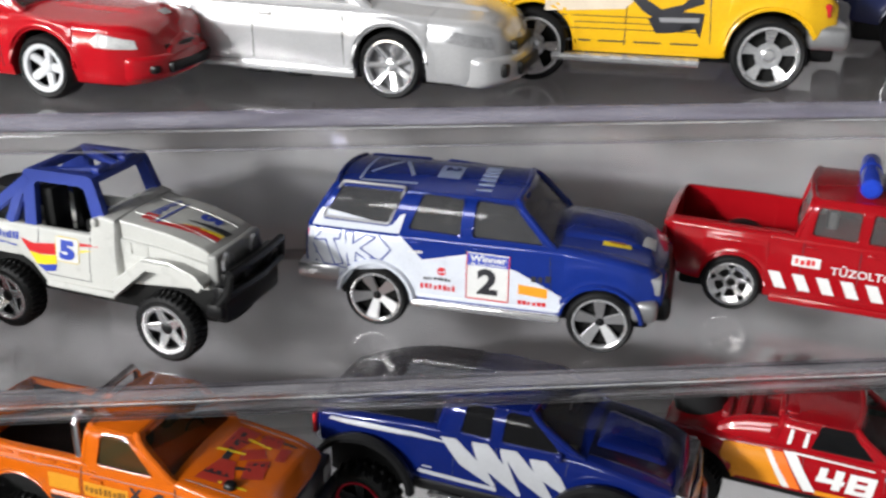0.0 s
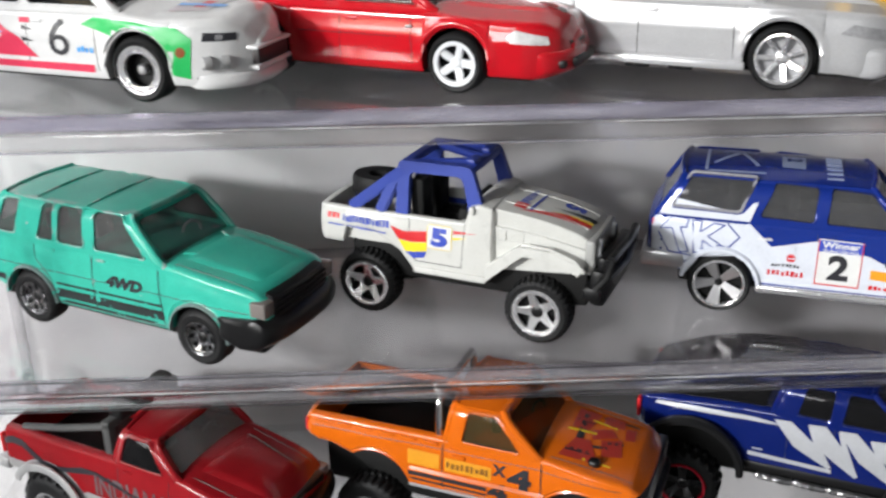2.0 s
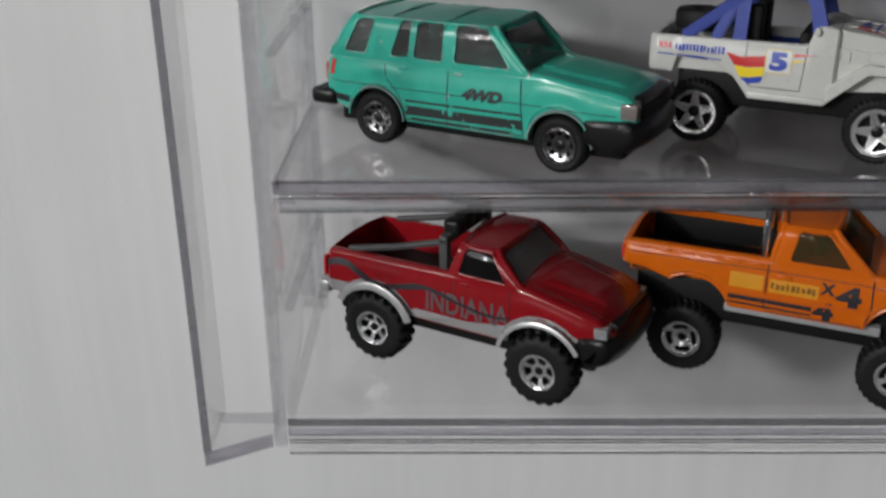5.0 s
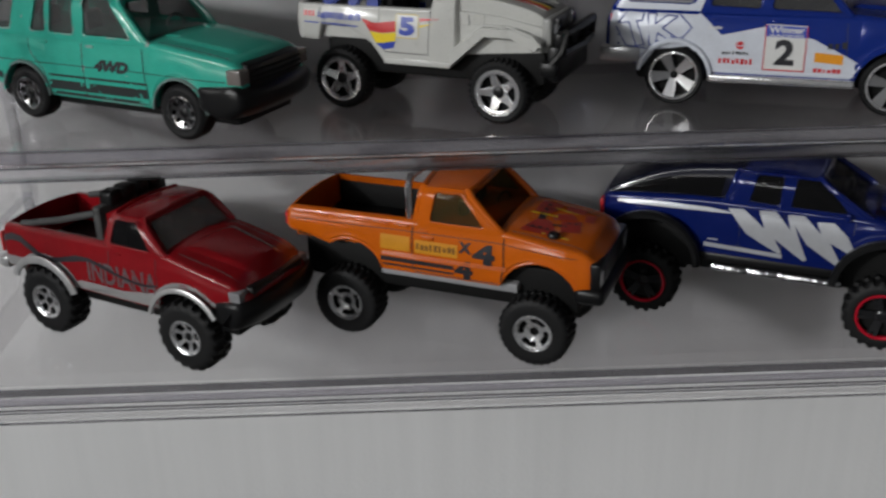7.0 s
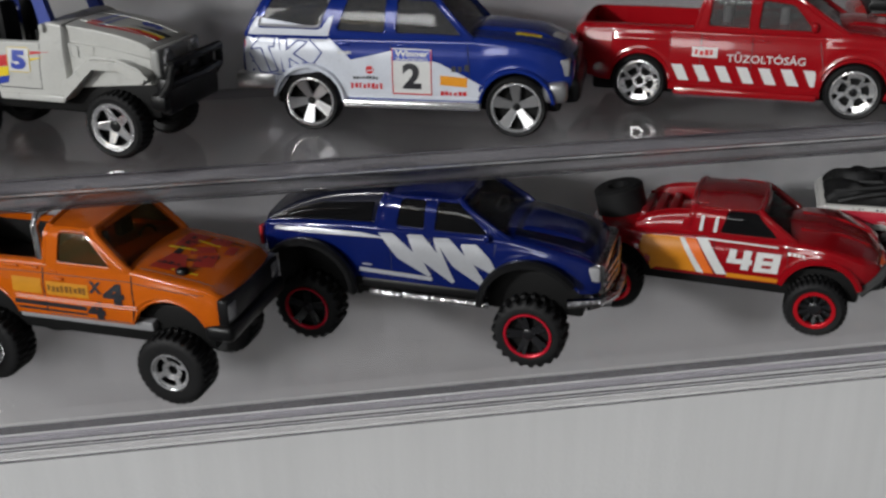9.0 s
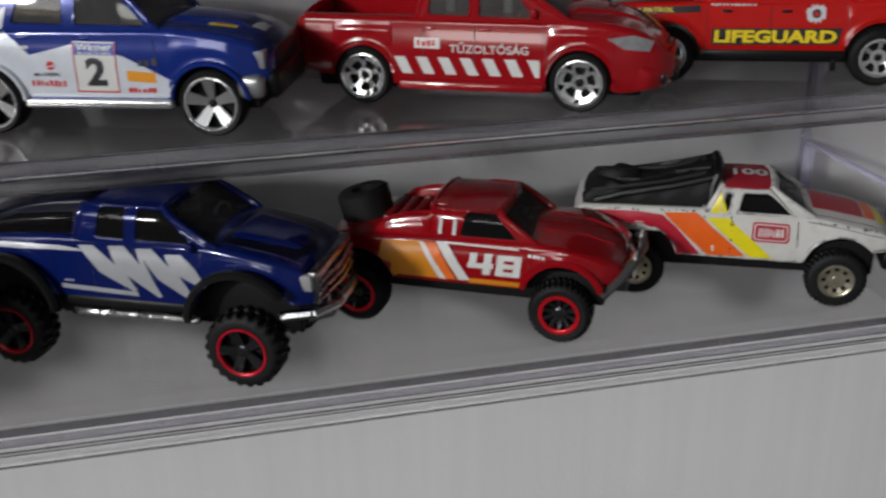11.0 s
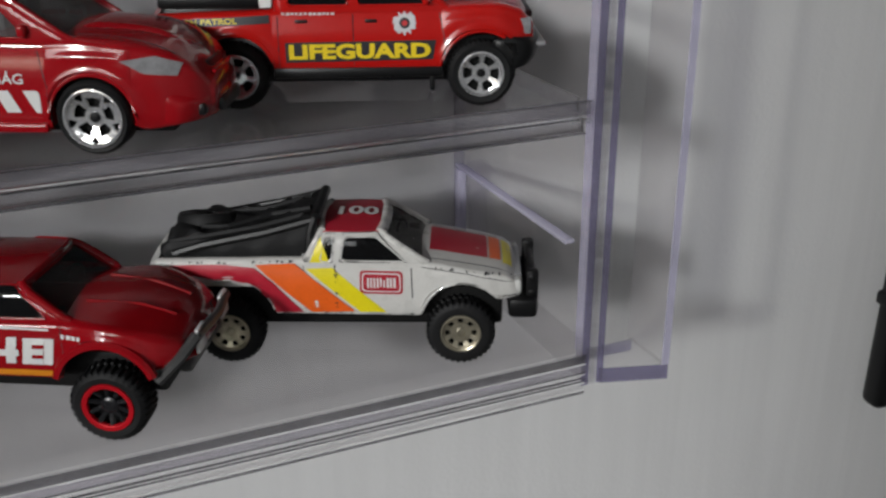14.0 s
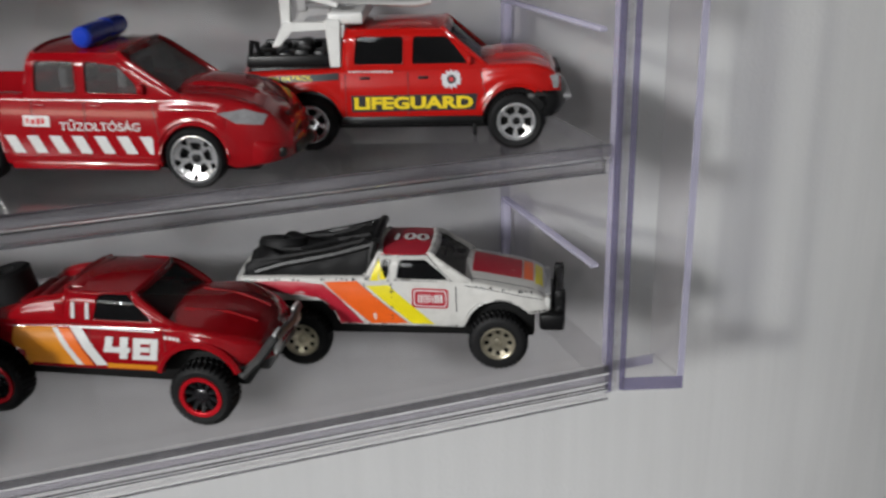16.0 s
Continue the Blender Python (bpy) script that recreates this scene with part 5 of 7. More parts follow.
    for k_ in range(6):
        rbox((18.6, -7.4 + 2.1 * k_, rz(20, -7.4 + 2.1 * k_) + 0.02), (21.6, -6.0 + 2.1 * k_, rz(20, -7.4 + 2.1 * k_) + 0.14), 0, 1, b)
    c.add("roof_lettering", b, grey)
    c.box("front_bumper", (50.0, -10.6, 6.8), (57.0, 10.6, 12.2), BLACK, 1.4, "dark front bumper", 3), c.box("bumper_corner", (49.4, -13.3, 7.4), (54.6, -9.6, 12.0), SATIN, 1.3, "silver bumper corner", 3), c.box("bumper_corner", (49.4, 9.6, 7.4), (54.6, 13.3, 12.0), SATIN, 1.3, "silver bumper corner", 3), c.box("rear_bumper", (-16.2, -13.5, 9.0), (-7.4, 13.5, 12.4), SATIN, 0.6, "silver rear bumper", 2)
    c.lamps(54.8, 6.6, 11.6, 12.8, 16.2, LENS, depth=2.6), c.box("grille", (53.2, -6.6, 12.2), (56.2, 6.6, 16.4), BLACK, 0.7), c.lamps(-13.9, 9, 11.6, 14.2, 19.0, REDP, "tail_light", 0.5)
    c.bulge(35.0, 51.0, 7.0, 5.4, 0.55, blue), c.bonnet_lines(35, 52, 10.4)
    for s in (-1, 1):
        c.add("running_board", rbox((7.2, s * 12.6 - 1.2, 5.5), (36.8, s * 12.6 + 1.2, 7.3), 0.6, 3), RIM, "bright silver running board"), c.add("sill_line", tube([(7.6, s * 12.95, 8.1), (36.4, s * 12.95, 8.0)], 0.28, 6), silver)
    c.flare(0, 6.5, 7.3, silver, 1.3, 0.9, 4, 172), c.flare(wb, 6.5, 7.4, blue, 1.3, 0.9, 8, 150)
    c.seam([(17.9, 20), (17.9, 8)]), c.seam([(34, 20), (34.6, 12), (36, 8)]), c.seam([(5.6, 20), (6.4, 14), (8.4, 9)]), c.handles([(20.4, 18.6), (8, 18.7)], blue)


def fire_pickup():
    red = surface("fire_red_paint", (0.30, 0.004, 0.008), 0.18, coat=0.7, vary=0.05)
    c = Car("toy_fire_pickup", (.0767, .1832), (.1171, .1634), Z_MID, 13.0, "red die-cast fire brigade double-cab pickup with a blue roof light")
    wb = c.wb
    c.shell(red, x0=-14.6, x1=62.5, top=[(-14.6, 17.4), (-13, 18.4), (38, 18.2), (42, 18.4), (50, 17.8), (56, 16.4), (60, 14.0), (62.5, 10.8)], low=[(-14.6, 7.6), (-9, 6.2), (7, 4.6), (38, 4.4), (50, 4.8), (58, 4.8), (62.5, 6.5)],
            plan=[(-14.6, 11.4), (-12.5, 12.7), (50, 12.9), (55, 12.2), (59, 10.6), (61.4, 8.8), (62.5, 7.2)], arches=[(0, 5.9, 6.5), (wb, 5.9, 6.7)], bed=(-13.2, 11.4, 10.5), crown=1.0, shoulder=1.8, lean=1.0, flare=0.45, ridges=((15.6, 0.18, 0.5),))
    c.chassis(3.0, 10.4, -11, 57)
    c.wheels(6.0, 5.2, 4.7, "comb", RIM, DARK, lip=0.45, hub=0.85, hub_mat=BLACK)
    wins = [[(14.2, 18.9), (22.6, 18.7), (22.8, 24.4), (14.8, 24.4)], [(24.6, 18.7), (36.2, 18.5), (31.4, 23.6), (25.0, 24.4)]]
    c.cabin(red, 18.2, 25.6, (11.6, 43.0), (13.6, 31.0), 12.0, 10.6, wins, GLASS, crown=0.8, pillar=0.6, interior=GREYP, drop=-0.3, turn=2.2, front_glass=SHEENGLASS)
    c.decal([(50.2, 15.0), (53.6, 13.0), (58.4, 12.4), (59.2, 14.2), (55.4, 15.6)], LENS, "headlight", 0.2, both=True, label="swept clear headlight"), c.bonnet_lines(43, 58, 9.6)
    c.profile("front_bumper", [(51, 4.4), (58, 3.8), (63.2, 4.8), (63.9, 8.2), (62.0, 9.8), (54, 9.4)], -11.8, 11.8, red, "red moulded front bumper", 0.8, 5.2, 55)
    c.bulge(42.6, 57.0, 6.4, 4.6, 0.5, red)
    for s in (-1, 1):
        c.box("fog_lamp", (60.6, s * 8.4 - 1.1, 5.6), (61.9, s * 8.4 + 1.1, 7.6), BLACK, 0.5)
    lb = lathe([(0.05, -9.2), (1.4, -9.1), (2.0, -8.6), (2.15, -7), (2.15, -2.0), (1.95, -1.8), (1.95, 1.8), (2.15, 2.0), (2.15, 7), (2.0, 8.6), (1.4, 9.1), (0.05, 9.2)], 24, at=(23.5, 0, 28.6))
    c.add("beacon", lb, surface("blue_beacon", (0.015, 0.05, 0.45), 0.16, coat=0.6), "blue rotating light bar"), c.box("beacon_base", (22, -5, 26.2), (25, 5, 27.2), BLACK, 0.3)
    white = WHITE
    for k in range(7):
        x = 6.9 + k * 4.6
        c.decal([(x + 1.7, 6.9), (x + 4.0, 6.9), (x + 2.3, 10.4), (x, 10.4)] if k < 6 else [(x + 1.7, 6.9), (x + 2.6, 6.9), (x + 2.6, 9.8), (x + 2.3, 10.4), (x, 10.4)], white, both=True)
    c.letters("TŰZOLTÓSÁG", 18.6, 34.8, 11.4, 2.2, white, 0.01, label="white Hungarian word for fire brigade")
    c.decal([(11.2, 12.2), (16.6, 12.1), (16.6, 14.2), (11.2, 14.3)], white, "number_panel"), c.bars(11.8, 12.6, 4.2, 1.2, REDP, 3, 0.24)
    for s in (-1, 1):
        c.add("sill_step", rbox((7.6, s * 12.3 - 0.9, 3.6), (37.8, s * 12.3 + 0.9, 5.2), 0.5), red)
        w = tube([(x, s * (c.body.side(x, 6.0) - 0.05), 6.0) for x in (8, 15, 23, 31, 37)], 0.22, 6)
        c.add("sill_moulding", w, red)
    c.mirrors(35.8, 18.6, red, 12.0)
    c.profile("grille", [(60.0, 10.2), (63.0, 10.4), (61.6, 13.4), (59.4, 13.6)], -4.8, 4.8, BLACK, "black grille with a red bar", 0.3, 0.6), c.add("grille_bar", tube([(62.6, -4.8, 11.8), (63.0, 0, 11.9), (62.6, 4.8, 11.8)], 0.35, 6), red), c.box("air_intake", (62.6, -5.4, 5.4), (64.0, 5.4, 7.6), BLACK, 0.4)
    c.lamps(-14.2, 9.6, 12.3, 11, 16, REDP, "tail_light", 0.8), c.box("rear_bumper", (-16.4, -12.2, 7.0), (-12.5, 12.2, 9.4), red, 0.8)
    c.seam([(23.7, 16.6), (23.8, 6)]), c.seam([(37.4, 16.4), (38.4, 11), (38.4, 5.4)]), c.seam([(13.0, 17), (13.0, 6)]), c.handles([(26, 16.0), (14.6, 16.1)], red)


def lifeguard_pickup():
    red = surface("rescue_red_paint", (0.46, 0.008, 0.006), 0.20, coat=0.6, vary=0.05)
    c = Car("toy_lifeguard_pickup", (.1436, .1812), (.1850, .1653), Z_MID, 13.2, "red die-cast lifeguard pickup with a white rack and yellow lettering")
    wb = c.wb
    c.shell(red, x0=-14.5, x1=53.5, top=[(-14.5, 16.4), (-13, 17.2), (7, 17.8), (37, 18.4), (46, 18.6), (51.5, 17.4), (53.5, 15.2)], low=[(-14.5, 11), (-9, 9), (7, 7.4), (38, 7.4), (48, 9), (53.5, 10.5)],
            plan=[(-14.5, 11.8), (-12.5, 12.9), (47, 13.0), (51, 12.2), (53.5, 10.8)], arches=[(0, 6.4, 7.0), (wb, 6.4, 7.2)], bed=(-13.2, 6.6, 12), crown=0.9, shoulder=1.6, lean=0.9, flare=0.5)
    c.chassis(4.4, 13, -12, 51, 2.4, BLACK)
    c.wheels(6.1, 5.4, 4.1, "holes", RIM, DARK, knobs=40, lug=0.1, lip=0.5, hub=0.8, hub_mat=BLACK)
    wins = [[(10.0, 18.7), (20.4, 18.7), (20.6, 24.2), (10.8, 24.2)], [(22.4, 18.7), (34.4, 18.7), (29.8, 24.0), (22.8, 24.2)]]
    c.cabin(red, 18.0, 25.4, (7.4, 38.6), (8.6, 29.0), 12.1, 10.8, wins, SMOKE, crown=0.8, pillar=0.6, drop=-0.3, turn=2.2)
    c.bulge(39.4, 51.0, 7.6, 6.2, 0.45, red)
    c.bonnet_lines(39.5, 51, 9.8)
    white = surface("white_plastic", (0.72, 0.72, 0.70), 0.38)
    r = bmesh.new()
    for s in (-1, 1):
        prism([(5.0, 18.2), (7.2, 18.2), (7.6, 28.2), (4.2, 28.2)], s * 10.4, s * 12.4, r)
        prism([(-7.2, 22.6), (-5.4, 22.6), (-2.8, 26.0), (6.6, 26.0), (6.6, 27.6), (-4.4, 27.6)], s * 10.2, s * 12.2, r)
        prism([(-5.0, 27.0), (-3.0, 27.0), (-2.6, 35), (-5.2, 35)], s * 9.4, s * 11.4, r)
        prism([(-5.2, 33.6), (7.0, 30.4), (7.0, 31.6), (-5.2, 35)], s * 9.4, s * 11.0, r)
    rbox((-5.2, -11, 33.2), (-3.2, 11, 34.9), 0.5, 2, r), rbox((4.8, -12, 27.0), (12.4, 12, 29.6), 0.7, 2, r)
    bmesh.ops.bevel(r, geom=[e for e in r.edges if e.calc_length() > 1.5], offset=0.18, segments=1, affect="EDGES")
    c.add("rack", r, white, "white plastic rescue rack over the load bed")
    sf = bmesh.new()
    rows = []
    for i in range(17):
        q = i / 16
        x = -2 + 28 * q
        w = 3.6 * math.sin(math.pi * min(1, 0.12 + q * 0.86)) ** 0.6
        z = 30.3 - 1.6 * q + 0.8 * (q > 0.9) * (q - 0.9) * 10
        rows.append([sf.verts.new((x, 4.6 + w * math.cos(a), z + 0.7 * math.sin(a))) for a in [k * math.tau / 10 for k in range(10)]])
    for a, b in zip(rows, rows[1:]):
        for k in range(10):
            sf.faces.new((a[k], a[(k + 1) % 10], b[(k + 1) % 10], b[k]))
    sf.faces.new(rows[0]), sf.faces.new(rows[-1])
    c.add("rescue_board", sf, white, "white rescue board along the roof")
    tray = rbox((-12.6, -10.6, 12.2), (5.6, 10.6, 18.6), 0.8, 2)
    rbox((-13.0, -11.2, 18.0), (5.8, -9.8, 20.6), 0.5, 2, tray), rbox((-13.0, 9.8, 18.0), (5.8, 11.2, 20.6), 0.5, 2, tray), rbox((-13.2, -11.0, 18.0), (-11.8, 11.0, 20.0), 0.5, 2, tray)
    c.add("bed_tray", tray, BLACK, "black moulded tray filling the load bed")
    for k, (x, y, z) in enumerate(((-9.5, -6, 21.2), (-5.5, -4, 20.6), (-1.5, -6.5, 21.6), (2.5, -5, 21.0), (-7.5, 3, 21.4), (-2.5, 4, 21.8), (3, 4.5, 21.2))):
        c.add("rescue_pack", rbox((x - 1.7, y - 2.4, 18.2), (x + 1.7, y + 2.4, z), 0.8, 2), BLACK, "black moulded rescue pack in the bed")
    for x in (-11.4, 4.4):
        c.add("gear_handle", tube([(x - 1.0, -9.8, 20.2), (x - 0.4, -9.8, 23.6), (x + 0.6, -9.8, 23.2), (x + 1.0, -9.8, 20.4)], 0.6, 7), BLACK)
    c.decal([(9.2, 8.6), (35.6, 8.9), (36.2, 12.4), (9.2, 12.2)], INK, "letter_panel", 0.09)
    c.letters("LIFEGUARD", 9.8, 35.2, 9.1, 2.8, YELLOW, 0.045, lift=0.17, slope=0.004)
    c.decal([(-12.4, 14.9), (6.6, 15.6), (6.6, 17.0), (-12.4, 16.2)], INK, "letter_panel", 0.1), c.letters("BEACH PATROL", -11.6, 1.0, 15.2, 1.0, YELLOW, 0.02, lift=0.18, slope=0.035)
    st = []
    for k in range(24):
        q = 2.2 if k % 2 == 0 else 1.5
        st.append((30.6 + q * math.cos(k * math.pi / 12), 15.4 + q * math.sin(k * math.pi / 12)))
    c.decal(st, surface("silver_print", (0.6, 0.6, 0.62), 0.3), "badge", 0.1), c.decal(arc(30.6, 15.4, 0.95, 0, 337, 15), INK, "badge_centre", 0.18), c.decal(arc(30.6, 15.4, 0.5, 0, 315, 7), REDP, "badge_centre", 0.24)
    c.bars(8.8, 16.9, 9.6, 0.6, WHITE, 8)
    c.profile("front_bumper", [(46.6, 8.6), (50, 6.6), (54.6, 7.0), (56.2, 9.4), (55.6, 12.4), (51, 12.9), (46.8, 12.4)], -13.1, 13.1, BLACK, "black plastic front bumper", 1.0, 3.0, 51), c.box("bumper_step", (52, -10, 10.4), (56.4, 10, 11.2), GREYP, 0.3), c.box("grille", (52.2, -6.4, 12.4), (54.2, 6.4, 16.4), BLACK, 0.4), c.lamps(53.4, 7.0, 11.6, 12.9, 15.8, LENS, depth=2.5)
    c.box("rear_bumper", (-16.2, -12.6, 8.6), (-12.5, 12.6, 11), BLACK, 0.8), c.lamps(-14.1, 10, 12.4, 11.4, 16, REDP, "tail_light", 0.8)
    for s in (-1, 1):
        c.add("side_step", rbox((6.8, s * 11.6 - 1.3, 5.6), (37.6, s * 11.6 + 1.3, 7.6), 0.5), BLACK), c.add("mud_flap", rbox((35.0, s * 10.6 - 1, 2.8), (36.0, s * 10.6 + 1, 6.2), 0.3), BLACK)
    c.seam([(21.4, 18.4), (21.4, 8)]), c.seam([(36.6, 18.4), (37.6, 13), (37.8, 8)]), c.seam([(8.0, 18), (8.0, 8)]), c.handles([(24.6, 15.8), (12.2, 15.8)], BLACK), c.mirrors(34.4, 18.6, red, 12.1, 0.9)


hub_wagon(), jeep(), rally_suv(), fire_pickup(), lifeguard_pickup()


# ---- the bottom shelf ----
def indiana_pickup():
    red = surface("dark_red_paint", (0.24, 0.006, 0.010), 0.24, coat=0.5, vary=0.08)
    silver = surface("silver_lower_paint", (0.48, 0.48, 0.48), 0.34, metal=0.5, vary=0.06)
    c = Car("toy_red_pickup", (-.139, .1778), (-.103, .1577), Z_LOW, 14.6, "dark red die-cast pickup with silver sills and a black roll bar")
    wb = c.wb
    c.shell(red, x0=-14, x1=55.5, top=[(-14, 23.2), (-12.6, 24.6), (18, 25.2), (34.5, 25.6), (44, 24.0), (52, 22.0), (55.5, 19.5)], low=[(-14, 14.6), (-8, 14.2), (9, 12.6), (34, 12.4), (49, 16), (55.5, 16.5)],
            plan=[(-14, 11.6), (-12, 12.8), (48, 12.9), (53, 12.0), (55.5, 10.6)], arches=[(0, 8.6, 9.2), (wb, 9.4, 9.4)], bed=(-12.4, 17.2, 17), crown=0.9, shoulder=1.4)
    c.chassis(8.5, 17.5, -12, 52, 5.0)
    for x in (0, wb):
        c.box("axle", (x - 1.4, -8, 6.4), (x + 1.4, 8, 9.8), DARK, 0.6)
    c.wheels(7.7, 6.4, 4.1, "holes", RIM, DARK, knobs=20, lip=0.5, hub=0.9, z=8.2, hub_mat=BLACK)
    half = c.cabin(red, 25.2, 33.0, (18.8, 36.4), (21.2, 29.4), 12.1, 10.2, [[(21.2, 25.9), (32.4, 25.9), (28.6, 31.7), (22.6, 31.7)]], SMOKE, crown=0.9, pillar=0.65, front_glass=SHEENGLASS)
    c.bulge(38.0, 53.0, 7.8, 6.0, 0.45, red)
    low = [(-13.6, 14.9), (-13.4, 17.4), (-9.4, 17.4), *arc(0, 8.6, 11.2, 128, 22, 10), (10.9, 15.2), (32.0, 15.0), (33.4, 15.4), *arc(wb, 9.4, 11.0, 140, 50, 8), (50.6, 16.8), *arc(wb, 9.4, 9.45, 46, 160, 10), (33.4, 12.9), (9.4, 13.0), *arc(0, 8.6, 9.3, 26, 140, 10)]
    c.decal(low, silver, "silver_sill", 0.12, both=True)
    c.flare(0, 8.6, 9.2, silver, 0.7, 1.7, 20, 150), c.flare(wb, 9.4, 9.3, silver, 0.6, 1.0, 30, 165)
    c.box("bed_floor", (-12.2, -10.6, 17.05), (17.0, 10.6, 17.6), DARK, 0.1)
    for s in (-1, 1):
        c.box("bed_liner", (-12.2, s * 10.9 - 0.3, 17.2), (17.0, s * 10.9 + 0.3, 23.6), DARK, 0.2), c.bonnet_lines(38, 53, 9.8)
    c.letters("INDIANA", 13.4, 33.6, 15.8, 5.0, surface("grey_print", (0.10, 0.075, 0.08), 0.45, chips=0.12, chip_colour=(0.22, 0.008, 0.012)), 0.02, lift=0.14)
    wave = [(-13.2, 21.2), (-10, 22.2), (-7, 22.0), (-4, 20.6), (-1, 19.0), (2.5, 18.6), (6, 19.4), (10, 20.6), (14, 20.8), (18, 20.0), (22, 18.8), (27, 17.8), (31, 17.8), (34, 18.4)]
    thick = [0.75, 0.8, 0.75, 0.8, 0.8, 0.7, 0.6, 0.5, 0.4, 0.35, 0.3, 0.3, 0.25, 0.15]
    c.decal([(x, z + t) for (x, z), t in zip(wave, thick)] + [(x, z - t) for (x, z), t in reversed(list(zip(wave, thick)))], INK, "pin_stripe", 0.2, label="dark painted wave line")
    rb = bmesh.new()
    rbox((15.4, -10.8, 24), (17.6, -8.6, 32.4), 0.6, 2, rb), rbox((15.4, 8.6, 24), (17.6, 10.8, 32.4), 0.6, 2, rb), rbox((15.4, -10.8, 30.6), (17.6, 10.8, 32.8), 0.6, 2, rb)
    for s in (-1, 1):
        tube([(15.8, s * 9.8, 31.0), (4, s * 10.2, 27.6), (-8, s * 10.4, 24.8)], 0.8, 8, rb)
    c.add("roll_bar", rb, surface("dark_grey_plastic", (0.05, 0.05, 0.05), 0.65), "dark grey roll bar")
    for y in (-6.2, -2.1, 2.1, 6.2):
        c.box("spot_lamp", (15.0, y - 1.95, 31.8), (19.0, y + 1.95, 35.6), BLACK, 0.9, "black spot lamp on the roll bar", 3)
    c.profile("front_bumper", [(49.0, 13.8), (53.0, 11.2), (57.4, 12.4), (59.0, 15.6), (58.2, 18.4), (49.6, 17.8)], -13.4, 13.4, BLACK, "black plastic front bumper", 1.0, 3.0, 53)
    c.box("grille", (53.6, -9, 17.6), (56.2, 9, 20.6), BLACK, 0.5), c.lamps(55.2, 9.2, 12.2, 18.0, 20.4, LENS, depth=3)
    c.box("rear_bumper", (-16.2, -12.8, 13.2), (-12.8, 12.8, 16.4), silver, 0.9), c.lamps(-13.6, 10, 12.4, 17.5, 22.5, REDP, "tail_light", 0.8)
    c.seam([(20.0, 25.0), (20.0, 14.2)]), c.seam([(33.4, 25), (33.8, 16)]), c.handles([(22.6, 23.4)], red)


def orange_pickup():
    paint = surface("orange_paint", (0.58, 0.115, 0.005), 0.22, coat=0.5, vary=0.05)
    olive = surface("yellow_ochre_print", (0.62, 0.26, 0.015), 0.35)
    c = Car("toy_orange_pickup", (-.0699, .1728), (-.0292, .1549), Z_LOW, 14.6, "orange die-cast four-wheel-drive pickup on high wheels with black prints")
    wb = c.wb
    c.shell(paint, x0=-14.8, x1=57, top=[(-14.8, 28.2), (-13.8, 29.0), (17, 29.2), (36, 29.2), (46, 28.0), (54, 26.6), (57, 24.6)], low=[(-14.8, 23.6), (-9, 22.8), (8.8, 17.0), (38, 17.0), (40, 17.4), (52, 17.6), (57, 18.6)],
            plan=[(-14.8, 12.2), (-13.5, 12.8), (50, 12.9), (55, 12.4), (57, 11.4)], arches=[(1.0, 14.6, 8.4), (wb + 0.5, 14.6, 8.8)], bed=(-13.4, 16.2, 21.5), crown=0.8, shoulder=1.2)
    c.chassis(11.5, 21, -12, 53, 5.2)
    c.box("side_rail", (8, -11.4, 15.2), (40, 11.4, 17.4), GREYP, 0.5)
    for x in (0, wb):
        c.box("axle", (x - 1.6, -8, 6.4), (x + 1.6, 8, 11.4), DARK, 0.8)
    c.wheels(7.8, 7.0, 4.25, "ring", RIM, DARK, knobs=30, lug=0.22, lip=0.45, z=8.0)
    c.cabin(paint, 29.0, 38.0, (16.8, 37.0), (18.4, 28.6), 12.2, 10.6, [[(20.6, 29.9), (32.8, 29.9), (27.6, 36.6), (21.8, 36.6)]], AMBER_GLASS, crown=0.9, pillar=0.75)
    for s in (-1, 1):
        c.box("bed_liner", (-13.0, s * 10.6 - 0.3, 22), (16.0, s * 10.6 + 0.3, 27.6), DARK, 0.2)
    c.box("bed_floor", (-13.2, -10.6, 21.55), (16.0, 10.6, 22.0), DARK, 0.1)
    for s in (-1, 1):
        for k in range(6):
            x = -12.6 + 4.9 * k
            c.add("rail_rib", rbox((x, s * 12.35 - 0.3, 27.5), (x + 3.6, s * 12.35 + 0.35, 28.2), 0.25), paint)
        for z in (21.4, 20.9):
            c.add("side_ridge", tube([(9.2, s * 12.9, z), (24, s * 12.95, z - 0.1), (38, s * 12.95, z)], 0.22, 6), paint)
        c.add("door_handle", rbox((18.4, s * 12.8 - 0.25, 25.3), (21.4, s * 12.8 + 0.3, 26.3), 0.3), paint)
    rb = bmesh.new()
    tube([(15.0, -10.4, 27), (15.0, -10.2, 36.4), (15.0, -9, 38.2), (15.0, 9, 38.2), (15.0, 10.2, 36.4), (15.0, 10.4, 27)], 0.85, 10, rb)
    c.add("roll_bar", rb, CHROME, "chrome roll bar behind the cab")
    c.decal([(8.8, 19.4), (26.0, 19.3), (26.0, 20.3), (8.8, 20.4)], INK), c.decal([(8.8, 18.3), (26.0, 18.2), (26.0, 18.7), (8.8, 18.8)], INK)
    c.decal([(8.8, 22.2), (15.8, 22.2), (15.8, 25.6), (8.8, 25.6)], olive, "ochre_panel"), c.decal([(17.0, 22.2), (27.0, 22.2), (27.0, 25.2), (17.0, 25.2)], olive, "ochre_panel")
    c.bars(17.4, 23.0, 9.4, 1.5, surface("brown_ink", (0.20, 0.08, 0.01), 0.4), 6)
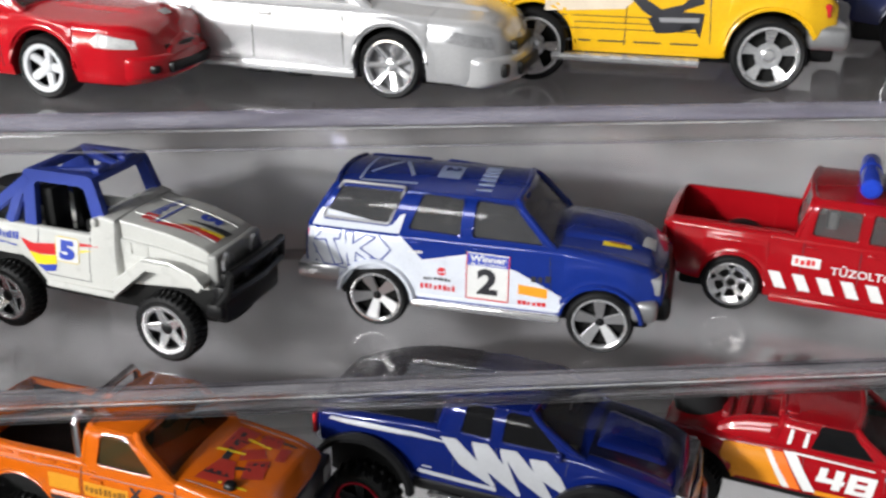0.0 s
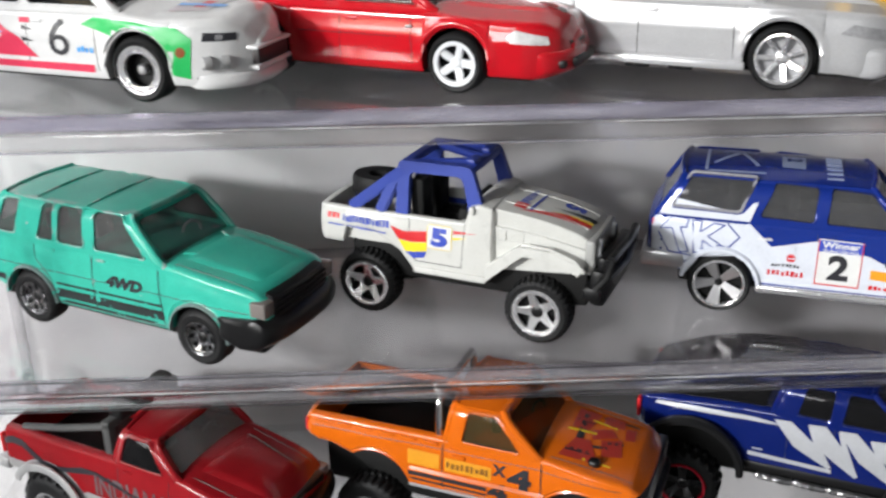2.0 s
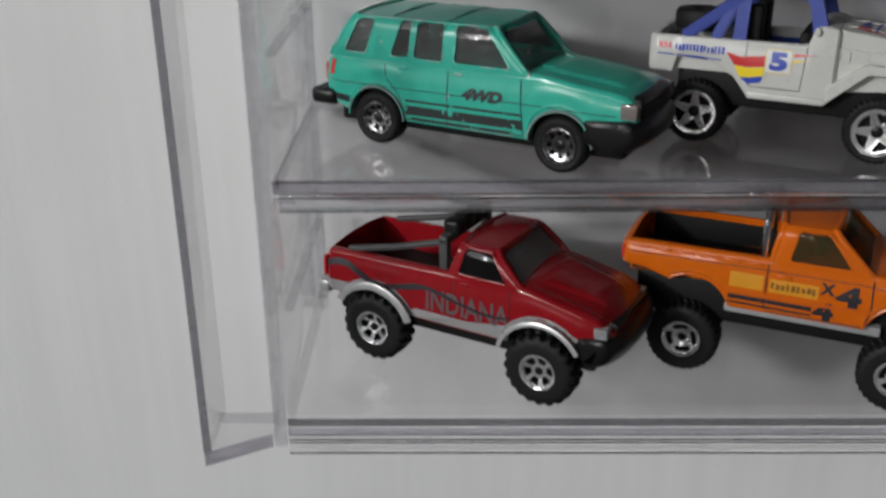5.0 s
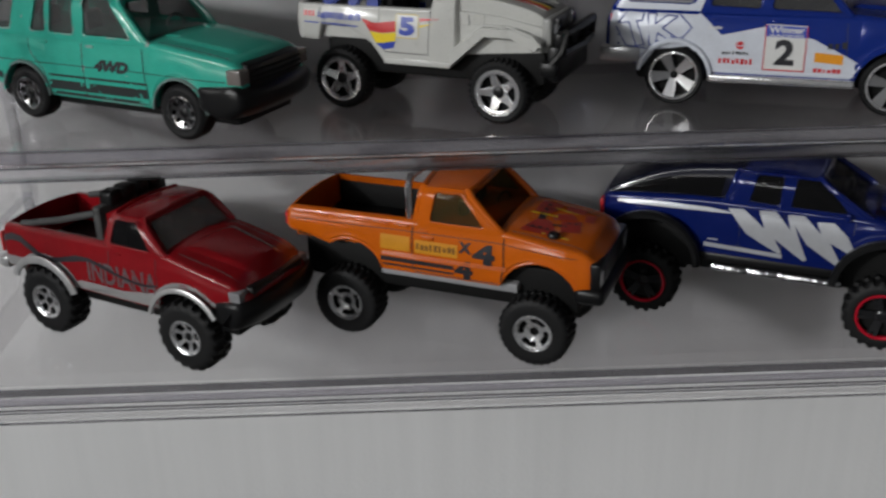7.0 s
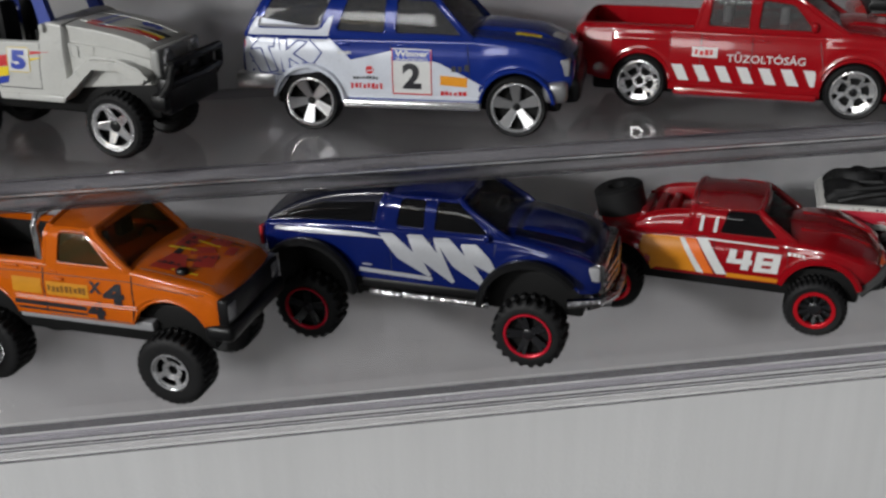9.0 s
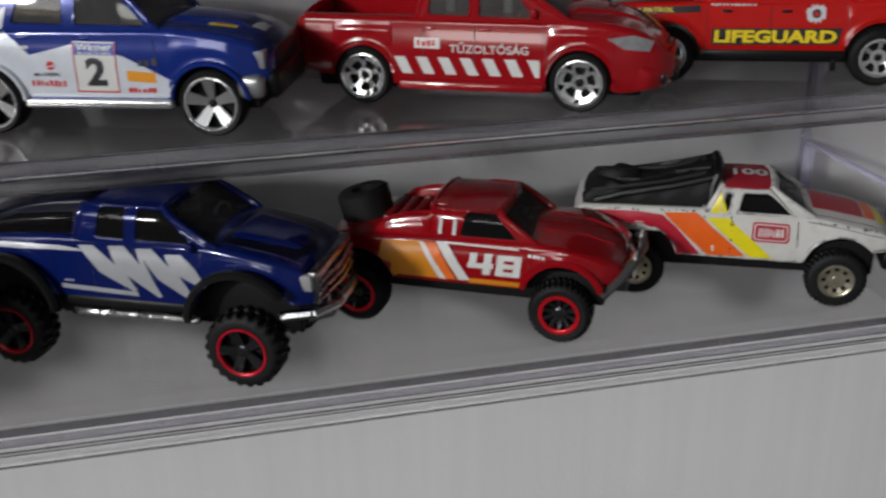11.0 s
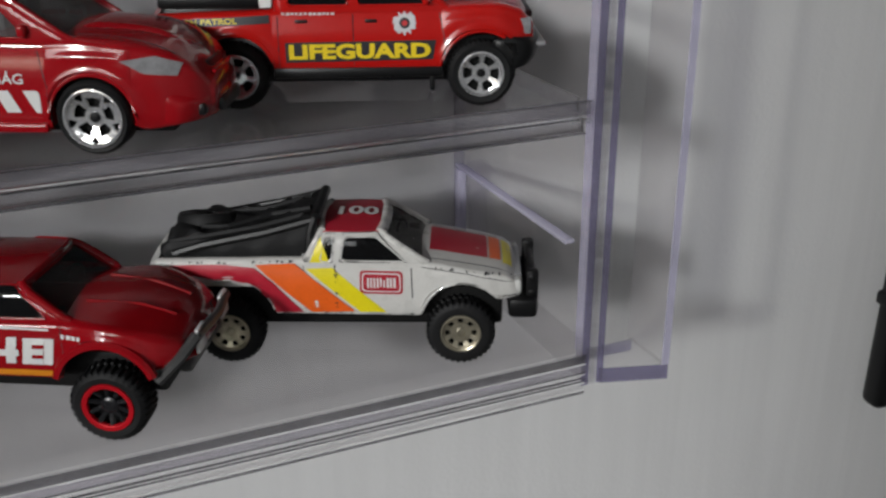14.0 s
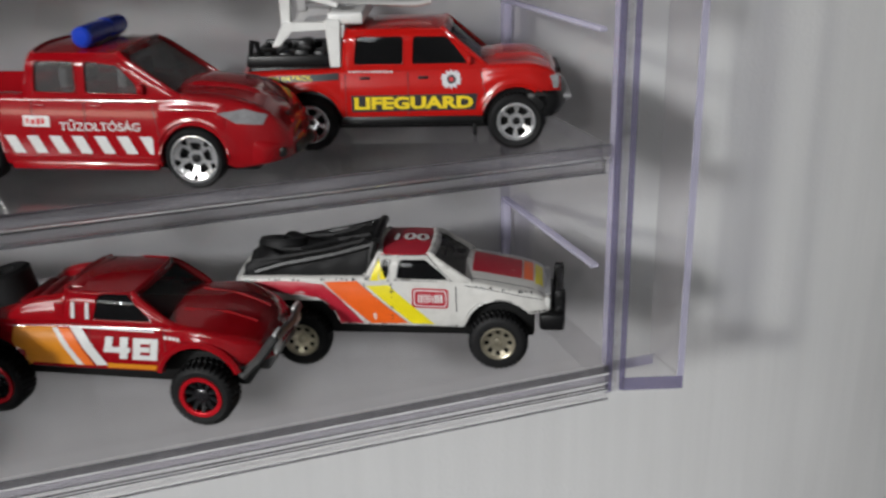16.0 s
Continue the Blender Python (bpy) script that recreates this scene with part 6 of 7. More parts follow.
    c.letters("X", 27.2, 30.2, 23.6, 2.6, INK, 0.04), c.letters("4", 30.4, 35.4, 21.6, 4.6, INK, 0.06), c.letters("4", 26.2, 30.4, 17.6, 4.2, INK, 0.06)
    red, yel = surface("brick_red_print", (0.36, 0.03, 0.02), 0.35), YELLOW
    for p, m in (([(39.6, -9.2), (47.4, -8.6), (44.6, -2.2), (41.6, -2.6)], red), ([(40.0, 0.6), (43.4, 1.2), (44.6, 8.4), (39.8, 8.6)], red), ([(45.6, 4.6), (50.0, 5.4), (49.4, 8.8), (45.4, 8.6)], red), ([(39.4, -0.6), (45.2, 0.4), (45.2, 1.0), (39.4, 0.2)], yel), ([(45.0, 7.2), (52.6, 7.6), (52.6, 8.2), (45.0, 7.9)], INK), ([(40.4, -7.2), (45.6, -6.6), (45.2, -5.6), (40.4, -6.0)], INK), ([(40.4, 3.4), (44.0, 3.8), (44.2, 5.2), (40.4, 4.8)], INK), ([(47.6, -6), (51.4, -4.4), (50.2, 1.2), (46.4, -1.0)], red), ([(44.8, -1.6), (49.4, 1.4), (47.6, 4.0), (44.0, 1.6)], red), ([(41.6, -3.0), (43.0, -2.4), (42.2, 7.0), (41.2, 7.0)], INK), ([(50.8, 1.6), (52.6, 2.2), (52.2, 6.6), (50.2, 6.0)], red), ([(43.2, 5.0), (48.6, 4.4), (48.6, 5.0), (43.4, 5.6)], yel), ([(44.0, -8.6), (50.0, -8.4), (50.0, -8.0), (44.0, -8.1)], yel), ([(45.4, -4.2), (48.4, -3.4), (48.0, -2.6), (45.2, -3.4)], INK), ([(47.2, -2.0), (51.0, -0.6), (50.6, 0.2), (47.0, -1.2)], INK)):
        c.top_decal(p, m, "bonnet_print")
    c.bonnet_lines(38.5, 54.5, 10.4)
    c.box("bonnet_knob", (45.6, -9.6, 27.4), (48.0, -7.4, 29.4), BLACK, 0.8, "", 3)
    c.box("front_bumper", (52.6, -13.0, 15.6), (59.0, 13.0, 19.2), BLACK, 1.2, "black plastic front bumper", 3), c.box("grille", (55.6, -12.2, 19.0), (58.0, 12.2, 24.8), BLACK, 0.6)
    c.lamps(58.2, 8.4, 11.8, 20.0, 23.6, LENS, depth=1.6), c.lamps(-14.4, 10, 12.4, 24.4, 27.6, REDP, "tail_light", 0.8)
    c.seam([(16.4, 29), (16.4, 18)], 0.18), c.seam([(37.2, 29), (37.4, 22), (36.6, 18)], 0.18), c.seam([(16.8, 17.6), (36.4, 17.5)], 0.14), c.seam([(-13, 26.6), (17, 26.8), (37, 26.8), (53, 25.4)], 0.1), c.seam([(17.4, 28.7), (36.4, 28.7)], 0.12), c.handles([(18.8, 27.2)], paint)


def blue_monster():
    blue = surface("deep_blue_paint", (0.004, 0.012, 0.11), 0.16, metal=0.15, coat=0.7, vary=0.05)
    rim_red = surface("red_rim_line", (0.55, 0.01, 0.03), 0.25, metal=0.3)
    c = Car("toy_blue_pickup", (-.0009, .1791), (.0461, .157), Z_LOW, 15.0, "deep blue die-cast pickup on huge tyres with silver zigzag prints")
    wb = c.wb
    c.shell(blue, x0=-11, x1=67, top=[(-11, 26.6), (-9.6, 27.8), (17, 29.4), (45, 29.2), (56, 27.6), (64, 25.4), (67, 22.5)], low=[(-11, 20), (-7, 20), (11, 16.2), (43, 16.0), (58, 18), (67, 18)],
            plan=[(-11, 11.8), (-9, 12.8), (58, 13.0), (64, 12.2), (67, 10.4)], arches=[(1, 13.8, 10.4), (wb + 0.6, 13.8, 10.6)], bed=(-9.6, 16.4, 22), crown=1.0, shoulder=1.6)
    c.chassis(11, 21, -9, 63, 5.4)
    for x in (0, wb):
        c.box("axle", (x - 1.6, -8, 6.2), (x + 1.6, 8, 9.6), DARKCHROME, 0.8)
        for s in (-1, 1):
            c.add("shock_absorber", tube([(x + 1.5, s * 7.4, 8.4), (x - 1.0, s * 8.6, 19)], 0.9, 8), DARKCHROME)
    c.wheels(7.7, 6.6, 5.3, (5, 1.4, 0.8, "y"), GLOSSBLACK, DARK, knobs=22, lip=0.55, hub=1.3, lip_mat=rim_red, z=7.9)
    half = c.cabin(blue, 29.2, 37.2, (17.0, 47.2), (19.0, 36.0), 12.3, 10.4, [[(22.0, 30.0), (28.4, 29.8), (28.8, 36.2), (23.2, 36.2)], [(30.8, 29.8), (43.0, 29.6), (36.8, 36.0), (31.4, 36.2)]], SMOKE, crown=1.0, pillar=0.7, front_glass=GLASS, interior=GREYP, turn=2.2)
    c.top_decal([(47.6, -10.2), (62.8, -8.8), (64.2, -4.0), (64.2, 4.0), (62.8, 8.8), (47.6, 10.2)], surface("navy_black_paint", (0.004, 0.005, 0.016), 0.2, coat=0.6, vary=0.05), "bonnet_panel", 0.08, label="black panel over the bonnet")
    c.bonnet_lines(48, 64, 9.8)
    cap = Body(-9.6, 19.4, [(-9.6, 28.6), (-4, 31.6), (3, 34.4), (10, 36.0), (19.4, 37.0)], [(-9.6, 27.4), (19.4, 27.8)], [(-9.6, 11.2), (-4, 11.0), (19.4, 10.6)], [], crown=0.9, shoulder=1.6)
    c.add("bed_cap", cap.mesh(), surface("black_cap_plastic", (0.008, 0.009, 0.02), 0.2, coat=0.5), "glossy black sloping cap over the load bed")
    c.bulge(48.4, 62.6, 7.4, 5.6, 0.5, blue)
    c.decal([(-7.6, 28.5), (15.4, 29.2), (16.4, 34.2), (4, 33.0), (-2.6, 30.9)], SMOKE, "cap_window", 0.25, cap.side, True, "black side window of the cap")
    silver = surface("silver_zigzag_print", (0.52, 0.53, 0.56), 0.3, metal=0.4)
    bolts = [(17.6, 27.7, 29.2, 18.8), (24.4, 28.0, 34.6, 17.8), (30.4, 27.8, 42.0, 17.4), (36.6, 27.0, 44.4, 20.6)]
    for k, (xa, za, xb, zb) in enumerate(bolts):
        xm, zm = (xa + xb) / 2, (za + zb) / 2
        c.decal([(xa, za), (xa + 3.4, za + 0.2), (xm + 2.6, zm + 0.7), (xb + 0.7, zb + 0.3), (xb, zb - 0.2), (xm - 1.3, zm - 0.9)], silver, "zigzag_print", 0.12)
        if k < 3:
            xn, zn = bolts[k + 1][:2]
            c.decal([(xb, zb), (xb + 0.6, zb + 0.3), (xn + 1.2, zn - 1.2), (xn - 0.1, zn - 0.1), ((xb + xn) / 2 - 0.7, (zb + zn) / 2)], silver, "zigzag_print", 0.17)
    c.decal([(-7.5, 26.2), (14, 26.4), (20.4, 26.6), (14.0, 27.3), (2, 27.4), (-7, 27.0)], silver, "side_stripe", 0.12), c.decal([(13.0, 18.2), (30.0, 17.6), (30.0, 18.6), (13.0, 19.2)], silver, "side_stripe", 0.12)
    c.bars(13.8, 19.8, 4.4, 0.6, silver, 1)
    c.flare(1, 13.8, 10.4, BLACK, 1.8, 1.5, 0, 165), c.flare(wb + 0.6, 13.8, 10.6, BLACK, 1.8, 1.5, 38, 178)
    for s in (-1, 1):
        c.add("rock_slider", rbox((11.5, s * 12 - 1.0, 14.4), (42.6, s * 12 + 1.0, 16.6), 0.5), BLACK)
        for xa, xb in ((15.5, 22.6), (23.2, 29.4), (30.0, 42.6)):
            c.add("step_bar", tube([(xa, s * 12.7, 13.7), (xa + 0.4, s * 12.9, 13.5), (xb - 0.4, s * 12.9, 13.4), (xb, s * 12.7, 13.5)], 0.95, 10), DARKCHROME, "chrome step bar")
    g = rbox((65.0, -10.6, 17.4), (67.6, 10.6, 24.6), 0.8)
    for z in (18.8, 20.6, 22.4):
        tube([(67.6, -9.8, z), (68.6, 0, z), (67.6, 9.8, z)], 0.5, 7, g)
    c.add("grille", g, DARKCHROME, "chrome grille")
    fb = bmesh.new()
    tube([(60, -12.2, 15.4), (66.5, -11, 16.2), (69.2, -6, 16.2), (69.6, 0, 16.2), (69.2, 6, 16.2), (66.5, 11, 16.2), (60, 12.2, 15.4)], 1.1, 8, fb), tube([(64, -9, 13.6), (67.8, -5, 13.4), (67.8, 5, 13.4), (64, 9, 13.6)], 0.8, 8, fb)
    c.add("front_bumper", fb, DARKCHROME, "chrome tubular front bumper"), c.lamps(66.6, 8.0, 11.8, 21.0, 24.2, GREYP, depth=2.5), c.lamps(-10.6, 10, 12.6, 21.8, 26.4, REDP, "tail_light", 0.9)
    c.seam([(29.6, 29), (29.8, 17.4)]), c.seam([(44.4, 29), (44, 25)]), c.seam([(20.6, 29), (20.6, 17.4)]), c.mirrors(42.6, 28.2, blue, 12.4, 1.0)


def trophy_truck():
    red = surface("trophy_red_paint", (0.27, 0.003, 0.007), 0.18, metal=0.0, coat=0.7, vary=0.05)
    rim_red = surface("bright_red_rim", (0.62, 0.01, 0.02), 0.25, metal=0.4)
    c = Car("toy_trophy_truck", (.0721, .1807), (.1126, .1588), Z_LOW, 14.2, "red die-cast desert racing truck with white number forty-eight")
    wb = c.wb
    c.flare(c.wb + 0.4, 10.2, 8.2, red, 1.2, 1.3, 20, 165)
    c.shell(red, x0=-7, x1=60, top=[(-7, 18.6), (-4, 20.2), (4, 21.4), (22, 22.0), (37, 22.0), (46, 21.8), (54, 20.0), (58, 18.0), (60, 15.6)], low=[(-7, 16.4), (-3, 16.0), (9.6, 11.6), (38.5, 11.4), (54, 13.6), (60, 14)],
            plan=[(-7, 9.5), (-3, 11.6), (8, 13.4), (40, 12.8), (47, 14.0), (54, 13.0), (58, 10.6), (60, 8.2)], arches=[(0.8, 9.2, 8.2), (wb + 0.4, 10.2, 8.4)], crown=1.0, shoulder=2.4, lean=1.2, flare=0.5)
    c.chassis(7.5, 15, -5, 55, 5.0)
    c.wheels(6.7, 6.0, 4.5, (10, 0.7, 0.9, "bar"), GLOSSBLACK, DARK, knobs=34, lug=0.25, lip=0.85, hub=1.5, lip_mat=rim_red, z=6.9)
    half = c.cabin(red, 22.0, 29.6, (16.4, 40.2), (17.6, 32.2), 11.6, 10.2, [[(23.8, 22.4), (36.6, 22.4), (31.4, 28.2), (25.2, 28.2)]], SMOKE, crown=0.9, pillar=0.8, rear_window=False, front_glass=GLASS, drop=2.2)
    c.box("roof_scoop", (16.2, -8.6, 26.0), (20.6, 8.6, 28.2), red, 0.7, "red air scoop at the rear of the roof")
    eng = bmesh.new()
    for k in range(3):
        rbox((4.4 + 3.2 * k, -6.6, 20.6), (6.4 + 3.2 * k, 6.6, 23.4 + 0.4 * k), 0.6, 2, eng)
    c.add("engine_block", eng, surface("dark_red_plastic", (0.20, 0.006, 0.010), 0.35), "dark red moulded engine behind the cab")
    for s in (-1, 1):
        pod = Body(5.0, 21.0, [(5, 22.6), (7, 24.2), (12, 25.6), (21, 26.6)], [(5, 20.6), (21, 20.8)], [(5, 1.6), (8, 2.0), (21, 1.8)], [], crown=0.3, shoulder=1.1).mesh()
        for v in pod.verts:
            v.co.y += s * (9.9 - 0.16 * (v.co.z - 20.6))
        c.add("rear_pod", pod, red, "red shoulder panel behind the cab")
        for x in (15.2, 18.2):
            c.add("pod_slot", rbox((x, s * 11.2 - 0.35, 22.4), (x + 2.0, s * 11.2 + 0.15, 25.4), 0.3, 2), red)
    sp = lathe([(2.6, -5.6), (5.2, -5.8), (6.0, -4.8), (6.0, 4.8), (5.2, 5.8), (2.6, 5.6), (2.6, -5.6)], 36)
    bmesh.ops.transform(sp, matrix=Matrix.Translation((-1.4, -1.0, 23.9)) @ Matrix.Rotation(radians(-14), 4, "Y") @ Matrix.Rotation(radians(90), 4, "X") @ Matrix.Scale(0.62, 4, (0, 1, 0)), verts=sp.verts)
    c.add("spare_wheel", sp, RUBBER, "black spare tyre carried on the tail"), c.box("spare_carrier", (-4, -2, 19), (4, 2, 24), DARK, 0.5)
    yel = surface("gold_print", (0.62, 0.22, 0.01), 0.35)
    ring = arc(0.8, 9.2, 8.4, 55, 18, 5)
    c.decal([(6.4, 20.2), (15.6, 20.6), (19.2, 12.4), (10.0, 12.6), *ring[::-1]], yel, "gold_stripe", 0.1)
    c.decal([(14.8, 20.4), (16.0, 20.4), (21.0, 12.4), (19.4, 12.4)], WHITE, lift=0.16), c.decal([(16.0, 20.4), (18.6, 20.4), (23.2, 12.4), (21.0, 12.4)], ORANGE, lift=0.14), c.decal([(18.6, 20.8), (21.0, 20.9), (26.2, 12.6), (23.8, 12.4)], WHITE, lift=0.16)
    c.decal([(21.0, 20.5), (36.8, 20.1), (36.8, 20.5), (21.0, 20.9)], WHITE, lift=0.16), c.decal([(26, 11.9), (37.6, 11.8), (37.4, 13.0), (26, 13.1)], yel, lift=0.14)
    c.blocks([(a + 0.8, b + 0.5, p + 0.8, q + 0.5) for a, b, p, q in ((25.0, 15.2, 30.6, 16.4), (25.2, 16.4, 26.8, 18.5), (28.4, 16.4, 30.1, 18.5), (28.4, 13.8, 30.1, 15.2),
              (31.2, 13.7, 32.8, 18.4), (34.9, 13.7, 36.5, 18.4), (32.8, 13.7, 34.9, 14.8), (32.8, 15.5, 34.9, 16.6), (32.8, 17.3, 34.9, 18.4))], WHITE, "number", 0.28, 0.12, "white squared number forty-eight")
    c.bars(39.0, 19.0, 4, 0.7, WHITE, 3)
    # white bars painted for the glare on the cab side
    for x in (19.0, 22.2):
        c.decal([(x, 22.4), (x + 0.8, 22.4), (x + 1.1, 26.0), (x + 0.4, 26.0)], WHITE, "painted_glare_bar", 0.35, half)
    fb = bmesh.new()
    tube([(54.8, -12.6, 11.6), (58.4, -11.2, 15.2), (60.8, -8.4, 18.4)], 1.0, 8, fb), tube([(54.8, 12.6, 11.6), (58.4, 11.2, 15.2), (60.8, 8.4, 18.4)], 1.0, 8, fb)
    tube([(60.8, -8.4, 18.2), (62, 0, 18.4), (60.8, 8.4, 18.2)], 0.9, 8, fb), rbox((57, -9, 11.2), (59.6, 9, 14.4), 0.8, 2, fb)
    c.add("front_bumper", fb, surface("dark_grey_bumper", (0.045, 0.045, 0.045), 0.42), "dark grey front bumper with tubes")
    c.lamps(61.2, 4.6, 8.6, 14.8, 19.4, surface("pale_lamp", (0.7, 0.7, 0.7), 0.25), depth=0.8)
    c.seam([(22.6, 22), (23.2, 12.6)]), c.seam([(38.8, 22), (39.2, 15)]), c.seam([(6, 20.4), (21, 21.2)], 0.08)
    for y in (-4.5, 4.5):
        h = tube([(41, y * 1.2, c.body.roofline(41, y * 1.2) + 0.05), (50, y, c.body.roofline(50, y) + 0.05), (56, y * 0.9, c.body.roofline(56, y * 0.9) + 0.05)], 0.4, 6)
        c.add("bonnet_crease", h, red)


def white_pickup():
    white = surface("chipped_white_paint", (0.60, 0.59, 0.565), 0.28, coat=0.35, vary=0.05, chips=0.02, chip_colour=(0.06, 0.06, 0.06), wear=0.10)
    red = surface("crimson_print", (0.42, 0.012, 0.03), 0.34, chips=0.02, chip_colour=(0.6, 0.6, 0.58))
    yel = surface("lemon_print", (0.78, 0.66, 0.01), 0.34, chips=0.02, chip_colour=(0.6, 0.6, 0.58))
    orange = surface("hot_orange_print", (0.80, 0.12, 0.01), 0.34, chips=0.02, chip_colour=(0.6, 0.6, 0.58))
    c = Car("toy_white_pickup", (.1376, .1782), (.1785, .1598), Z_LOW, 13.6, "worn white die-cast racing pickup with red, orange and yellow stripes", slim=0.86)
    wb = c.wb
    c.shell(white, x0=-14, x1=56, top=[(-14, 20.8), (-13, 21.6), (15, 21.8), (37, 21.2), (46, 19.8), (53.4, 18.2), (56, 16.4)], low=[(-14, 19.8), (-8, 18.6), (8.2, 10.6), (36.6, 10.2), (50, 13.4), (56, 13.8)],
            plan=[(-14, 12.0), (-12.6, 12.8), (48, 12.9), (54, 12.2), (56, 11.2)], arches=[(0.6, 8.8, 8.8), (wb + 0.4, 8.8, 8.0)], bed=(-12.8, 14.4, 15.5), crown=0.8, shoulder=1.2)
    c.chassis(6.6, 14.8, -8, 53, 5.0)
    c.box("axle", (-1.4, -8, 5), (1.4, 8, 8.4), DARK, 0.6)
    c.wheels(6.5, 5.6, 3.9, "slots", surface("worn_chrome", (0.55, 0.50, 0.38), 0.3, metal=0.8, vary=0.2, scale=500), DARK, knobs=34, lug=0.25, lip=0.5, hub=1.0, z=6.6)
    half = c.cabin(white, 21.4, 28.0, (15.2, 38.4), (18.4, 29.6), 12.2, 10.2, [[(18.2, 21.6), (20.2, 21.6), (20.8, 26.2), (19.6, 26.2)], [(22.2, 21.8), (34.2, 21.6), (28.8, 26.4), (23.0, 26.4)]], SMOKE, crown=0.8, pillar=0.75, front_glass=GLASS, roof_mat=red, roof_label="crimson roof")
    c.top_letters("100", 21.0, -3.2, 5.0, WHITE, 0, 0.03, 0.9, c.roof_z, lift=0.45)
    c.top_decal([(30.0 - 0.6, -9.4), (30.0, -9.4), (30.0, 9.4), (30.0 - 0.6, 9.4)], WHITE, "stripe", 0.1, c.roof_z)
    c.top_decal([(38.8, -6.0), (50.0, -5.6), (50.0, 8.0), (38.8, 8.6)], red, "bonnet_stripe"), c.top_decal([(50.4, -5.6), (52.6, -5.4), (52.6, 7.8), (50.4, 8.0)], orange, "bonnet_stripe"), c.top_decal([(53.0, -6.4), (54.8, -6.2), (54.8, 7.4), (53.0, 7.8)], yel, "bonnet_stripe")
    ring = arc(0.6, 8.8, 9.0, 100, 17, 9)
    c.decal([(-13, 20.4), (-11.0, 20.7), (0, 20.8), (5.6, 20.2), (9, 17.2), (14.6, 11.0), (9.2, 10.9), *ring[::-1], (-8, 18.9)], red, "red_stripe", 0.26)
    c.decal([(5.8, 20.7), (13.2, 21.0), (14.6, 19.8), (24.6, 11.2), (16.2, 11.0), (9.8, 16.8)], orange, "orange_stripe", 0.28)
    c.decal([(15.4, 19.9), (20.4, 20.1), (30.6, 11.0), (25.6, 11.0)], yel, "yellow_stripe", 0.12), c.decal([(17.4, 23.6), (18.2, 26.2), (18.5, 22.0), (20.0, 21.2), (16.2, 21.2)], yel, "yellow_stripe", 0.13, on=half)
    c.decal(rounded([(25.6, 15.0), (33.8, 14.8), (33.8, 19.4), (25.6, 19.6)], 0.9), red, "sponsor_panel", 0.14), c.decal(rounded([(26.0, 15.4), (33.4, 15.2), (33.4, 19.0), (26.0, 19.2)], 0.8), WHITE, "sponsor_panel", 0.18), c.decal(rounded([(26.25, 15.65), (33.15, 15.45), (33.15, 18.75), (26.25, 18.95)], 0.7), red, "sponsor_panel", 0.22)
    c.bars(27.0, 16.2, 5.6, 2.0, WHITE, 6, 0.28)
    rb = bmesh.new()
    for s in (-1, 1):
        tube([(16.0, s * 10.4, 21.6), (16.4, s * 9.8, 26.5), (17.4, s * 9.0, 29.2)], 0.95, 8, rb), tube([(17.2, s * 9.0, 28.8), (8, s * 9.7, 26.4), (-4, s * 10.2, 24.0), (-10, s * 10.4, 22.2)], 0.85, 8, rb)
    tube([(17.4, -9.2, 29.2), (17.7, 0, 30.0), (17.4, 9.2, 29.2)], 1.1, 8, rb)
    c.add("roll_cage", rb, BLACK, "black plastic roll cage sloping into the bed")
    cover = Body(-12.4, 16.8, [(-12.4, 22.8), (-10.4, 24.8), (-6, 25.8), (0, 25.6), (4, 26.0), (10, 27.2), (16.8, 29.4)], [(-12.4, 20), (16.8, 20)], [(-12.4, 9.4), (16.8, 9.6)], [], crown=0.5, shoulder=1.4, step=1.0).mesh()
    rng = random.Random(8)
    for v in cover.verts:
        v.co.z += 0.7 * math.sin(v.co.x * 0.9 + v.co.y * 0.7) * (v.co.z > 21.5) + rng.uniform(-0.15, 0.15)
    c.add("bed_cover", cover, RUBBER, "black moulded gear filling the bed")
    sp = lathe([(2.2, -2.2), (5.4, -2.4), (6.0, -1.4), (6.0, 1.4), (5.4, 2.4), (2.2, 2.2), (2.2, -2.2)], 30)
    bmesh.ops.transform(sp, matrix=Matrix.Translation((-5.4, 1.0, 24.6)) @ Matrix.Rotation(radians(78), 4, "X"), verts=sp.verts)
    c.add("spare_wheel", sp, RUBBER, "black spare wheel in the bed")
    for k, pts in enumerate(([(-11, -8, 23.4), (-2, -9, 25.2), (6, -8, 26.4), (15, -7, 28.6)], [(-9, -3, 24.8), (0, -6, 25.8), (8, -2, 27.0), (16, -4, 29.0)], [(-3, 6, 25.0), (6, 3, 26.6), (15, 5, 28.6)])):
        c.add("cage_tube", tube([(x, y, z + 0.5) for x, y, z in pts], 0.7, 7), RUBBER)
    # paint knocked off along the edges
    for line in ([(38, 20.6), (55.4, 18.0)], [(21.1, 20.8), (21.1, 12)], [(9, 10.9), (36, 10.6)], [(-12, 21.0), (14, 21.3)], [(52, 14.2), (55.4, 14.4)]):
        (xa, za), (xb, zb) = line
        for k in range(int(8 + abs(xb - xa) * 0.4)):
            q = rng.random() ** 0.8
            x, z, r = xa + (xb - xa) * q, za + (zb - za) * q + rng.uniform(-0.15, 0.15), rng.uniform(0.1, 0.36)
            c.decal([(x + r * rng.uniform(0.6, 1.5) * math.cos(a), z + r * rng.uniform(0.4, 0.9) * math.sin(a)) for a in [i * math.tau / 6 for i in range(6)]], INK, "paint_chip", 0.3)
    bb = bmesh.new()
    rbox((54.0, -12.8, 9.6), (59.6, 12.8, 13.6), 0.9, 2, bb)
